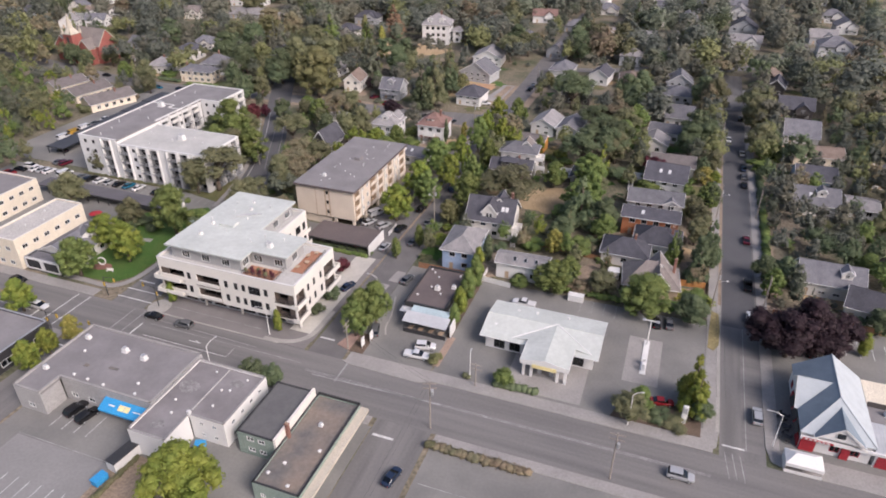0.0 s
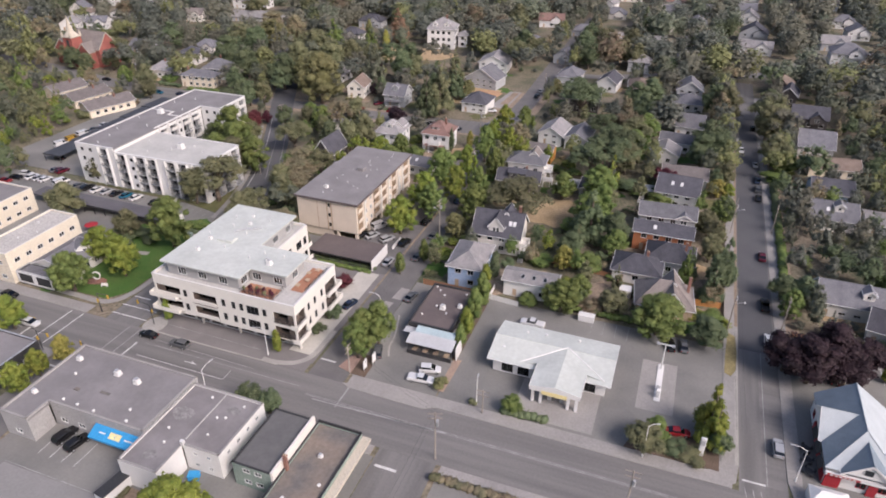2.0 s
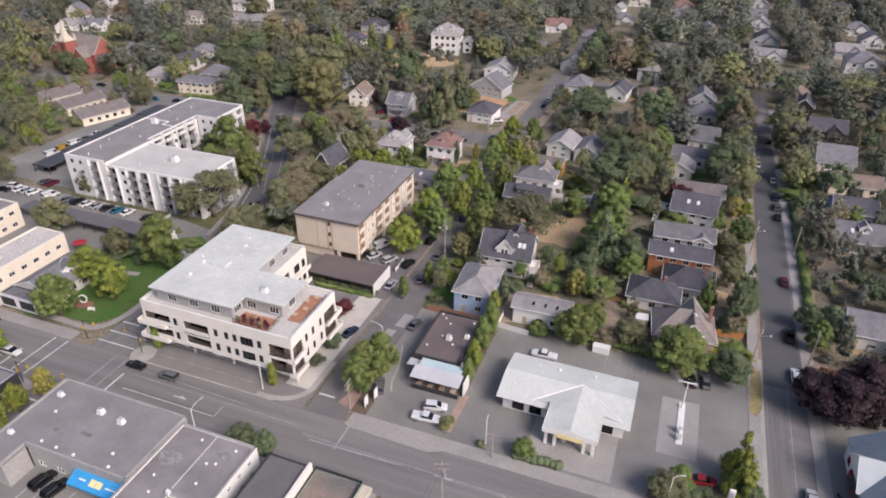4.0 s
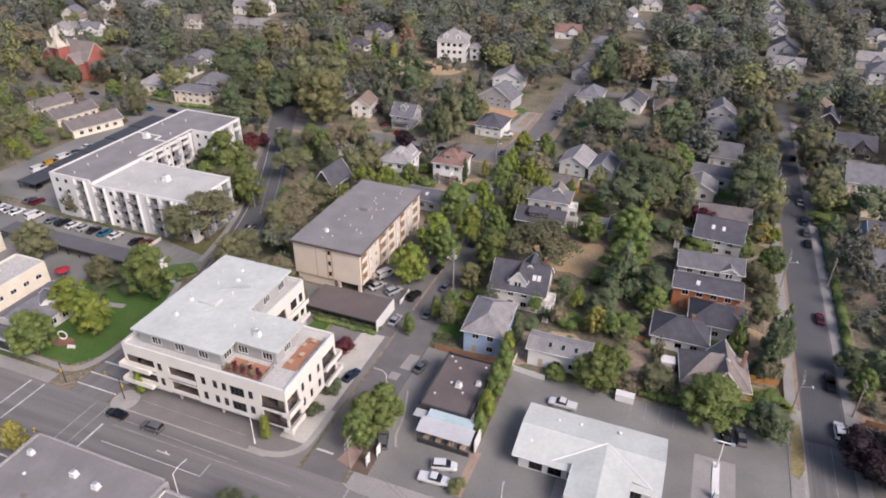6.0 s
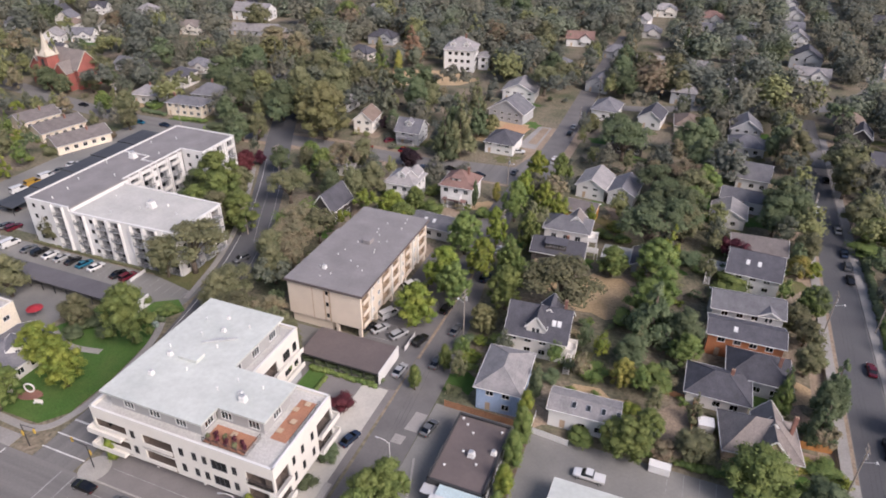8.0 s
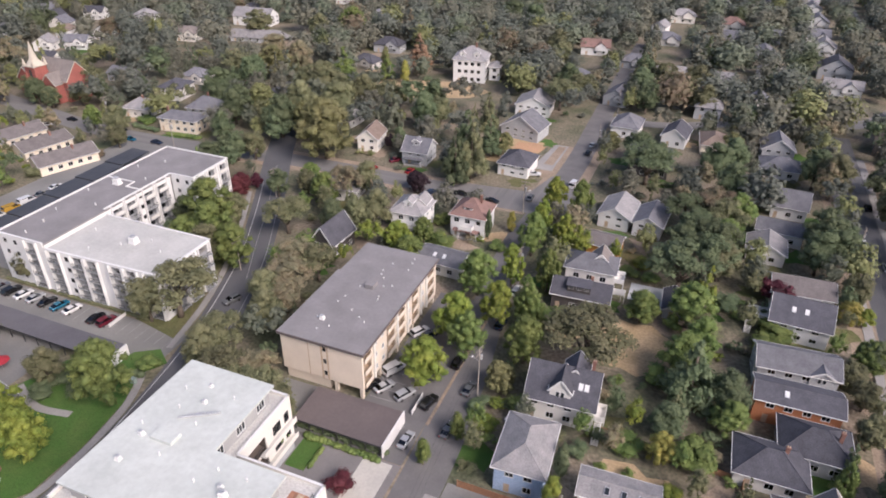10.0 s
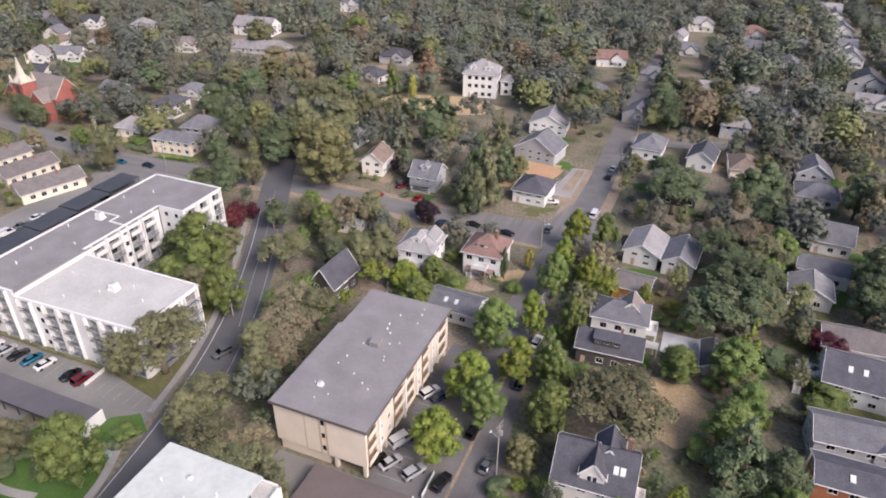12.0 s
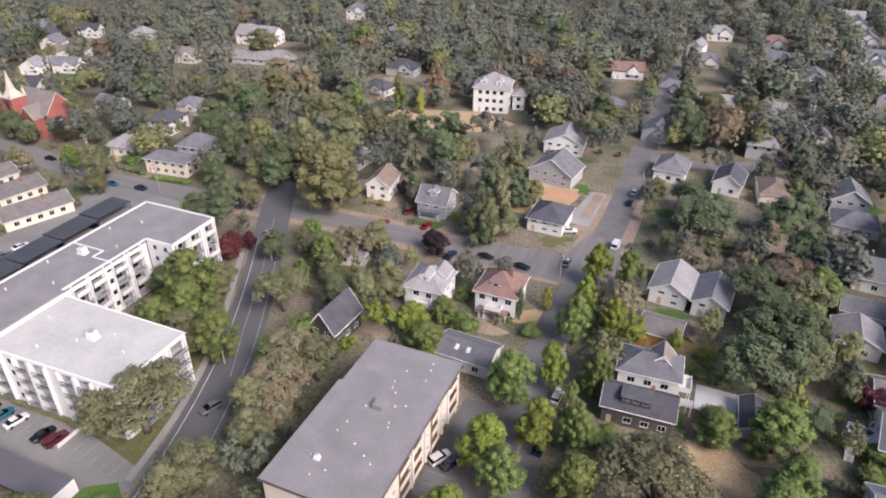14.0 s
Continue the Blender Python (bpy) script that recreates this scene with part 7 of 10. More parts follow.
house("blue-grey house with white-trimmed front gable", -4.2, 321.0, 10.5, 10.0, 3, 4.6, "y", GREY_WALL, SHINGLE_GREY, 2, 34)
house("grey bungalow with low hipped roof", -3.6, 305.5, 12.0, 10.0, 0, 3.4, "hip", OFFWHITE, SHINGLE_GREY, 1, 28)
house("white gabled cottage with pale grey roof", -49.0, 249.4, 8.8, 12.0, -5, 4.2, "y", WHITE, SHINGLE_PALE, 2, 29)
house("white gabled cottage with grey roof", -39.4, 247.8, 7.8, 12.0, -5, 4.2, "y", WHITE, SHINGLE_GREY, 2, 30)
house("orange cedar garden house with brown roof", -49.2, 229.0, 8.4, 7.4, -4, 4.2, "x", surface("golden_cedar_siding", (0.5, 0.235, 0.06), (0.42, 0.195, 0.055), 0.75), SHINGLE_WEATHERED, 1, 24)
ob = house("tall grey-roofed house with upper balcony", -49.7, 210.6, 11.6, 7.8, 3, 7.6, "hip", OFFWHITE, SHINGLE_GREY, 2, 30)
cross_gable(ob, 2.0, 3.6, 4.4, 4.6, 8.4, 46, SHINGLE_TAUPE, OFFWHITE, face=1)
balcony_box(ob, 5.82, -3.6, 8.2, 0.4, 5.2, WHITE)
balcony_box(ob, 5.82, -4.6, 9.0, -3.7, 2.6, WHITE)
ob = house("dark craftsman house with shed dormer", -50.2, 202.6, 13.2, 7.2, 3, 4.4, "x", DARK_WALL, SHINGLE_DARK, 1, 34, (2.0, 0.6), (), 0, WHITE)
shed_dormer(ob, -0.6, -2.9, 5.5, 5.4, 2.4, 1.3, SHINGLE_DARK, DARK_WALL)
house("small dark-roofed garden shed", -29.4, 209.2, 4.2, 8.6, 2, 2.6, "y", GREY_WALL, SHINGLE_DARK, 1, 28)
ob = house("white two-storey house with red-brown hipped roof", -86.8, 227.2, 9.8, 9.8, 1, 6.6, "hip", WHITE, SHINGLE_RED, 2, 34, (2.2, 0.6), porch=True)
shed_dormer(ob, -0.4, -3.4, 7.4, 2.6, 1.8, 1.2, SHINGLE_RED, WHITE)
balcony_box(ob, -2.0, -7.1, 2.0, -4.92, 3.3, WHITE)
ob = house("white two-storey house with pale grey hipped roof", -103.4, 222.4, 9.2, 10.2, 2, 6.6, "hip", WHITE, SHINGLE_PALE, 2, 34, None, ((0, -3.4),), porch=True)
cross_gable(ob, 2.0, 4.4, 4.0, 4.6, 7.6, 40, SHINGLE_PALE, WHITE, face=1)
balcony_box(ob, -2.4, -7.4, 2.4, -5.12, 3.3, WHITE)
house("white house with charcoal hipped roof", -86.6, 272.4, 10.4, 11.6, -2, 4.2, "hip", WHITE, SHINGLE_DARK, 2, 30)
house("large grey house with white-edged gables", -93.4, 305.0, 15.0, 11.0, -8, 4.4, "y", GREY_WALL, SHINGLE_GREY, 2, 32)
house("white house with broad gable", -97.0, 333.0, 14.0, 13.0, 4, 4.4, "y", WHITE, SHINGLE_PALE, 2, 26)
house("white house with grey roof beside street", -57.6, 324.0, 10.0, 13.0, -3, 4.2, "hip", WHITE, SHINGLE_GREY, 1, 32)
house("white-ended cottage with dark roof", -39.0, 321.0, 8.6, 12.0, -6, 4.2, "y", WHITE, SHINGLE_DARK, 1, 34)
house("beige bungalow with pale roof", -25.6, 319.0, 9.0, 13.0, 5, 4.0, "hip", YELLOWISH, SHINGLE_BROWN, 1, 28)
house("dark timbered house hidden by trees", -45.2, 289.6, 13.0, 11.0, 2, 5.4, "x", DARK_WALL, SHINGLE_DARK, 2, 32, None, (), 0, WHITE)
house("low grey-roofed house behind beige apartments", -86.6, 204.8, 12.0, 7.6, -3, 3.6, "x", OFFWHITE, SHINGLE_GREY, 1, 24, lights=2)
house("black half-timbered house with steep roof", -117.6, 201.6, 6.4, 10.5, -4, 5.0, "y", DARK_WALL, SHINGLE_DARK, 2, 54, None, (), 0, WHITE)
house("pale house with low grey roof under trees", -131.6, 232.0, 11.0, 8.0, 8, 3.8, "hip", OFFWHITE, SHINGLE_PALE, 1, 26)
house("white gabled house with dark roof", -141.8, 271.4, 7.4, 10.5, 8, 5.0, "y", CREAM, SHINGLE_BROWN, 2, 40)
house("blue-grey house with white dormer", -121.0, 267.0, 9.0, 9.6, 2, 4.8, "x", GREY_WALL, SHINGLE_GREY, 2, 36, None, ((0, -3.0),), 0, porch=True)
house("beige row house with grey-brown roof", -246.0, 220.0, 9.0, 17.0, -12, 3.4, "y", YELLOWISH, SHINGLE_WEATHERED, 1, 28, (1.0, 3))
house("beige row house with grey-brown roof and chimney", -229.5, 214.5, 9.0, 19.0, -20, 3.4, "y", YELLOWISH, SHINGLE_WEATHERED, 1, 28, (1.0, 3))
house("beige row house with weathered roof", -262.0, 224.0, 9.0, 15.0, -12, 3.4, "y", YELLOWISH, SHINGLE_WEATHERED, 1, 28, (1.0, 2))
house("bungalow with weathered hipped roof", -242.4, 264.6, 11.0, 10.0, 8, 3.8, "hip", OFFWHITE, SHINGLE_PALE, 1, 30, (1, 0))
house("cream two-storey house with bay windows", -215.6, 257.4, 16.0, 7.6, 5, 5.2, "hip", YELLOWISH, SHINGLE_GREY, 2, 28, (-6, 0))
house("grey-roofed house with small dormer", -216.0, 272.0, 12.0, 10.0, 8, 5.2, "hip", GREY_WALL, SHINGLE_GREY, 2, 34, (0, 2))
house("grey-roofed house across the street", 41.5, 272.4, 11.5, 14.0, 0, 3.8, "x", OFFWHITE, SHINGLE_GREY, 1, 30)
house("house with weathered brown roof", 45.2, 252.6, 15.5, 9.0, 6, 3.4, "x", YELLOWISH, SHINGLE_BROWN, 1, 26)
house("blue house with dark grey roof", 42.2, 231.0, 11.5, 10.0, 3, 3.8, "x", BLUE_WALL, SHINGLE_DARK, 1, 30)
house("grey-roofed house with small dormer windows", 40.6, 213.0, 12.0, 10.5, 2, 3.8, "x", OFFWHITE, SHINGLE_GREY, 1, 32, None, ((1, -3),), 2)
house("low white garage with flat grey roof", 54.0, 215.2, 8.0, 9.0, -3, 2.8, "x", WHITE, SHINGLE_PALE, 1, 12)
house("cream house with blue-grey roof and white dormer", 39.4, 166.6, 14.0, 9.0, 0, 4.0, "x", CREAM, SHINGLE_GREY, 2, 36, None, ((3.0, -3.0),))
house("house with dark grey roof behind purple tree", 47.5, 158.0, 10.0, 9.0, -12, 3.6, "x", CREAM, SHINGLE_DARK, 1, 32)
house("small dark house with white trimmed gable", 36.6, 331.0, 7.4, 10.0, -8, 4.0, "y", DARK_WALL, SHINGLE_DARK, 1, 40)
house("grey bungalow in a garden", 62.0, 182.0, 11.0, 9.0, 0, 3.6, "hip", OFFWHITE, SHINGLE_GREY, 1, 30)
house("white bungalow with dark roof", 66.0, 240.0, 11.0, 10.0, 0, 3.6, "x", WHITE, SHINGLE_DARK, 1, 30)

# the big white house far back
big = thing("house", at(-137.4, 366.0, 0, 10), "tall white mansion with hipped roof and chimneys", "house")
walls_box(big, 15.0, 14.0, 10.6, WHITE, 3, 3.0, DARK_METAL, front_door=TAN)
hip_roof(big, 15.0, 14.0, 10.6, 34, SHINGLE_PALE, Matrix.Identity(4))
chimney(big, 2.0, 0.5, 10, 16.6)
dormer(big, -3.5, -5.5, 11.4, 2.6, 3, 1.7, SHINGLE_PALE, WHITE, Matrix.Identity(4))
dormer(big, 3.0, -5.5, 11.4, 2.6, 3, 1.7, SHINGLE_PALE, WHITE, Matrix.Identity(4))
wing = thing("house", at(-127.0, 371.0, 0, 10), "lower white side wing of the mansion", "house")
walls_box(wing, 5.0, 8.0, 6.4, WHITE, 2, 3.0, DARK_METAL)
hip_roof(wing, 8.0, 5.0, 6.4, 28, SHINGLE_PALE, Matrix.Rotation(radians(90), 4, "Z"))


# far houses along the streets, in a few kinds
FAR_WALLS, FAR_ROOFS = (WHITE, OFFWHITE, WHITE, CREAM, GREY_WALL), (SHINGLE_GREY, SHINGLE_DARK, SHINGLE_PALE, SHINGLE_BROWN, SHINGLE_GREY)
rng = random.Random(21)
FAR = []
LEAN[0] = True
# those that stand out: roof and walls, place, size, turn, eaves, shape
for kind, u, v, w, d, turn, eave, shape, walls, shingle in (
    ("large white house with pale stepped roofs", -297, 418, 24, 13, 6, 5.6, "x", WHITE, SHINGLE_PALE), ("grey-roofed villa", -195, 396, 15, 10, 4, 4.2, "hip", GREY_WALL, SHINGLE_DARK),
    ("low dark-roofed house", -192, 364, 13, 9, -10, 3.4, "hip", OFFWHITE, SHINGLE_DARK), ("white gabled house", -350, 353, 13, 9, 30, 5.0, "y", WHITE, SHINGLE_GREY),
    ("white gabled cottage", -361, 322, 10, 9, 25, 4.2, "y", WHITE, SHINGLE_PALE), ("white gabled cottage with grey roof", -348, 331, 12, 9, 20, 4.2, "x", WHITE, SHINGLE_GREY),
    ("tall white house", -352, 386, 11, 11, 0, 7.0, "hip", WHITE, SHINGLE_PALE), ("beige house with brown roof", -307, 370, 12, 9, 10, 4.6, "x", CREAM, SHINGLE_TAUPE),
    ("low house with blue-grey roof", -251, 309, 12, 9, 5, 3.6, "hip", OFFWHITE, SHINGLE_GREY), ("dark-roofed house with white gable", -396, 389, 12, 9, 20, 4.6, "x", WHITE, SHINGLE_DARK),
    ("pale grey house", -391, 359, 11, 9, 15, 4.2, "y", OFFWHITE, SHINGLE_GREY), ("white house with brown-red roof", -92, 438, 15, 10, 12, 4.4, "x", WHITE, SHINGLE_RED),
    ("low house with blue-grey hipped roof", -90, 381, 14, 10, -4, 3.6, "hip", OFFWHITE, SHINGLE_GREY), ("grey flat-gabled house", -66.5, 360, 10, 14, -8, 4.0, "y", GREY_WALL, SHINGLE_GREY),
    ("pale-roofed bungalow", -49, 404, 14, 10, 6, 3.6, "x", OFFWHITE, SHINGLE_PALE), ("blue-grey low house", -69, 420, 12, 9, 0, 3.6, "hip", GREY_WALL, SHINGLE_GREY),
    ("narrow white gabled house", -64, 496, 8, 11, -10, 6.0, "y", WHITE, SHINGLE_PALE), ("cream house with pale roof", -55, 540, 15, 10, 8, 5.0, "hip", CREAM, SHINGLE_PALE),
    ("house with red-brown hipped roof", -25, 530, 15, 11, 0, 4.2, "hip", OFFWHITE, SHINGLE_RED), ("grey house with white gable", 24, 599, 12, 11, 0, 5.0, "y", WHITE, SHINGLE_GREY),
    ("white house with grey roof", 24.5, 556, 13, 12, 0, 5.0, "y", WHITE, SHINGLE_GREY), ("white house with dark roof", 21.5, 515, 13, 11, 4, 4.6, "x", WHITE, SHINGLE_GREY),
    ("white house with pale grey gables", 23.4, 490, 12, 11, -4, 4.6, "y", WHITE, SHINGLE_PALE), ("blue-grey house with white-trimmed gable", 24.8, 442, 15, 12, -3, 5.4, "y", GREY_WALL, SHINGLE_DARK),
    ("white house with low pale roofs", 25.6, 414, 16, 9, -2, 3.8, "x", WHITE, SHINGLE_PALE), ("large white house with grey hipped roofs", 68.6, 408, 16, 13, 0, 6.4, "hip", WHITE, SHINGLE_GREY),
    ("grey house with pale roof", 66, 438, 14, 11, 4, 4.2, "x", GREY_WALL, SHINGLE_PALE), ("brown-roofed house with white-edged gable", 34, 341, 9, 10, -10, 5.0, "y", DARK_WALL, SHINGLE_BROWN),
    ("dark blue house with charcoal roof", 42, 302, 13, 11, 0, 4.2, "x", DARK_WALL, SHINGLE_DARK), ("white house with grey roof", 78, 500, 13, 10, 0, 4.6, "hip", WHITE, SHINGLE_GREY),
    ("white house with low grey roofs", 23.5, 626, 13, 11, 0, 4.6, "x", WHITE, SHINGLE_PALE), ("tall white house among firs", -279, 500, 13, 11, 10, 6.4, "hip", WHITE, SHINGLE_GREY),
    ("long low building with pale grey roof", -272, 384, 28, 10, 12, 2.7, "x", GREY_WALL, SHINGLE_PALE), ("grey-roofed low house", -58, 476, 14, 10, 4, 3.6, "hip", OFFWHITE, SHINGLE_GREY),
    ("white house with grey gabled roof", 82, 470, 12, 10, 6, 4.6, "y", WHITE, SHINGLE_GREY), ("white house beside the far street", 76, 560, 12, 10, 0, 4.6, "x", WHITE, SHINGLE_DARK),
):
    if not any(math.dist((u, v), (a, b)) < c + 5 for a, b, c in HOUSES):
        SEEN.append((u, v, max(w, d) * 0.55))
        ob = house(kind + " among trees", u, v, w, d, turn, eave, shape, walls, shingle, 2 if eave > 4.5 else 1, 32, glazed=(0,) if v > 440 else (0, 1) if u < 0 else (0, 3), each=4.4)
        if w < 25:
            cross_gable(ob, w * 0.18, -d / 2 - 1.0, w * 0.38, d * 0.5 + 1.0, eave + 0.4, 36, shingle, walls, glazed=v < 420)
for u in range(-330, -120, 42):
    FAR.append((u + rng.uniform(-6, 6), 292 + rng.uniform(-6, 16)))
    FAR.append((u - 30 + rng.uniform(-6, 6), 450 + rng.uniform(-10, 10)))
    FAR.append((u - 40 + rng.uniform(-6, 6), 510 + rng.uniform(-15, 15)))
for v in range(180, 400, 48):
    for u in (82, 124):
        FAR.append((u + rng.uniform(-6, 6), v + rng.uniform(-6, 6)))
for v in range(335, 440, 52):
    for u in range(-430, -310, 50):
        FAR.append((u + rng.uniform(-12, 12), v + rng.uniform(-12, 12)))
for v in range(180, 420, 48):
    FAR.append((-352 + rng.uniform(-10, 10) - 0.3 * (v - 180), v + rng.uniform(-8, 8)))
for v in range(360, 640, 44):
    FAR.append((-28 + rng.uniform(-4, 4), v + rng.uniform(-5, 5)))
    FAR.append((-6 + rng.uniform(-4, 4), v + 14 + rng.uniform(-5, 5)))
for i, (u, v) in enumerate(FAR):
    if math.dist((u, v), (-137, 366)) < 22 or any(math.dist((u, v), (a, b)) < c + 11 for a, b, c in HOUSES) or math.dist((u, v), (-280, 268)) < 26:
        continue
    k = rng.randrange(5)
    w, d = rng.uniform(8.5, 12.5), rng.uniform(8.5, 12)
    tall = rng.random() < 0.4
    house(("two-storey " if tall else "") + ("white", "off-white", "white", "cream", "grey")[k] + " suburban house among trees", u, v, w, d, rng.uniform(-6, 6), 5.4 if tall else 3.6, rng.choice(("x", "y", "hip")), FAR_WALLS[k], FAR_ROOFS[rng.randrange(5)], 2 if tall else 1, rng.uniform(26, 36), glazed=(0, 1) if v < 340 else (0,), each=4.6)
LEAN[0] = False


# ---------------------------------------------------------------- church
def church():
    ob = thing("church", at(-288.5, 269.4, 0, -3), "red brick church with pale pointed spire", "church")
    walls_box(ob, 18, 11.5, 9.0, BRICK_RED, 1, 4.2, STONE_TRIM, size=(1.4, 5.0), glazed=(0, 1))
    gable_roof(ob, 18, 11.5, 9.0, 50, SHINGLE_TAUPE, Matrix.Identity(4), 0.4, STONE_TRIM, BRICK_RED)
    bm = bmesh.new()
    wall(bm, (-0.6, -9.6), (6.6, -9.6), 0, 8.0, [(2.6, 4.6, 2.6, 6.8)])
    part("transept_wall", bm, BRICK_RED, ob)
    window(ob, (-0.6, -9.6), (6.6, -9.6), (2.6, 4.6, 2.6, 6.8), STONE_TRIM)
    for x in (-0.6, 6.35):
        bm = bmesh.new()
        slab(bm, x, -9.34, 0, x + 0.25, -5.7, 8.0)
        part("transept_wall", bm, BRICK_RED, ob)
    gable_roof(ob, 8.4, 7.2, 8.0, 48, SHINGLE_TAUPE, Matrix.Translation((3.0, -5.6, 0)) @ Matrix.Rotation(radians(90), 4, "Z"), 0.35, STONE_TRIM, BRICK_RED, "transept_roof")
    bm = bmesh.new()
    slab(bm, -9.2, -9.8, -0.3, -3.4, -4.0, 14.0)
    for x, y in ((-9.2, -9.8), (-3.4, -9.8), (-9.2, -4.0), (-3.4, -4.0)):
        slab(bm, x - 0.45, y - 0.45, -0.3, x + 0.45, y + 0.45, 11.5)
    tower = part("tower", bm, BRICK_RED, ob, "square brick tower")
    bm = bmesh.new()
    slab(bm, -9.7, -10.3, 14.0, -2.9, -3.5, 14.5)
    part("cornice", bm, STONE_TRIM, tower)
    bm = bmesh.new()
    rod(bm, (-6.3, -6.9, 14.5), (-6.3, -6.9, 16.8), 3.5, 1.6, 8)
    rod(bm, (-6.3, -6.9, 16.8), (-6.3, -6.9, 24.0), 1.6, 0.07, 8)
    part("spire", bm, STONE_TRIM, tower, "pale octagonal spire")
    for x in (-9.1, -3.5):
        for y in (-9.7, -4.1):
            bm = bmesh.new()
            slab(bm, x - 0.4, y - 0.4, 14.5, x + 0.4, y + 0.4, 15.6)
            rod(bm, (x, y, 15.6), (x, y, 17.4), 0.5, 0.04, 6)
            part("pinnacle", bm, STONE_TRIM, tower)
    bm = bmesh.new()
    wall(bm, (-19.0, -7.4), (-9.4, -7.4), 0, 7.4, [(3.4, 5.8, 2.2, 6.2)])
    slab(bm, -19.0, -7.14, 0, -18.75, 5.0, 7.4)
    part("aisle_wall", bm, BRICK_RED, ob)
    window(ob, (-19.0, -7.4), (-9.4, -7.4), (3.4, 5.8, 2.2, 6.2), STONE_TRIM)
    gable_roof(ob, 13.0, 9.6, 7.4, 46, SHINGLE_TAUPE, Matrix.Translation((-14.2, -1.2, 0)) @ Matrix.Rotation(radians(90), 4, "Z"), 0.35, STONE_TRIM, BRICK_RED, "aisle_roof")
    bm = bmesh.new()
    slab(bm, -7.1, -9.85, 9.4, -5.5, -9.81, 12.8)
    part("louvre", bm, DARK_METAL, tower)


church()


# ---------------------------------------------------------------- poles, wires and fences
def utility_pole(u, v, high=11.5, turn=0.0, lamp=None, cans=1):
    ob = thing("utility_pole", at(u, v, 0, turn), "weathered wooden utility pole with crossarms", "utility pole", "utility poles")
    bm = bmesh.new()
    rod(bm, (0, 0, -0.4), (0, 0, high), 0.17, 0.11)
    part("pole", bm, POLE_WOOD, ob)
    for z in (high - 0.4, high - 1.5):
        bm = bmesh.new()
        slab(bm, -1.25, -0.06, z - 0.07, 1.25, 0.06, z + 0.07)
        for x in (-1.1, -0.5, 0.5, 1.1):
            rod(bm, (x, 0, z + 0.05), (x, 0, z + 0.25), 0.05, sides=5)
        part("crossarm", bm, POLE_WOOD, ob)
    for k in range(cans):
        bm = bmesh.new()
        rod(bm, (0.4, -0.25 + 0.5 * k, high - 3.0), (0.4, -0.25 + 0.5 * k, high - 2.0), 0.26, sides=12)
        part("transformer", bm, METAL, ob)
    if lamp:
        bm = bmesh.new()
        rod(bm, (0, 0, high - 3.5), (lamp[0], lamp[1], high - 2.9), 0.05)
        arm = part("lamp_arm", bm, METAL, ob)
        bm = bmesh.new()
        slab(bm, lamp[0] - 0.3, lamp[1] - 0.15, high - 3.0, lamp[0] + 0.3, lamp[1] + 0.15, high - 2.82)
        part("luminaire", bm, WHITE, arm, bevel=0.03)


def street_lamp(u, v, high, reach, turn):
    ob = thing("street_lamp", at(u, v, 0.1, turn), "tall pale street lamp with curved arm", "street lamp", "street lamps")
    bm = bmesh.new()
    rod(bm, (0, 0, -0.2), (0, 0, 1.0), 0.16, 0.14)
    rod(bm, (0, 0, 1.0), (0, 0, high), 0.1, 0.07)
    part("pole", bm, WHITE, ob)
    bm = bmesh.new()
    rod(bm, (0, 0, high - 0.1), (reach * 0.5, 0, high + 0.5), 0.06)
    rod(bm, (reach * 0.5, 0, high + 0.5), (reach, 0, high + 0.55), 0.05)
    part("arm", bm, WHITE, ob)
    bm = bmesh.new()
    slab(bm, reach - 0.1, -0.14, high + 0.46, reach + 0.55, 0.14, high + 0.62)
    part("luminaire", bm, METAL, ob, bevel=0.03)


for u, v, high, turn, lamp, cans in ((-35.6, 89.6, 11.5, 20, None, 2), (-2.4, 89.4, 11.0, 0, None, 1), (-31.2, 103.4, 6.0, 0, None, 0), (-60.6, 104.9, 7.2, 90, None, 0), (-62.6, 163.0, 12.6, 80, (0, 1.6), 1), (-66.2, 204.0, 11.5, 80, None, 1),
                                     (13.0, 147.2, 11.6, 90, (0, -2.0), 1), (13.6, 196.0, 11.0, 90, (0, -2), 1), (24.6, 152.0, 9.0, 90, None, 0), (24.6, 200.0, 9.0, 90, None, 0), (24.4, 250.0, 9.0, 90, None, 0), (13.8, 250.0, 11.0, 90, None, 1),
                                     (-76.0, 242.0, 11.0, 0, (1.6, 0), 1), (-63.0, 250.5, 9.5, 30, None, 0), (-206.0, 240.6, 11.0, 70, None, 1), (-246, 250, 11, 70, None, 1), (-134.5, 183.0, 10.0, 70, None, 0), (-150.0, 222.0, 10.0, 70, (1.5, 0), 0), (-64.5, 300, 10, 90, None, 1), (-64.5, 345, 10, 90, None, 0)):
    utility_pole(u, v, high, turn, lamp, cans)
for u, v, high, reach, turn in ((-82.6, 87.4, 8.0, 2.4, 80), (-79.4, 103.4, 7.0, 1.8, 200), (-60.8, 121.0, 8.6, 2.0, 180), (-1.0, 103.2, 7.6, 1.4, 20), (24.4, 107.0, 7.5, 2.2, 180), (-33.0, 105.4, 6.4, 0.4, 90)):
    street_lamp(u, v, high, reach, turn)


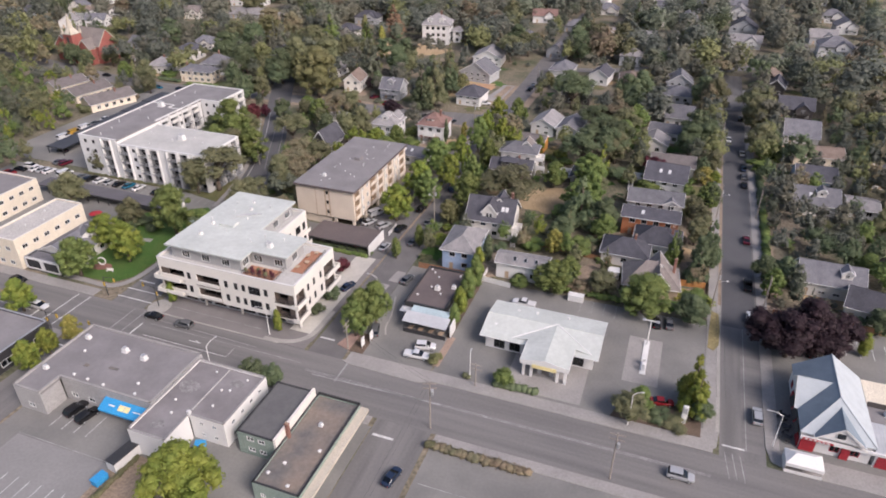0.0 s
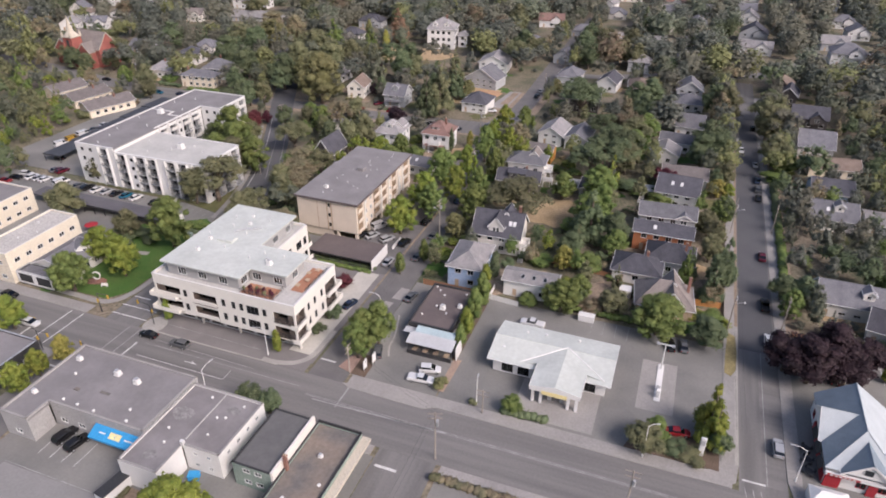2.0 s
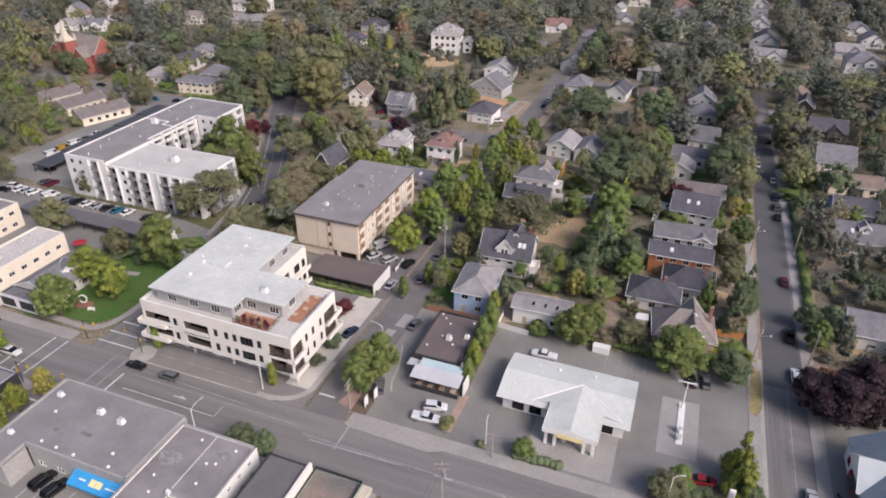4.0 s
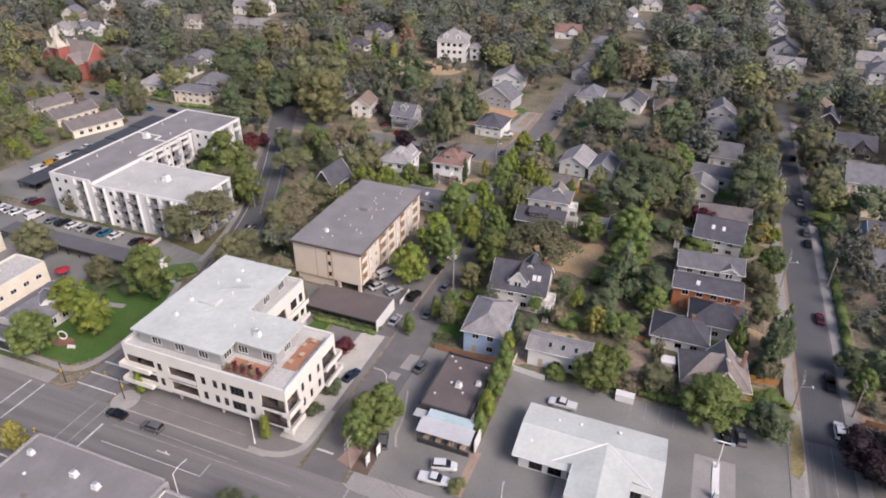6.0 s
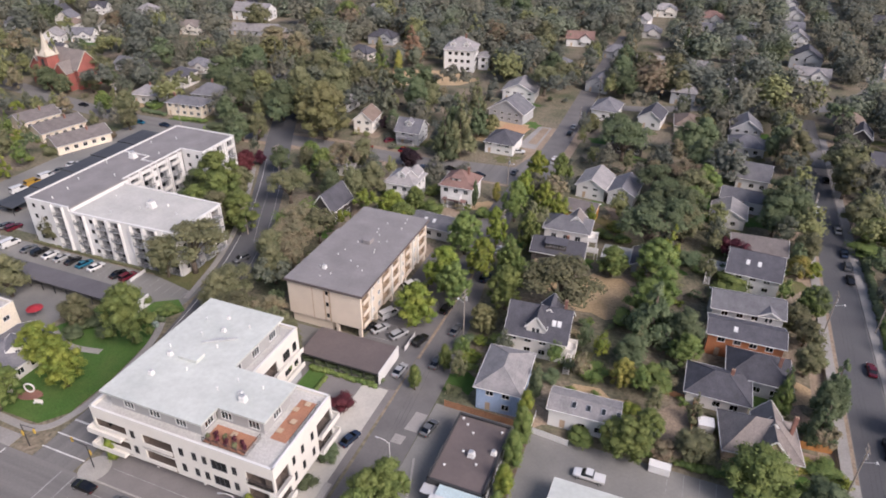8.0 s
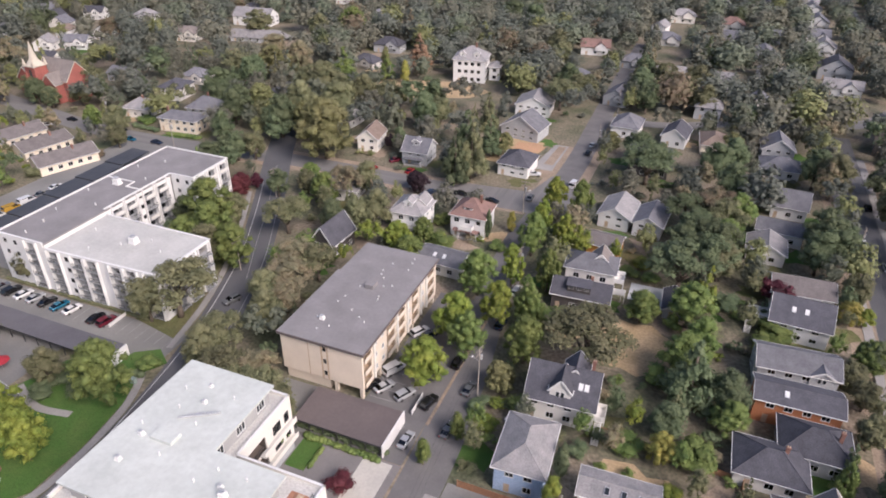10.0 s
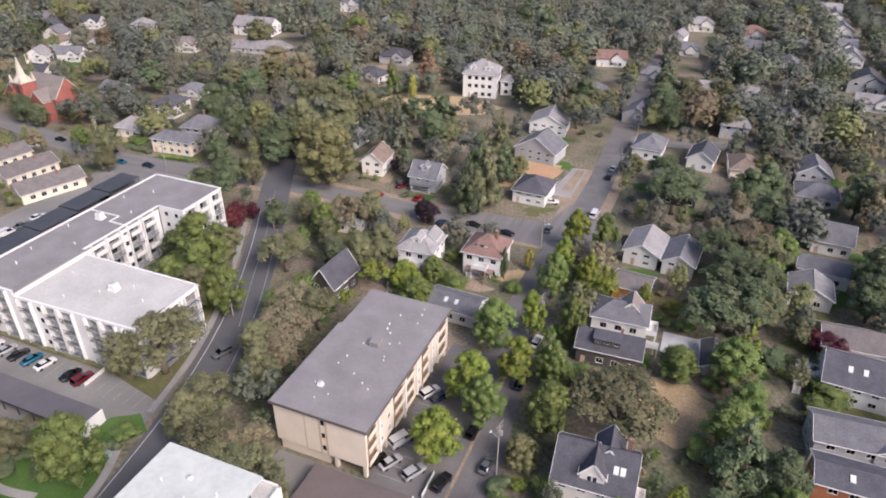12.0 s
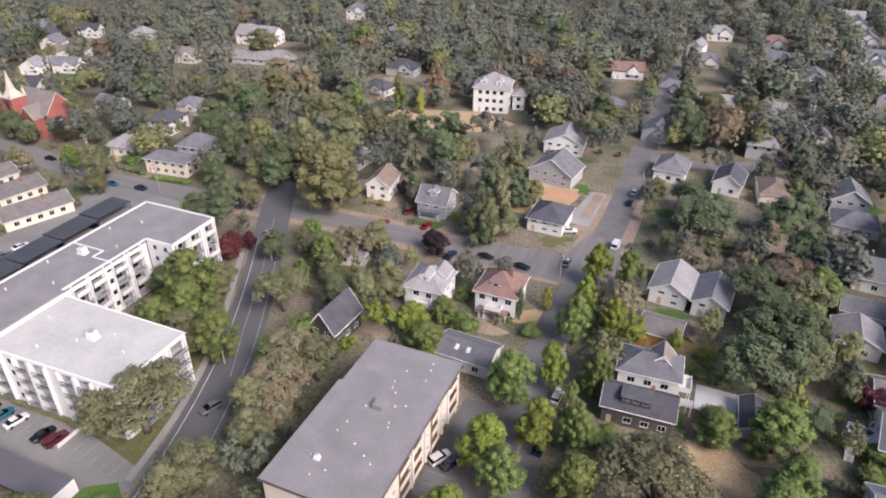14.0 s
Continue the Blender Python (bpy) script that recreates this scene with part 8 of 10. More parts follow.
def wires(points, sag=0.8, count=3, label="sagging overhead power lines"):
    """A few parallel cables hung from pole to pole."""
    cu = bpy.data.curves.new("power_line", "CURVE")
    cu.dimensions, cu.bevel_depth, cu.bevel_resolution = "3D", 0.018, 0
    for k in range(count):
        for a, b in zip(points, points[1:]):
            sp = cu.splines.new("POLY")
            sp.points.add(8)
            for i in range(9):
                s = i / 8
                p = Vector(a).lerp(Vector(b), s)
                side = (Vector(b) - Vector(a)).cross(Vector((0, 0, 1))).normalized() * (k - (count - 1) / 2) * 0.75
                sp.points[i].co = (*(p + side - Vector((0, 0, sag * 4 * s * (1 - s)))), 1)
    cu.materials.append(DARK_METAL)
    ob = new("power_line", cu)
    ob.matrix_basis = TURN
    tagged(ob, label, "power line")


wires([(13.4, 104, 11), (13.0, 147.2, 11.7), (13.6, 196, 11.1), (13.8, 250, 11.1), (13.8, 310, 11.1)])
wires([(-35.6, 40, 11.6), (-35.6, 89.6, 11.7), (-60.6, 104.9, 7.3)], 0.6, 2)
wires([(-60.6, 104.9, 7.3), (-62.6, 163, 12.7), (-66.2, 204, 11.6), (-76, 242, 11.1)], 1.0, 3)


def fence(points, high, material, label, board=0.15, name="fence"):
    """Boards on rails between posts, along a line of corners."""
    for a, b in zip(points, points[1:]):
        along = math.dist(a, b)
        m = at(a[0], a[1], 0, math.degrees(math.atan2(b[1] - a[1], b[0] - a[0])))
        ob = thing(name, m, label, "fence")
        k = max(1, int(along / 2.4))
        for i in range(k + 1):
            bm = bmesh.new()
            slab(bm, along * i / k - 0.06, -0.06, -0.1, along * i / k + 0.06, 0.06, high + 0.06)
            part("post", bm, material, ob)
        for i in range(k):
            bm = bmesh.new()
            x0, x1 = along * i / k + 0.07, along * (i + 1) / k - 0.07
            n = max(1, int((x1 - x0) / board))
            s = (x1 - x0) / n
            for j in range(n):
                slab(bm, x0 + j * s + 0.006, -0.015, 0.05, x0 + (j + 1) * s - 0.006, 0.015, high - 0.02 * (j % 2))
            tagged(part("panel", bm, material, ob), kind="stuff")


fence([(-58.5, 140.9), (-44.5, 140.9)], 1.7, FENCE_WOOD, "reddish cedar board fence")
fence([(3.4, 155.4), (11.4, 156.2)], 1.8, surface("new_cedar", (0.55, 0.27, 0.09), (0.46, 0.22, 0.08), 0.8), "new orange cedar fence")
fence([(-41.2, 145.0), (-41.2, 140.6), (-33.9, 139.9)], 1.5, WHITE, "white board fence behind the station")
fence([(-13.0, 161.0), (-13.0, 148.0)], 1.6, FENCE_WOOD, "weathered brown cedar board fence")
fence([(-38.0, 163.0), (-14.0, 160.5)], 1.5, FENCE_WOOD, "weathered cedar garden fence")
fence([(12.2, 143), (12.2, 200)], 1.2, surface("grey_boards", (0.3, 0.28, 0.25), (0.24, 0.22, 0.2), 0.9), "grey board fence along the pavement")
fence([(26.5, 150.5), (70, 150.5)], 1.5, FENCE_WOOD, "reddish board fence behind car park")
fence([(-147, 156.6), (-147, 151.5)], 1.0, WHITE, "white car park end board")
fence([(-72.6, 153.2), (-72.6, 158.5)], 1.3, WHITE, "white wall beside parking bays")


def crate(label, name, u, v, w, d, h, material, turn=0.0, lid=None):
    """A box with a proud lid and skids: bins, sheds and utility boxes."""
    ob = thing(name, at(u, v, 0.05, turn), label, name.replace("_", " "))
    bm = bmesh.new()
    slab(bm, -w / 2, -d / 2, 0.08, w / 2, d / 2, h)
    part("body", bm, material, ob, bevel=0.03)
    bm = bmesh.new()
    slab(bm, -w / 2 - 0.06, -d / 2 - 0.06, h + 0.002, w / 2 + 0.06, d / 2 + 0.06, h + 0.12)
    part("lid", bm, lid or material, ob)
    for x in (-w / 3, w / 3):
        bm = bmesh.new()
        slab(bm, x - 0.08, -d / 2 + 0.02, -0.05, x + 0.08, d / 2 - 0.02, 0.08)
        part("skid", bm, DARK_METAL, ob)


crate("white storage box behind the station", "storage_box", -17.6, 140.2, 3.6, 1.6, 1.6, WHITE)
crate("white garden pavilion roof on low shed", "garden_shed", -10.6, 153.6, 2.8, 2.4, 2.2, OFFWHITE, 6, WHITE)
crate("blue rubbish skip beside lot", "skip", -84.2, 58.6, 1.5, 2.4, 1.2, AWNING_BLUE, -8)
crate("white and black truck body beside lot", "storage_box", -83.4, 63.6, 2.2, 5.4, 2.3, WHITE, -8, DARK_METAL)
crate("blue tarp-covered stack behind white building", "covered_stack", -73.0, 70.9, 1.8, 1.4, 1.0, AWNING_BLUE, 20)
crate("green utility cabinet on lawn", "utility_cabinet", -128.4, 139.5, 1.2, 0.8, 1.2, GREEN_WALL)


def park_pieces():
    """The ring sculpture with its brick plinth, and a red parasol behind the shops."""
    ob = thing("sculpture", at(-135.8, 113.0, 0.12, 20), "white ring sculpture on a low brick plinth", "sculpture")
    bm = bmesh.new()
    prism(bm, [(2.6 * math.cos(6.2832 * k / 18), 1.3 * math.sin(6.2832 * k / 18) - 0.6) for k in range(18)], 0, 0.35)
    part("plinth", bm, BRICK, ob)
    bm = bmesh.new()
    bend = [(0.95 * math.sin(6.2832 * k / 16) * (1 + 0.12 * math.cos(6.2832 * k / 16)), 0, 1.45 + 1.05 * math.cos(6.2832 * k / 16)) for k in range(16)]
    for a, b in zip(bend, bend[1:] + bend[:1]):
        rod(bm, a, b, 0.16, sides=8)
    part("ring", bm, WHITE, ob)
    for x in (-4.2, 3.8):
        seat = thing("park_bench", at(-135.8 + x, 111.4, 0.12, 15), "white-framed park bench on the lawn edge", "bench")
        bm = bmesh.new()
        slab(bm, -0.9, -0.25, 0.42, 0.9, 0.25, 0.48)
        part("seat", bm, OFFWHITE, seat)
        bm = bmesh.new()
        slab(bm, -0.9, 0.22, 0.5, 0.9, 0.28, 0.95)
        part("backrest", bm, OFFWHITE, seat)
        for k in (-0.75, 0.75):
            bm = bmesh.new()
            slab(bm, k - 0.04, -0.22, 0, k + 0.04, 0.22, 0.42)
            part("leg", bm, METAL, seat)
    top = thing("parasol", at(-156.6, 132.4, 0.05), "red patio parasol on a steel pole", "parasol")
    bm = bmesh.new()
    rod(bm, (0, 0, 0), (0, 0, 2.5), 0.04)
    part("pole", bm, METAL, top)
    bm = bmesh.new()
    rod(bm, (0, 0, 2.1), (0, 0, 2.75), 1.9, 0.05, 8)
    part("canopy", bm, RED, top)
    front = thing("shop_sign_frame", at(-147.4, 105.44, 0.05), "white frame with two black panels on a shop front", "sign")
    bm = bmesh.new()
    for z in (0.5, 3.3):
        slab(bm, -5.7, -0.16, z, 5.7, 0.0, z + 0.35)
    for x in (-5.7, -0.6, 5.2):
        slab(bm, x, -0.16, 0.86, x + (1.2 if x == -0.6 else 0.5), 0.0, 3.29)
    part("frame", bm, WHITE, front)
    for x in (-5.1, 0.7):
        bm = bmesh.new()
        slab(bm, x, -0.1, 0.9, x + 4.4, -0.02, 3.25)
        part("panel", bm, BLACK_WALL, front)


park_pieces()


def station_sign():
    ob = thing("pylon_sign", at(8.7, 107.2, 0.15), "white pylon sign in a planted bed", "sign")
    bm = bmesh.new()
    prism(bm, [(-0.5, -0.2), (0.5, -0.2), (0.5, 0.2), (-0.5, 0.2)], 0, 4.4)
    part("pylon", bm, WHITE, ob, bevel=0.1)
    bm = bmesh.new()
    slab(bm, -0.4, -0.22, 2.6, 0.4, -0.201, 3.8)
    part("sign_panel", bm, METAL, ob)


station_sign()
for u, v in ((-57.8, 106.6), (-57.0, 109.2)):
    ob = thing("sign_board", at(u, v, 0.16), "white board sign on posts", "sign")
    bm = bmesh.new()
    slab(bm, -0.08, -0.7, 0.5, 0.08, 0.7, 2.6)
    part("board", bm, WHITE, ob)
    for y in (-0.6, 0.6):
        bm = bmesh.new()
        slab(bm, -0.06, y - 0.06, -0.1, 0.06, y + 0.06, 0.5)
        part("post", bm, METAL, ob)


def signal_pole(u, v, turn):
    ob = thing("traffic_light", at(u, v, 0.12, turn), "yellow and black traffic light on pole", "traffic light")
    bm = bmesh.new()
    rod(bm, (0, 0, -0.1), (0, 0, 5.4), 0.11, 0.09)
    part("pole", bm, DARK_METAL, ob)
    bm = bmesh.new()
    rod(bm, (0, 0, 5.2), (3.6, 0, 5.7), 0.07)
    part("arm", bm, DARK_METAL, ob)
    for x, z in ((0.0, 3.4), (3.5, 5.2)):
        bm = bmesh.new()
        slab(bm, x - 0.2, -0.36, z - 0.5, x + 0.2, -0.1, z + 0.5)
        part("signal_head", bm, YELLOW, ob, bevel=0.03)


for u, v, turn in ((-124.6, 103.0, 0), (-110.0, 103.6, 180), (-110.4, 87.6, 180), (-126, 87.6, 0)):
    signal_pole(u, v, turn)

# ---------------------------------------------------------------- vehicles
for style, coat, u, v, heading, where in (
    ("sedan", "black", -150.4, 100.3, 0, "parked by the kerb"), ("suv", "white", -136.0, 93.4, 0, "waiting at the crossing"), ("sedan", "black", -108.0, 99.6, 180, "waiting at the junction"),
    ("suv", "grey", -99.2, 99.3, 180, "waiting behind another car"), ("suv", "grey", -57.6, 112.4, 110, "parked under a street tree"), ("sedan", "dark_blue", -71.4, 126.0, 75, "parked beside the apartments"),
    ("sedan", "grey", -58.9, 133.9, 80, "parked beside the diner"), ("sedan", "dark_blue", -37.6, 76.4, 80, "driving up the side street"), ("suv", "black", -101.2, 70.2, 80, "parked behind the shop"),
    ("suv", "black", -97.8, 69.6, 80, "parked behind the shop"), ("suv", "white", -45.0, 111.0, 15, "parked by the diner"), ("pickup", "white", -45.6, 107.6, 5, "parked by the diner"),
    ("pickup", "white", -28.8, 134.0, 180, "parked behind the station"), ("sedan", "black", 1.4, 137.2, 100, "parked under trees"), ("sedan", "grey", 4.2, 137.8, 95, "parked under trees"),
    ("suv", "silver", 9.0, 93.8, 0, "driving along the main street"), ("suv", "silver", 21.9, 113.4, 90, "parked beside the restaurant"), ("suv", "white", 21.6, 146.4, 90, "parked in the side street"),
    ("pickup", "black", 21.4, 160.6, 90, "parked in the side street"), ("sedan", "black", 33.5, 138.0, 95, "parked in the car park"), ("sedan", "red", 4.6, 111.2, 10, "parked beside the planting bed"),
    ("sedan", "maroon", 21.6, 184.5, 90, "parked in the side street"), ("sedan", "black", 21.8, 222, 90, "parked in the side street"), ("suv", "grey", 21.8, 229, 90, "parked in the side street"), ("sedan", "dark_blue", 21.8, 236, 90, "parked in the side street"),
    ("sedan", "silver", 21.6, 250, 90, "parked in the side street"), ("sedan", "white", 17.2, 262, 270, "driving in the side street"), ("suv", "black", 21.6, 287, 90, "parked in the side street"),
    ("van", "white", -81.2, 163.3, 62, "parked beside the beige apartments"), ("sedan", "silver", -80.8, 157.8, 62, "parked beside the beige apartments"), ("sedan", "black", -83.6, 157.2, 62, "parked beside the beige apartments"), ("suv", "silver", -76.0, 157.4, 62, "parked beside a white wall"),
    ("suv", "white", -81.4, 177.0, 62, "parked beside the beige apartments"), ("sedan", "dark_blue", -79.0, 176.8, 62, "parked beside the beige apartments"), ("suv", "black", -70.7, 157.2, 76, "parked under street trees"), ("suv", "black", -69.6, 170.6, 85, "parked under street trees"),
    ("sedan", "grey", -64.7, 163.8, 84, "parked in the narrow street"), ("suv", "dark_blue", -65.3, 186.8, 85, "parked in the narrow street"), ("suv", "white", -65.8, 201.2, 88, "parked in the narrow street"), ("sedan", "silver", -70.8, 146.6, 85, "parked by the carport"), ("sedan", "grey", -64.6, 151.8, 85, "parked in the narrow street"),
    ("suv", "white", -53.2, 158.6, 170, "parked in a driveway"), ("sedan", "black", -97.6, 246.6, 0, "parked in the cross street"), ("sedan", "white", -112.6, 244.0, 150, "parked in the cross street"), ("suv", "dark_blue", -106.6, 243.4, 80, "parked in a driveway"), ("sedan", "black", -87.0, 245.6, 0, "parked in the cross street"),
    ("sedan", "grey", -76.6, 252.6, 90, "parked at the corner"), ("sedan", "black", -67.0, 296, 88, "parked in the far street"), ("sedan", "silver", -67.0, 304, 88, "parked in the far street"), ("van", "white", -66.0, 267, 84, "parked in the far street"), ("pickup", "white", -80.6, 270, 20, "parked beside a house"),
    ("sedan", "red", -132.4, 252.6, 60, "parked beside the cross street"), ("sedan", "red", -119.6, 256, 80, "parked in a driveway"), ("sedan", "maroon", -128, 262, 60, "parked in a driveway"), ("suv", "grey", -127.8, 170.6, 250, "driving on the curving road"),
    ("sedan", "dark_blue", -215, 241.6, 0, "parked in the cross street"), ("sedan", "black", -236, 246.4, 0, "parked in the cross street"), ("sedan", "teal", -226, 240.2, 0, "parked in the cross street"), ("sedan", "black", -262, 247, 0, "parked in the cross street"), ("sedan", "white", -266, 238.4, 20, "parked in the cross street"),
):
    car(style, coat, u, v, heading, where)
for k, (style, coat) in enumerate((("van", "white"), ("sedan", "grey"), ("suv", "black"), ("sedan", "white"), ("sedan", "silver"), ("sedan", "black"), ("sedan", "teal"), ("sedan", "white"))):
    car(style, coat, -190.0 + 3.9 * k + (3 if k > 0 else 0), 153.0, 80, "parked before the white apartments")
for k, (style, coat) in enumerate((("sedan", "black"), ("suv", "maroon"))):
    car(style, coat, -152.0 + 3.2 * k, 152.6, 80, "parked before the white apartments")
for k, (style, coat) in enumerate((("sedan", "white"), ("sedan", "silver"), ("sedan", "white"), ("suv", "maroon"), ("sedan", "grey"))):
    car(style, coat, -197.0 - 2.9 * (k % 3), 153.0 + 7 * (k // 3), 80, "parked beside the white apartments")
for k, (style, coat) in enumerate((("sedan", "yellow"), ("suv", "blue"), ("sedan", "silver"), ("sedan", "red"), ("sedan", "black"), ("suv", "white"))):
    car(style, coat, -212 + 1.2 * k, 138 + 3.2 * k, 10, "parked in the west lot")
for k, coat in enumerate(("white", "gold", "white", "grey", "white")):
    car("van" if k < 3 else "sedan", coat, -216.5 - 0.2 * k, 178 + 5.4 * k, 80, "parked behind the white apartments")
for k in range(5):
    car("sedan", ("black", "grey", "silver", "dark_blue")[k % 4], -207.0 - 0.35 * k, 168.2 + 12.0 * k, 0 if k % 2 else 180, "parked under a carport")
for k in range(4):
    car("sedan", ("black", "grey", "red", "silver")[k], -86.8 + 4.2 * k, 146.4, 90, "parked under a carport")


# ---------------------------------------------------------------- trees that stand out
tree("conifer", "oak", -99.1, 259.2, 23.0, 6.3)
tree("conifer", "dark", -102.2, 253.5, 20.2, 5.3)
tree("spread", "oak", -298.1, 260.0, 11.2, 5.3)
tree("round", "dark", -280.5, 254.3, 9.8, 4.3)
tree("shrub", "oak", -230.9, 217.4, 3.3, 2.3)
tree("shrub", "brown", -224.6, 223.9, 3.3, 2.3)
tree("shrub", "oak", -231.9, 203.1, 3.9, 2.8)
tree("shrub", "green", -231.7, 210.2, 2.9, 2.0)
tree("spread", "oak", -135.0, 161.2, 15.6, 9.7)
tree("round", "green", -152.8, 195.1, 17.6, 7.5)
tree("round", "green", -137.0, 183.9, 12.9, 5.8)
tree("spread", "oak", -133.9, 204.3, 12.5, 7.1)
tree("spread", "brown", -116.2, 179.1, 10.6, 6.9)
tree("round", "oak", -115.8, 212.1, 14.0, 4.2)
tree("round", "green", -96.1, 203.5, 8.1, 4.6)
tree("round", "crimson", -161.1, 218.0, 7.0, 4.1)
tree("round", "green", -137.5, 107.6, 11.2, 5.3)
tree("round", "bright", -140.9, 120.9, 10.5, 4.8)
tree("round", "green", -129.0, 133.5, 15.4, 6.0)
tree("round", "oak", -168.6, 135.9, 12.6, 5.6)
tree("round", "green", -133.4, 223.5, 11.2, 4.7)
tree("round", "oak", -95.3, 169.9, 11.2, 5.1)
tree("round", "bright", -67.0, 244.4, 13.0, 4.0)
tree("round", "green", -59.3, 244.6, 13.4, 4.0)
tree("column", "green", -62.3, 150.7, 7.0, 2.0)
tree("column", "green", -65.8, 143.0, 6.6, 1.9)
tree("round", "bright", -67.1, 229.6, 12.6, 3.0)
tree("round", "green", -67.2, 219.5, 13.4, 4.3)
tree("round", "bright", -59.5, 222.8, 13.0, 3.7)
tree("round", "dark", -63.4, 223.6, 9.1, 2.7)
tree("round", "green", -74.4, 196.5, 13.0, 5.2)
tree("round", "bright", -67.9, 203.2, 12.6, 3.3)
tree("round", "green", -59.1, 204.5, 12.6, 3.3)
tree("column", "dark", -80.8, 223.5, 9.5, 1.4)
tree("column", "yellow", -76.0, 230.1, 6.8, 1.8)
tree("round", "bright", -66.3, 186.6, 12.4, 4.2)
tree("round", "green", -59.4, 187.8, 12.6, 3.7)
tree("shrub", "green", -54.8, 192.5, 5.0, 3.3)
tree("round", "green", -57.0, 176.5, 12.4, 4.7)
tree("round", "olive", -59.3, 166.2, 7.6, 3.7)
tree("spread", "oak", -44.4, 180.0, 15.0, 9.7)
tree("round", "green", -35.8, 200.9, 8.8, 4.4)
tree("round", "green", -25.5, 203.1, 12.0, 6.0)
tree("spread", "oak", -22.1, 198.0, 8.1, 4.3)
tree("shrub", "green", -28.7, 200.4, 3.5, 2.2)
tree("round", "green", -25.5, 184.9, 11.2, 5.6)
tree("conifer", "dark", -23.6, 177.7, 16.2, 6.3)
tree("shrub", "green", -7.5, 205.7, 5.5, 4.6)
tree("conifer", "pine", -23.8, 220.6, 7.4, 2.2)
tree("spread", "dark", -29.1, 217.2, 15.0, 9.4)
tree("shrub", "green", -29.9, 181.4, 4.2, 3.3)
tree("shrub", "green", -20.8, 162.0, 6.1, 4.1)
tree("round", "green", -24.0, 141.8, 8.4, 5.0)
tree("round", "oak", -12.4, 145.6, 7.4, 4.6)
tree("maple", "green", -2.0, 140.6, 10.6, 6.6)
tree("round", "dark", 8.6, 140.4, 8.2, 4.8)
tree("conifer", "green", 2.7, 163.7, 10.8, 2.4)
tree("round", "dark", 10.2, 163.1, 13.3, 3.9)
tree("round", "oak", 8.0, 177.4, 9.1, 3.9)
tree("shrub", "green", -31.9, 141.9, 3.5, 2.5)
tree("shrub", "dark", -37.2, 160.7, 2.9, 2.3)
tree("shrub", "bright", -24.2, 152.1, 3.7, 2.0)
tree("round", "olive", -151.1, 254.7, 22.4, 10.9)
tree("round", "olive", -196.8, 281.6, 14.0, 6.1)
tree("round", "olive", -222.8, 328.9, 15.4, 8.9)
tree("conifer", "green", -185.5, 330.0, 18.9, 7.9)
tree("round", "olive", -167.2, 267.3, 15.1, 5.2)
tree("round", "oak", -233.1, 241.9, 12.6, 5.8)
tree("spread", "oak", -282.0, 274.3, 13.8, 7.9)
tree("round", "dark", -216.5, 279.7, 14.0, 6.3)
tree("round", "dark", -181.6, 230.5, 11.2, 5.0)
tree("round", "oak", -164.1, 308.0, 15.4, 7.0)
tree("spread", "oak", -152.2, 309.2, 13.8, 6.9)
tree("conifer", "rust", -164.5, 366.5, 19.0, 7.4)
tree("column", "olive", -175.6, 351.8, 14.6, 3.6)
tree("round", "green", -227.9, 415.5, 16.8, 8.9)
tree("round", "oak", -274.2, 389.7, 18.2, 9.9)
tree("round", "brown", -344.7, 350.2, 15.4, 7.0)
tree("conifer", "olive", -396.9, 340.7, 17.6, 5.8)
tree("round", "oak", -238.5, 396.1, 16.8, 7.6)
tree("spread", "dark", -44.7, 277.8, 16.2, 9.7)
tree("spread", "brown", -21.9, 265.6, 9.4, 6.6)
tree("round", "dark", -130.6, 293.4, 16.8, 6.3)
tree("round", "bright", -67.0, 59.9, 13.3, 6.9)
tree("round", "dark", -73.2, 88.1, 7.7, 3.3)
tree("round", "dark", -69.3, 88.8, 7.0, 3.0)
tree("round", "yellow", -117.6, 86.2, 7.7, 2.4)
tree("round", "bright", -118.9, 80.9, 7.7, 2.3)
tree("round", "bright", -118.8, 75.8, 8.4, 2.8)
tree("round", "bright", -138.3, 91.1, 9.1, 3.8)
tree("column", "bright", -107.9, 106.3, 6.1, 1.7)
tree("column", "bright", -78.2, 105.2, 6.1, 1.5)
tree("round", "green", -60.6, 112.4, 11.2, 4.3)
tree("round", "green", -58.5, 114.9, 11.9, 4.1)
tree("round", "green", -61.1, 109.6, 9.8, 3.3)
tree("shrub", "dark", -72.8, 113.7, 4.0, 1.7)
tree("shrub", "dark", -72.8, 120.5, 4.4, 1.9)
tree("shrub", "dark", -74.4, 120.2, 3.3, 1.5)
tree("shrub", "crimson", -76.8, 132.6, 3.9, 2.5)
tree("column", "green", -42.0, 137.0, 9.5, 2.4)
tree("column", "green", -41.9, 130.8, 9.5, 2.4)
tree("column", "bright", -41.5, 124.1, 8.8, 2.3)
tree("column", "bright", -42.5, 141.5, 9.5, 2.2)
tree("column", "green", -41.5, 120.1, 6.8, 1.8)
tree("round", "oak", -1.0, 104.9, 7.0, 4.1)
tree("round", "green", 0.5, 107.5, 6.3, 2.8)
tree("conifer", "bright", 9.8, 113.4, 12.8, 3.4)
tree("conifer", "bright", 10.6, 110.4, 10.8, 3.3)
tree("round", "dark", 11.9, 109.0, 5.6, 2.3)
tree("shrub", "dark", 4.5, 106.8, 2.4, 2.5)
tree("shrub", "oak", 7.3, 105.9, 2.2, 2.5)
tree("shrub", "olive", -41.2, 107.4, 2.8, 1.7)
tree("round", "green", -25.9, 105.5, 5.0, 2.4)
tree("round", "plum", 24.0, 137.6, 11.2, 6.3)
tree("round", "plum", 28.2, 135.1, 11.9, 6.6)
tree("round", "plum", 33.0, 141.2, 12.6, 6.6)
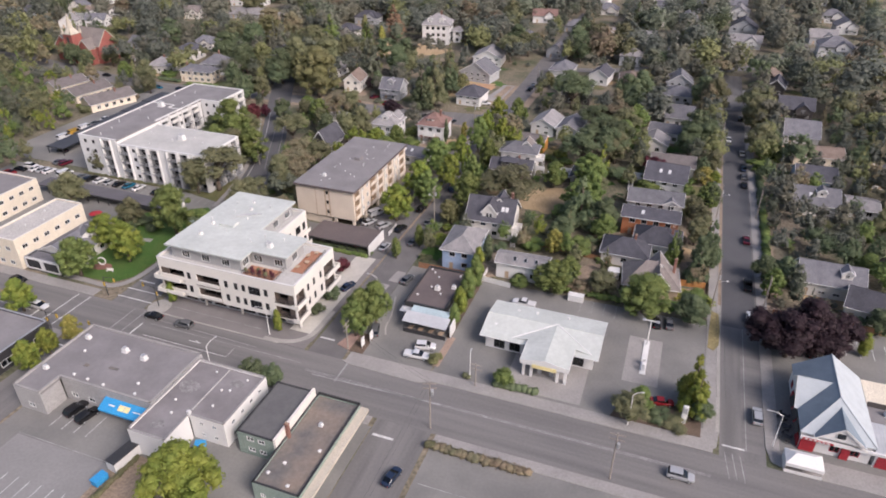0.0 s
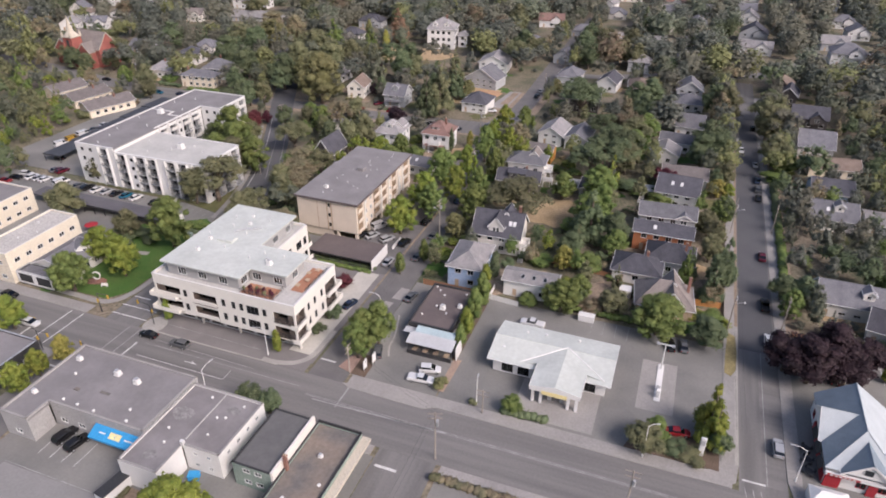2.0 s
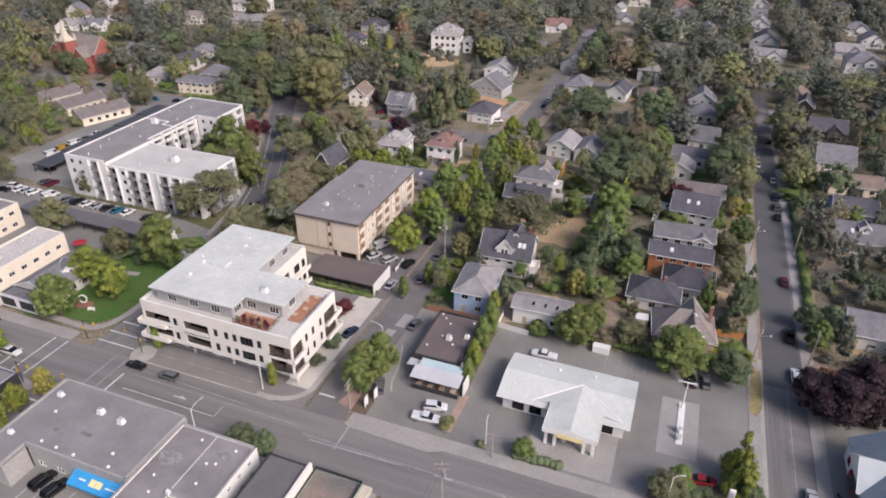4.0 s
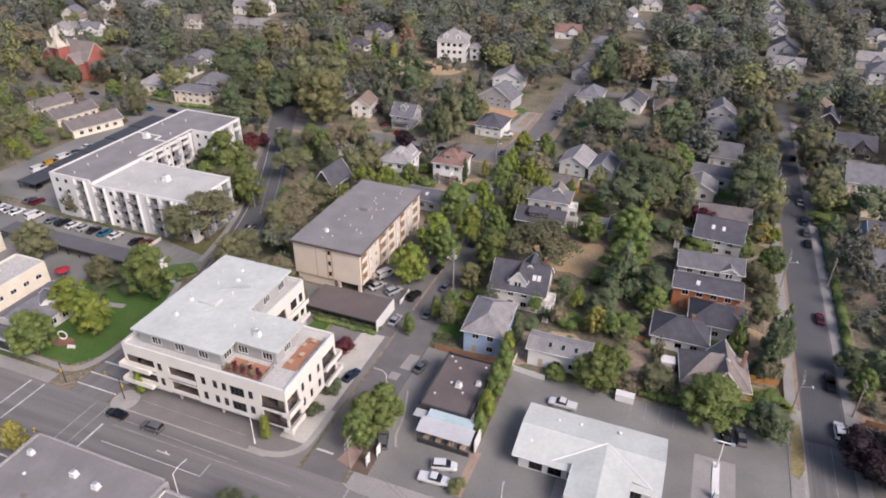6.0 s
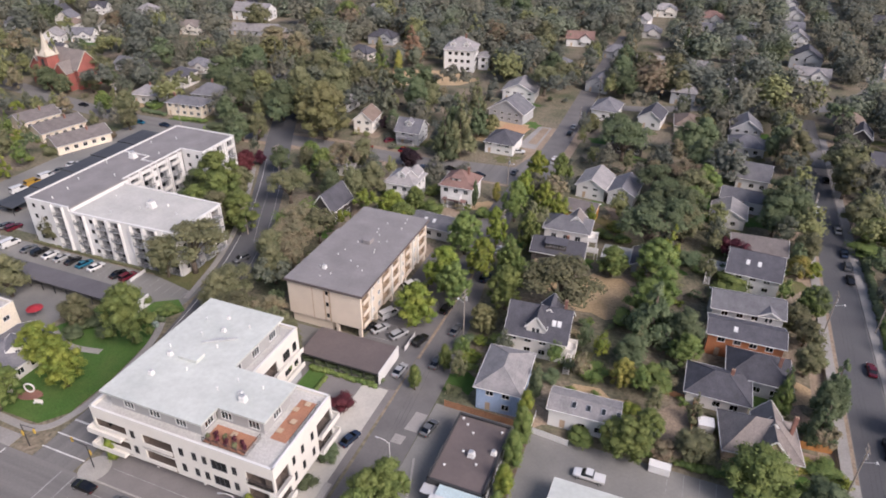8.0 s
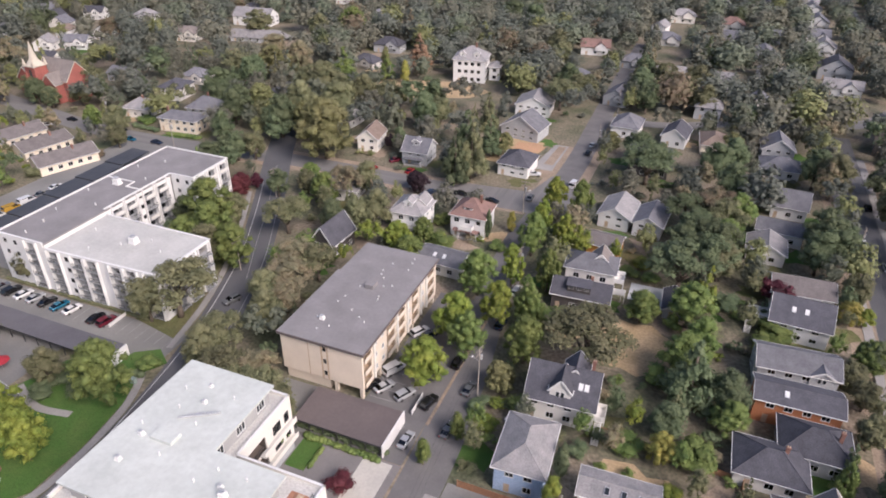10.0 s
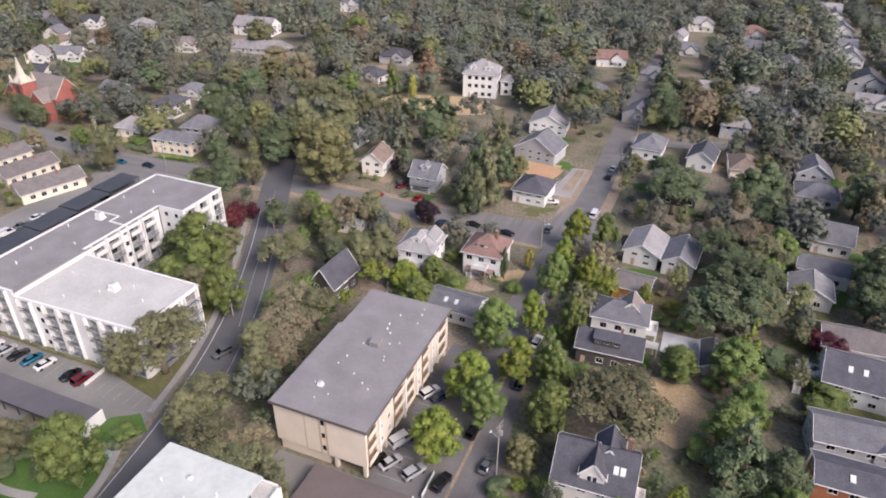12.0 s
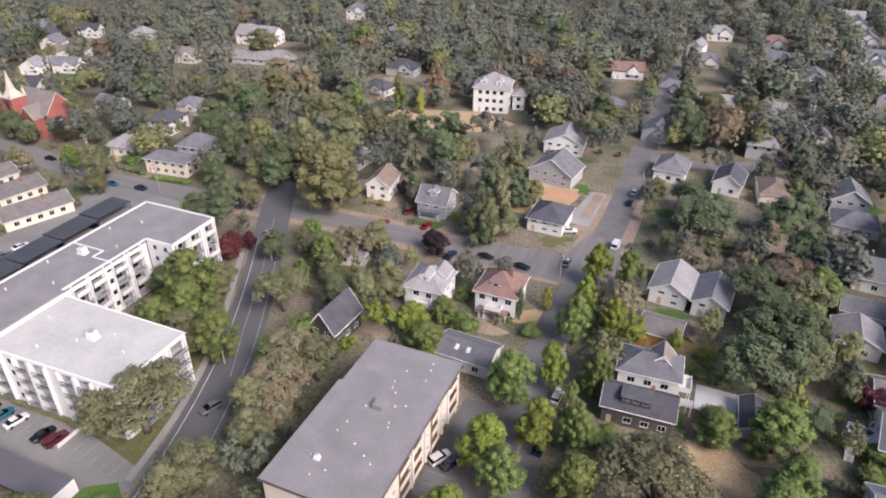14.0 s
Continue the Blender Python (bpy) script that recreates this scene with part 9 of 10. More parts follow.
tree("round", "plum", 38.5, 141.4, 10.5, 5.3)
tree("round", "plum", 35.2, 136.6, 9.8, 5.1)
tree("round", "green", 26.2, 157.4, 8.4, 3.0)
tree("round", "dark", 29.2, 164.8, 8.4, 3.8)
tree("column", "bright", 43.7, 141.2, 6.1, 2.0)
tree("round", "dark", 48.2, 150.3, 8.4, 3.8)
tree("round", "dark", -20.8, 145.9, 7.0, 3.3)
tree("conifer", "dark", 8.8, 158.3, 10.8, 3.3)
tree("round", "dark", 24.9, 165.1, 8.4, 3.8)
tree("round", "green", 49.4, 175.5, 7.0, 3.8)
tree("round", "bright", -130.8, 117.3, 11.9, 4.6)
tree("shrub", "dark", -142.3, 130.6, 3.3, 3.0)
tree("shrub", "dark", -141.9, 134.2, 3.3, 3.0)
tree("shrub", "green", -129.2, 144.3, 2.9, 2.5)
tree("shrub", "dark", -136.5, 132.8, 2.4, 2.3)
tree("round", "oak", -180.2, 159.7, 10.5, 4.6)
tree("round", "oak", -151.6, 203.5, 11.2, 4.6)
tree("round", "oak", -143.3, 191.0, 11.2, 4.1)
tree("round", "crimson", -163.2, 222.5, 6.3, 3.3)
tree("round", "crimson", -159.4, 225.2, 5.6, 2.5)
tree("round", "dark", -181.7, 238.5, 11.2, 4.3)
tree("round", "oak", -173.5, 244.2, 12.6, 5.1)
tree("round", "oak", -162.0, 283.8, 19.6, 8.3)
tree("round", "oak", -173.7, 275.7, 21.0, 8.9)
tree("round", "dark", -176.6, 265.7, 19.6, 7.6)
tree("round", "dark", -220.3, 309.7, 18.2, 7.6)
tree("round", "dark", -202.4, 275.2, 15.4, 6.3)
tree("column", "yellow", -163.0, 346.0, 11.0, 3.0)
tree("conifer", "green", -173.0, 347.0, 14.0, 4.2)
tree("conifer", "brown", -189.9, 412.2, 20.2, 5.1)
tree("round", "brown", -233.8, 346.4, 16.8, 8.9)
tree("round", "brown", -216.0, 340.5, 16.8, 7.6)
tree("spread", "brown", -118.6, 187.1, 11.2, 6.3)
tree("spread", "oak", -113.3, 186.6, 11.2, 5.7)
tree("round", "oak", -118.9, 171.8, 11.2, 5.1)
tree("round", "oak", -113.3, 165.0, 11.2, 4.8)
tree("round", "brown", -112.7, 171.3, 9.8, 4.4)
tree("spread", "brown", -128.9, 229.2, 12.5, 6.3)
tree("round", "oak", -124.4, 234.8, 12.6, 5.1)
tree("round", "oak", -112.0, 216.1, 14.0, 5.1)
tree("round", "dark", -149.4, 222.6, 11.2, 4.4)
tree("round", "oak", -142.0, 227.9, 9.8, 3.8)
tree("round", "dark", -121.3, 207.7, 12.6, 4.6)
tree("round", "bright", -102.0, 209.1, 8.4, 4.3)
tree("round", "green", -96.6, 214.4, 8.4, 3.3)
tree("round", "plum", -134.6, 271.2, 7.0, 2.8)
tree("round", "plum", -112.8, 244.8, 7.0, 3.2)
tree("shrub", "dark", -227.3, 224.3, 3.3, 2.5)
tree("round", "green", -246.9, 243.7, 9.8, 3.8)
tree("shrub", "green", -234.1, 257.4, 3.3, 3.8)
tree("round", "dark", -163.4, 197.2, 9.8, 4.3)
tree("spread", "oak", -99.5, 142.7, 10.6, 5.8)
tree("spread", "oak", -104.9, 142.0, 10.6, 5.1)
tree("round", "oak", -94.8, 141.3, 11.2, 4.6)
tree("round", "oak", -95.8, 137.9, 11.2, 4.8)
tree("round", "green", -97.0, 134.9, 10.5, 4.3)
tree("round", "green", -92.7, 134.6, 10.5, 4.3)
tree("round", "oak", -94.1, 131.0, 9.8, 4.1)
tree("spread", "oak", -109.5, 144.8, 11.2, 5.8)
tree("round", "oak", -117.1, 149.1, 12.6, 5.1)
tree("spread", "oak", -117.1, 154.0, 11.2, 5.8)
tree("spread", "brown", -103.6, 148.0, 10.0, 5.1)
tree("round", "bright", -74.0, 162.2, 11.9, 5.1)
tree("round", "bright", -73.5, 178.4, 12.6, 5.1)
tree("round", "green", -69.0, 173.5, 11.9, 4.6)
tree("round", "green", -22.6, 192.2, 11.2, 4.3)
tree("shrub", "green", -35.7, 205.3, 4.4, 3.6)
tree("spread", "dark", -21.9, 227.3, 13.8, 6.3)
tree("spread", "dark", -30.2, 248.1, 13.8, 6.5)
tree("spread", "brown", -24.3, 254.2, 13.8, 7.0)
tree("spread", "dark", -26.7, 240.7, 12.5, 6.3)
tree("round", "green", -19.5, 240.3, 11.2, 5.1)
tree("round", "green", -16.7, 255.1, 12.6, 5.6)
tree("round", "crimson", -8.0, 223.2, 7.0, 3.6)
tree("shrub", "dark", -17.5, 214.3, 4.4, 3.8)
tree("shrub", "green", -9.3, 200.2, 4.4, 3.8)
tree("shrub", "green", -91.1, 214.8, 5.0, 3.8)
tree("shrub", "green", -95.7, 226.7, 4.4, 2.5)
tree("shrub", "green", -76.8, 219.1, 3.3, 2.5)
tree("shrub", "bright", -38.4, 225.7, 3.3, 3.0)
tree("shrub", "green", -41.0, 219.1, 3.3, 3.0)
tree("shrub", "green", -35.7, 218.9, 3.3, 2.5)
tree("round", "dark", -26.3, 166.8, 8.4, 4.3)
tree("spread", "dark", -22.1, 236.7, 13.8, 7.0)
tree("spread", "oak", -19.6, 248.8, 13.8, 5.9)
tree("spread", "dark", -29.0, 232.7, 12.5, 6.3)
tree("round", "oak", -20.1, 226.3, 12.6, 5.6)
tree("round", "dark", -18.8, 272.2, 15.4, 6.3)
tree("round", "dark", 5.4, 249.8, 16.8, 7.0)
tree("round", "dark", 8.3, 244.9, 15.4, 6.3)
tree("round", "dark", 3.4, 239.4, 14.0, 5.8)
tree("round", "oak", 10.6, 290.0, 16.8, 7.0)
tree("round", "dark", 6.1, 295.5, 16.8, 6.3)
tree("spread", "oak", 25.3, 285.0, 15.0, 7.6)
tree("round", "oak", 25.2, 274.7, 15.4, 6.3)
tree("round", "oak", 26.9, 251.1, 12.6, 6.3)
tree("round", "dark", 26.8, 299.1, 15.4, 6.3)
tree("round", "oak", 10.7, 227.2, 11.2, 4.6)
tree("round", "yellow", 9.2, 219.2, 6.3, 3.3)
tree("round", "bright", 12.4, 219.3, 5.6, 2.5)
tree("round", "green", 10.5, 200.8, 9.1, 3.8)
tree("round", "oak", 6.9, 193.5, 8.4, 3.8)
tree("shrub", "green", 26.7, 237.4, 4.4, 4.4)
tree("round", "green", 29.7, 245.0, 8.4, 5.1)
tree("round", "crimson", -5.8, 221.8, 7.2, 4.4)
tree("shrub", "green", -3.3, 214.5, 4.4, 3.8)
tree("conifer", "dark", 11.5, 167.4, 14.2, 3.8)
tree("round", "dark", 11.2, 200.8, 9.8, 3.6)
tree("round", "oak", 8.5, 188.4, 8.4, 3.6)
tree("conifer", "dark", 3.4, 168.1, 9.5, 2.3)
tree("round", "green", -20.8, 146.0, 8.4, 3.3)
tree("shrub", "brown", -17.4, 144.2, 4.4, 3.0)
tree("round", "yellow", -27.1, 159.5, 7.7, 2.9)
tree("shrub", "green", -32.7, 160.7, 3.3, 3.3)
tree("round", "dark", -16.6, 177.2, 11.2, 4.6)
tree("round", "green", -15.9, 171.3, 8.4, 3.8)
tree("shrub", "dark", -41.2, 155.9, 3.3, 2.0)
tree("column", "dark", -42.7, 150.0, 8.1, 2.0)
tree("shrub", "green", 9.2, 150.0, 3.3, 3.0)
tree("shrub", "yellow", 5.1, 150.5, 2.4, 2.5)
tree("shrub", "dark", -60.9, 159.8, 3.3, 2.5)
tree("shrub", "bright", -58.3, 156.3, 1.8, 2.5)
tree("shrub", "green", -53.0, 162.3, 4.4, 3.0)
tree("round", "oak", -143.9, 133.1, 9.8, 3.8)
tree("round", "plum", -145.7, 298.8, 8.4, 4.3)
tree("round", "plum", -110.7, 243.3, 7.7, 4.6)
tree("conifer", "dark", -107.1, 278.1, 17.6, 5.8)
tree("conifer", "dark", -99.1, 280.2, 16.2, 5.1)
tree("conifer", "oak", -107.6, 303.0, 16.2, 4.6)
tree("round", "oak", -127.8, 301.3, 14.0, 5.7)
tree("round", "dark", -136.1, 318.2, 14.0, 5.1)
tree("round", "olive", -94.9, 283.5, 8.4, 3.8)
tree("spread", "oak", -87.8, 338.2, 15.0, 8.3)
tree("spread", "oak", -81.8, 352.2, 13.8, 7.6)
tree("round", "dark", -89.5, 360.4, 15.4, 6.3)
tree("round", "dark", -57.8, 362.4, 16.8, 7.6)
tree("round", "oak", -50.7, 380.5, 16.8, 7.6)
tree("round", "dark", -53.7, 348.7, 15.4, 6.3)
tree("round", "oak", -36.4, 376.9, 16.8, 7.6)
tree("round", "oak", -31.6, 356.7, 14.0, 6.3)
tree("round", "oak", -39.6, 361.8, 14.0, 6.3)
tree("round", "dark", -15.4, 346.5, 12.6, 6.3)
tree("round", "dark", -23.7, 291.6, 14.0, 6.3)
tree("round", "dark", -18.5, 299.1, 14.0, 6.3)
tree("round", "dark", -50.0, 298.0, 12.6, 5.8)
tree("round", "dark", -43.9, 289.5, 12.6, 5.8)
tree("shrub", "oak", 6.9, 394.0, 5.5, 6.3)
tree("shrub", "oak", 6.0, 360.5, 5.5, 6.3)
tree("round", "olive", -19.2, 317.3, 8.4, 4.3)
tree("round", "olive", -60.4, 303.8, 7.0, 3.8)
tree("conifer", "dark", -34.3, 423.5, 18.9, 6.3)
tree("conifer", "dark", -26.3, 436.2, 17.6, 5.7)
tree("round", "brown", -112.1, 396.2, 15.4, 7.0)
tree("round", "dark", -116.2, 366.9, 14.0, 6.3)
tree("round", "oak", -101.4, 394.7, 15.4, 7.0)
tree("round", "oak", -107.8, 415.7, 16.8, 7.6)
tree("round", "brown", -132.6, 418.3, 14.0, 5.1)
tree("round", "dark", -135.3, 472.6, 19.6, 7.6)
tree("round", "dark", -146.8, 467.2, 19.6, 7.6)
tree("round", "dark", -130.6, 271.8, 9.8, 3.8)
tree("round", "oak", -183.6, 307.0, 21.0, 10.2)
tree("round", "oak", -224.1, 233.2, 9.8, 4.3)
tree("shrub", "green", -229.3, 225.0, 3.3, 3.8)
tree("round", "dark", -193.4, 252.6, 12.6, 5.1)
tree("round", "dark", -178.1, 240.9, 12.6, 5.1)
tree("conifer", "dark", -259.1, 282.5, 12.2, 4.3)
tree("round", "dark", -222.0, 287.9, 16.8, 7.6)
tree("round", "dark", -201.0, 270.0, 15.4, 6.3)
tree("round", "oak", -180.9, 263.6, 11.2, 4.6)
tree("round", "dark", -178.1, 237.1, 11.2, 4.6)
tree("round", "green", -145.7, 235.8, 7.0, 3.8)
tree("shrub", "yellow", -135.9, 235.4, 3.3, 2.5)
tree("round", "oak", -139.8, 157.0, 13.3, 4.6)
tree("round", "green", -146.0, 187.0, 15.4, 6.3)
tree("round", "oak", -142.5, 181.0, 14.0, 4.8)
tree("round", "green", -151.0, 183.0, 12.6, 5.1)
tree("round", "oak", -272.0, 262.0, 11.2, 5.1)
tree("round", "dark", -290.0, 256.0, 12.6, 5.7)
tree("round", "oak", -281.0, 255.0, 9.8, 4.4)
tree("round", "dark", -267.0, 268.0, 11.2, 5.1)
tree("round", "oak", -296.0, 262.0, 12.6, 5.7)


# ---------------------------------------------------------------- hedges, gardens and woods
def hedge(u0, v0, u1, v1, high, wide, tone, label, seed):
    """A clipped hedge: rows of leaf sprays over an uneven core."""
    along = math.dist((u0, v0), (u1, v1))
    rng = np.random.default_rng(seed)
    lumps = [(x, rng.uniform(-0.1, 0.1) * wide, high * rng.uniform(0.4, 0.62), wide * rng.uniform(0.5, 0.62)) for x in np.arange(wide * 0.4, along, wide * 0.55)]
    vs, tris = crown_arrays(lumps, rng, int(along * 60), 0.16, 0.1, 0.86)
    vs[:, 2] *= high / max(0.1, vs[:, 2].max())
    vs[:, 2] = np.maximum(vs[:, 2], 0.02)
    m = at(u0, v0, 0.02, math.degrees(math.atan2(v1 - v0, u1 - u0)))
    ob = new("hedge", mesh_from("hedge", vs, tris, LEAF[tone]))
    ob.matrix_basis = m
    tagged(ob, label, "hedge")


hedge(-33.5, 85.4, -15.2, 85.6, 1.3, 1.9, "brown", "low clipped brownish hedge along the pavement", 1)
hedge(-35.0, 85.2, -33.0, 85.6, 1.5, 1.6, "oak", "rounded clipped hedge at the corner", 2)
hedge(-28.0, 105.3, -19.4, 105.3, 1.5, 2.0, "dark", "dense dark clipped hedge before the station", 3)
hedge(-34.4, 105.2, -32.6, 105.2, 1.1, 1.2, "oak", "small clipped hedge by the pavement", 4)
hedge(-106.5, 88.9, -86.5, 88.9, 1.7, 1.3, "olive", "roadside planting strip behind the shops", 5)
hedge(-110, 45.5, -84, 45.5, 1.2, 2.0, "brown", "overgrown hedge at the car park edge", 6)
hedge(-82.6, 55, -82.0, 65, 1.0, 1.2, "oak", "weedy strip beside the lot", 7)
hedge(-88.8, 140.6, -73.5, 140.6, 1.3, 1.4, "green", "clipped green hedge round the rear court", 21)
hedge(-84.0, 134.2, -84.0, 139.4, 1.0, 0.9, "green", "clipped green hedge beside the rear court", 22)
hedge(-150, 134, -128.5, 141.6, 2.0, 2.0, "dark", "tall dark hedge behind the park", 8)
hedge(-96, 142.6, -73, 142.6, 1.2, 1.4, "dark", "low dark hedge behind the carport", 9)
hedge(-186, 156.9, -140, 157.0, 0.9, 0.9, "oak", "narrow planting below white apartments", 10)
hedge(-25.6, 142.7, -6, 143.0, 2.0, 1.8, "green", "overgrown hedge behind the station", 11)
hedge(-218, 250.5, -204, 251.5, 1.6, 2.6, "green", "broad green clipped garden hedge", 12)
hedge(-236, 252, -222, 250.6, 1.8, 2.2, "dark", "tall dark clipped garden hedge", 13)
hedge(26.6, 168, 26.6, 205, 1.8, 2.2, "green", "long green hedge along the pavement", 14)
hedge(26.6, 205, 26.6, 245, 2.0, 2.4, "dark", "long dark hedge along the pavement", 15)
hedge(47, 203, 75, 205, 1.8, 1.6, "green", "green hedge between gardens", 16)
hedge(-42, 279.5, -22, 279.5, 1.6, 1.8, "dark", "tall dark clipped garden hedge", 17)
hedge(-20, 345, 12, 345, 3.0, 4.0, "oak", "broad hedge along far gardens", 18)

KEEP = [(-41, 208, -31.5, 218), (-112, 30, -68, 145), (-68, 20, 14, 143.5), (-480, 86, 380, 105), (13, 101, 26, 345), (-104, 141, -67, 192), (-215, 104, -150, 142), (-205, 141, -128, 160), (-186, 157, -135, 178), (-186, 157, -160, 218), (-226, 160, -186, 240), (26, 104, 80, 150.5), (-151, 104, -122, 142),
        (-46, 182, -25, 200), (-300, 240, -62, 254), (-76, 250, -64, 330), (-106, 276, -84, 300), (-158, 322, -122, 346), (-150, 344, -124, 360), (-100, 250, -76, 262), (-296, 384, -232, 408), (-208, 316, -186, 338), (-96, 270, -64, 302), (-178, 326, -120, 350)]
WEST = [(-118, 101), (-118, 125), (-121, 143), (-124, 156), (-129, 172), (-136, 190), (-147, 212), (-157, 230), (-168, 250)]
FAR_ROAD = [(-70, 336), (-45, 338), (-21, 350), (4, 358), (30, 372), (46, 396), (62, 420), (54.5, 440), (51, 480), (50, 530), (51, 590), (53, 680)]
MIDDLE = [(-65, 101), (-65, 150), (-67.5, 175), (-71, 200), (-72.5, 225), (-71, 246)]

OPEN = (45.0, -30.0)  # point on the camera's side; far houses keep a clear line toward it


def near_line(points, u, v, gap):
    for a, b in zip(points, points[1:]):
        a, b, p = Vector(a), Vector(b), Vector((u, v))
        s = max(0.0, min(1.0, (p - a).dot(b - a) / (b - a).length_squared))
        if (p - a.lerp(b, s)).length < gap:
            return True
    return False


def free(u, v, r, crowd):
    for a, b, c, d in KEEP:
        if a - r * 0.5 < u < c + r * 0.5 and b - r * 0.5 < v < d + r * 0.5:
            return False
    if v > 330 and near_line(FAR_ROAD, u, v, 4.0 + r * 0.5):
        return False
    if near_line(WEST, u, v, 5.5 + r * 0.6) or near_line(MIDDLE, u, v, 4.5 + r * 0.5):
        return False
    for hu, hv, hr in HOUSES:
        if math.dist((u, v), (hu, hv)) < hr + r * 0.55:
            return False
        # larger crowns stay off the camera's side of most houses
        if r > 2.2 and int(hu * 7 + hv * 3) % 4:
            du, dv = u - hu, v - hv
            if 0 < 0.44 * du - 0.9 * dv < hr + r + (7.0 if v > 300 else 3.0) and abs(0.9 * du + 0.44 * dv) < hr * 0.75 + r * 0.4:
                return False
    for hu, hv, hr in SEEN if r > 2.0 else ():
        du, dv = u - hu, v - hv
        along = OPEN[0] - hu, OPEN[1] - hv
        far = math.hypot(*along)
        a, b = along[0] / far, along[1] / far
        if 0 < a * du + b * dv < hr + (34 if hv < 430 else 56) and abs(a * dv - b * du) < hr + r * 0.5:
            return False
    for pu, pv, pr in PLANTED:
        if abs(pu - u) < 12 and math.dist((u, v), (pu, pv)) < (pr + r) * crowd:
            return False
    return True


# patches of lawn, dry grass and bare earth round the houses
rng = random.Random(5)
for k, (hu, hv, hr) in enumerate(HOUSES[3:62]):
    for j in range(2):
        kind = rng.choice((LAWN, DRY, DIRT, VERGE, LAWN, VERGE))
        away, side = hr + rng.uniform(1, 4), rng.uniform(-hr, hr)
        cu, cv = hu + 0.44 * away + 0.9 * side, hv - 0.9 * away + 0.44 * side
        if j:
            cu, cv = hu + (hr + 3) * rng.choice((-1, 1)), hv + rng.uniform(-3, 5)
        ring = []
        for i in range(13):
            a, q = 6.2832 * i / 13, rng.uniform(2.4, 6.0)
            ring.append((cu + q * math.cos(a), cv + 0.8 * q * math.sin(a)))
        flat("yard_patch", ring, 0.009 + 0.0006 * (k % 5) + 0.003 * j, kind, {LAWN: "small green lawn beside a house", DRY: "dry straw-coloured lawn beside a house", DIRT: "bare trodden earth beside a house", VERGE: "rough patchy grass beside a house"}[kind], "yard")

rng = random.Random(77)
TONES = ("oak", "oak", "dark", "green", "oak", "bright", "pine", "green", "brown", "dark", "bright", "green")
# for far gardens, mostly the tones with haze in their colour
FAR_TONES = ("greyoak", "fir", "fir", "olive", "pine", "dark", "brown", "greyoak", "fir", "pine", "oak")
# gardens: shrubs and trees too many to count, joined by colour
MASS = {}


def mass_tree(shape, tone, u, v, high, r):
    k = len(PLANTED)
    PLANTED.append((u, v, r))
    a, f = LIGHT[shape, k % 4]
    turn, s = 2.4 * k, r / 4
    c, n = math.cos(turn), math.sin(turn)
    p = np.stack([(a[:, 0] * c - a[:, 1] * n) * s + u, (a[:, 0] * n + a[:, 1] * c) * s + v, a[:, 2] * high / 10], 1)
    got = MASS.setdefault(tone, [[], [], 0])
    got[0].append(p)
    got[1].append(f + got[2])
    got[2] += len(a)


for v in range(236, 345, 7):
    for u, spread in ((10.0, 2.0), (28.5, 2.5)):
        r = rng.uniform(3.6, 6.2)
        if rng.random() < 0.8:
            mass_tree(rng.choice(("round", "round", "spread")), rng.choice(FAR_TONES), round(u + rng.uniform(-spread, spread), 1), v + rng.uniform(-2, 2), 7 + r * 1.5, r)
for v in range(345, 470, 8):
    for u in (-76.5, -62.0):
        r = rng.uniform(3.4, 5.6)
        mass_tree(rng.choice(("round", "round", "spread", "conifer")), rng.choice(FAR_TONES), u + rng.uniform(-2, 2), v + rng.uniform(-2, 2), 7 + r * 1.5, r)
for k in range(8200):
    u, v = rng.uniform(-400, 165), rng.uniform(120, 335)
    if not (abs(u * 0.9 + v * 0.44) < 62 + 0.62 * (v * 0.9 - u * 0.44)):
        continue
    r = rng.choice((1.4, 1.8, 2.2, 2.8, 3.6, 4.4, 5.4, 6.0) if v < 240 or -110 < u < -20 and v < 300 else (1.8, 3.0, 4.4, 5.6, 6.6, 7.6, 8.6, 9.4))
    if r > 3.0 and v < 185 and u > -60:
        r = rng.uniform(1.2, 2.6)
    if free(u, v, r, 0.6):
        shape = "shrub" if r < 2.2 else rng.choice(("round", "round", "spread", "round", "conifer", "round"))
        if shape == "conifer":
            r *= 0.7
        mass_tree(shape, rng.choice(FAR_TONES if v > 225 or u > 26 else TONES), round(u, 1), round(v, 1), {"shrub": r * 1.6, "conifer": r * 4.2}.get(shape, 5.5 + r * 1.35), round(r, 1))
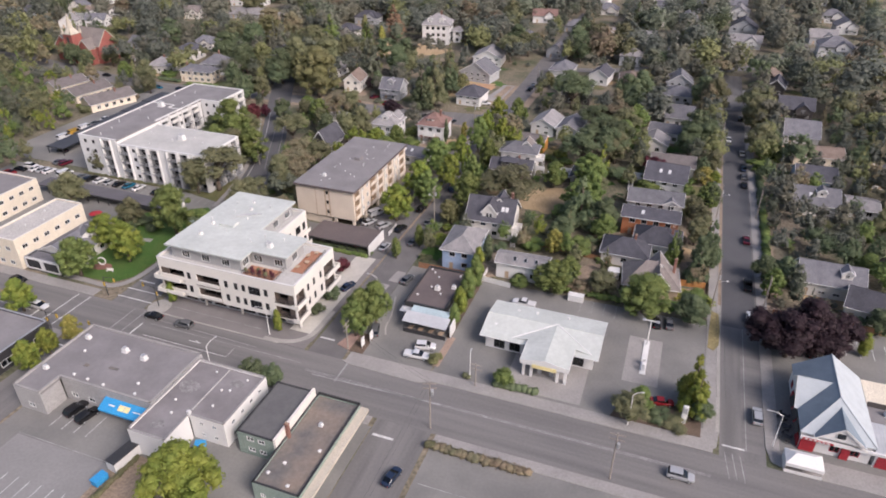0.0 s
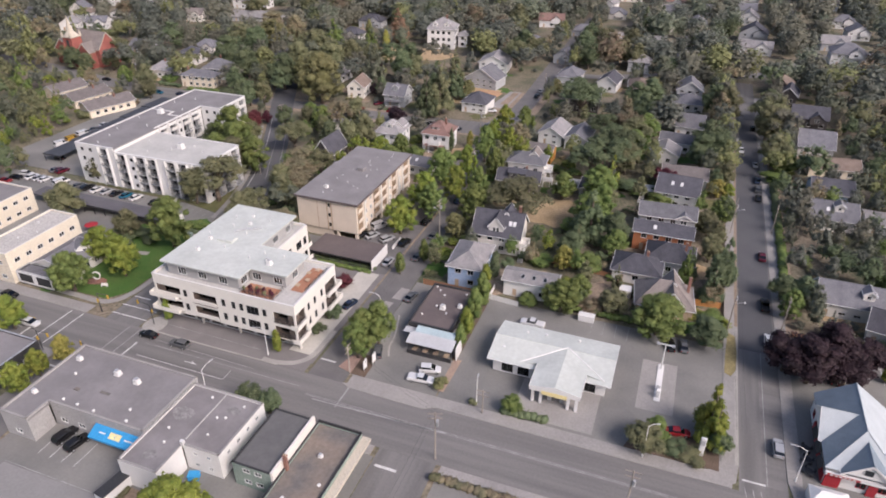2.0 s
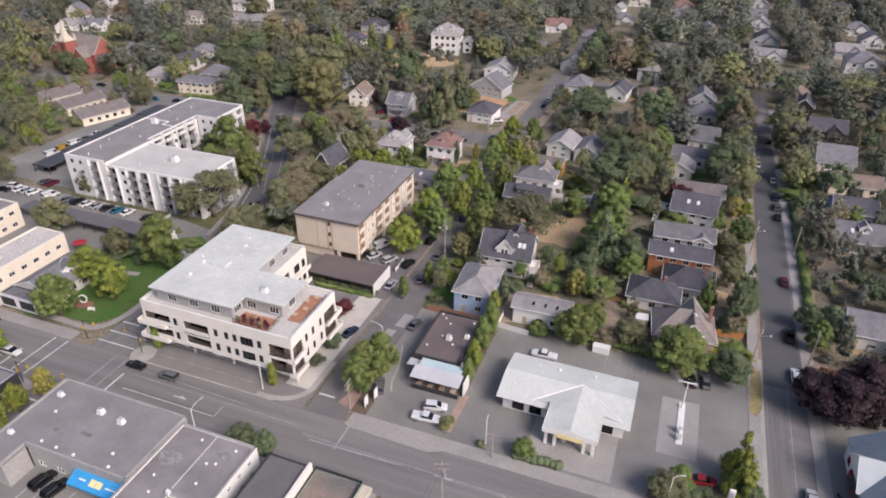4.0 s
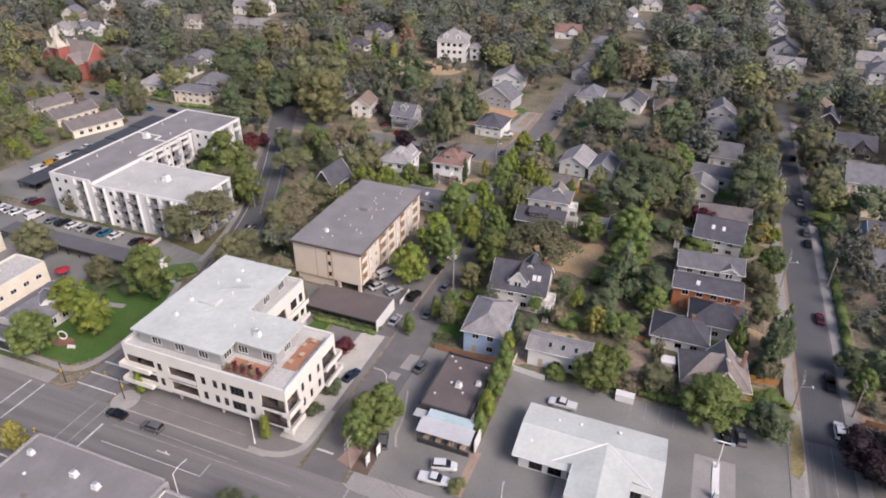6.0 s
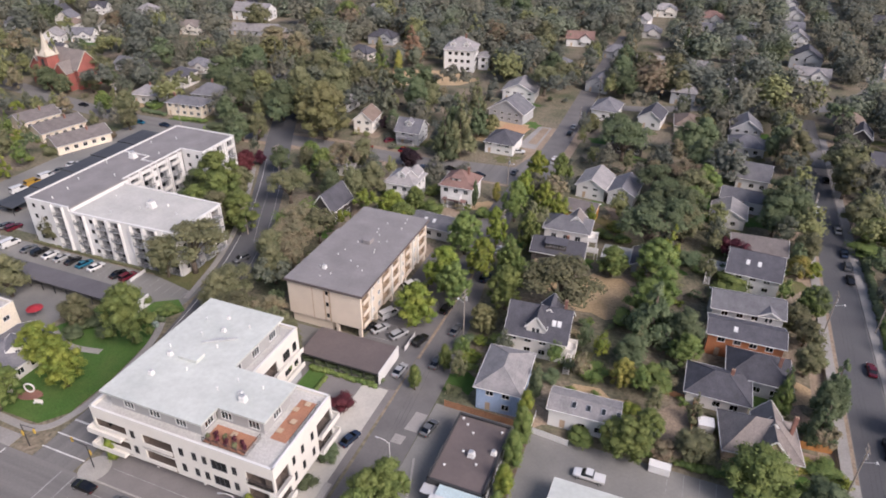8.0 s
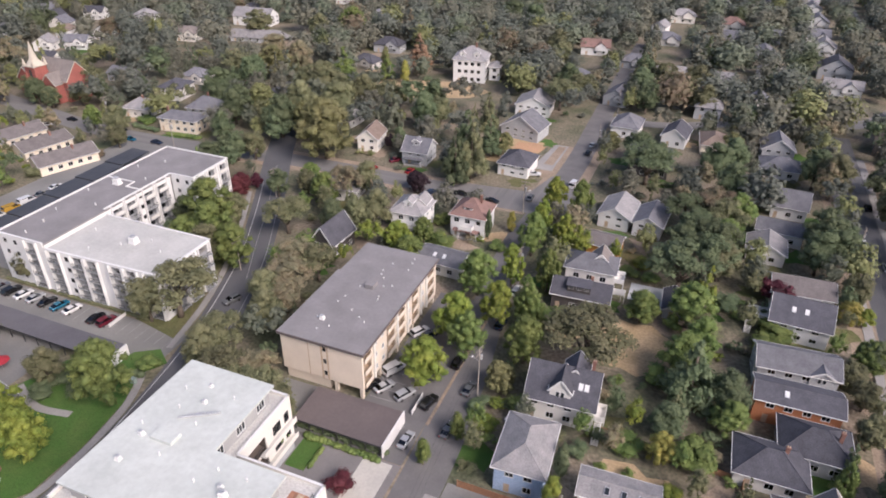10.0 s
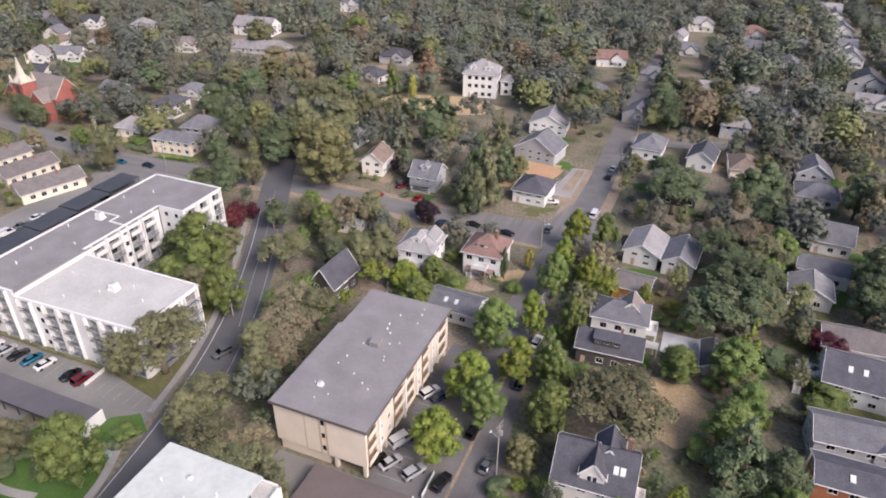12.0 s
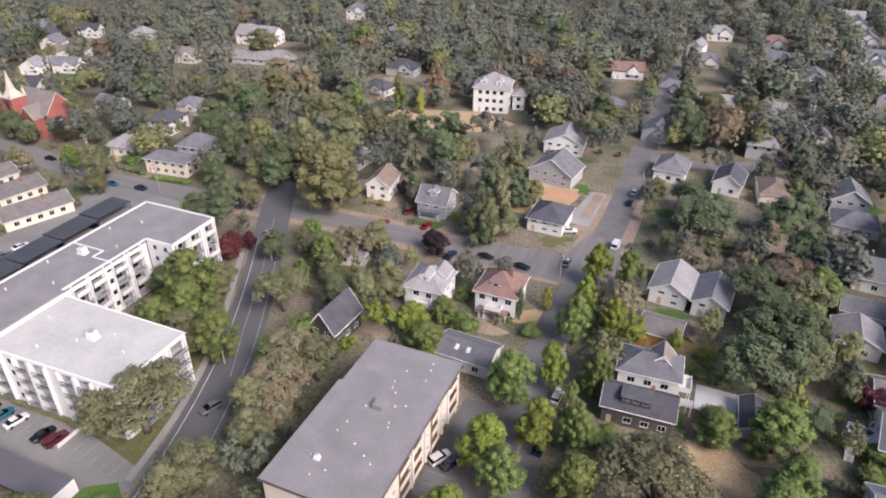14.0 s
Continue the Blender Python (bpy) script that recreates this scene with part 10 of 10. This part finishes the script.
# close planting on the east side of the side street
for k in range(900):
    u, v, r = rng.uniform(27, 105), rng.uniform(151, 300), rng.choice((1.6, 2.2, 2.8, 3.4, 4.2))
    if abs(u * 0.9 + v * 0.44) < 62 + 0.62 * (v * 0.9 - u * 0.44) and free(u, v, r, 0.55):
        mass_tree("shrub" if r < 2.5 else "round", rng.choice(("dark", "green", "dark", "dark", "fir")), round(u, 1), round(v, 1), r * 1.5 if r < 2.5 else 5 + r * 1.2, r)
for tone, (vs, tris, _) in MASS.items():
    ob = new("garden_trees", mesh_from("garden_trees", np.concatenate(vs), np.concatenate(tris), LEAF[tone]))
    ob.matrix_basis = TURN
    tagged(ob, "dense garden trees and shrubs between houses", "trees", "", "stuff")

# the woods beyond, as one mass of crowns
def woods(name, many, box, seed, tone, spread=0.56):
    rng, npr = random.Random(seed), np.random.default_rng(seed)
    made = []
    for k in range(5):
        shape = ("round", "spread", "round", "conifer", "round")[k]
        lumps = lumps_for(shape, npr, {"conifer": 6}.get(shape, 18))
        if shape != "conifer":
            lumps += [(0, 0, 5.4, 3.7), (0, 0, 3.4, 3.0)]
        made.append(crown_arrays(lumps, npr, 520, 0.44, 0.2, 0.56, 1.35))
    vs, tris, base = [], [], 0
    for _ in range(many):
        u, v = rng.uniform(box[0], box[2]), rng.uniform(box[1], box[3])
        r = rng.uniform(4.2, 9.2)
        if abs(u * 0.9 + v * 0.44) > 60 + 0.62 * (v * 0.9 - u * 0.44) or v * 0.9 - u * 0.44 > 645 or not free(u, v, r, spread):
            continue
        PLANTED.append((u, v, r))
        a, f = made[rng.randrange(5)]
        turn = rng.uniform(0, 6.283)
        c, s = math.cos(turn), math.sin(turn)
        k, h = r / 4, (9.0 + r * rng.uniform(0.75, 1.25)) / 10
        p = np.stack([(a[:, 0] * c - a[:, 1] * s) * k + u, (a[:, 0] * s + a[:, 1] * c) * k + v, a[:, 2] * h], 1)
        vs.append(p)
        tris.append(f + base)
        base += len(a)
    if not vs:
        return
    ob = new(name, mesh_from(name, np.concatenate(vs), np.concatenate(tris), LEAF[tone]))
    ob.matrix_basis = TURN
    tagged(ob, "dense distant mixed woods of dark and olive crowns", "woods", "", "stuff")


# the woods lean on the haze-greyed leaf colours
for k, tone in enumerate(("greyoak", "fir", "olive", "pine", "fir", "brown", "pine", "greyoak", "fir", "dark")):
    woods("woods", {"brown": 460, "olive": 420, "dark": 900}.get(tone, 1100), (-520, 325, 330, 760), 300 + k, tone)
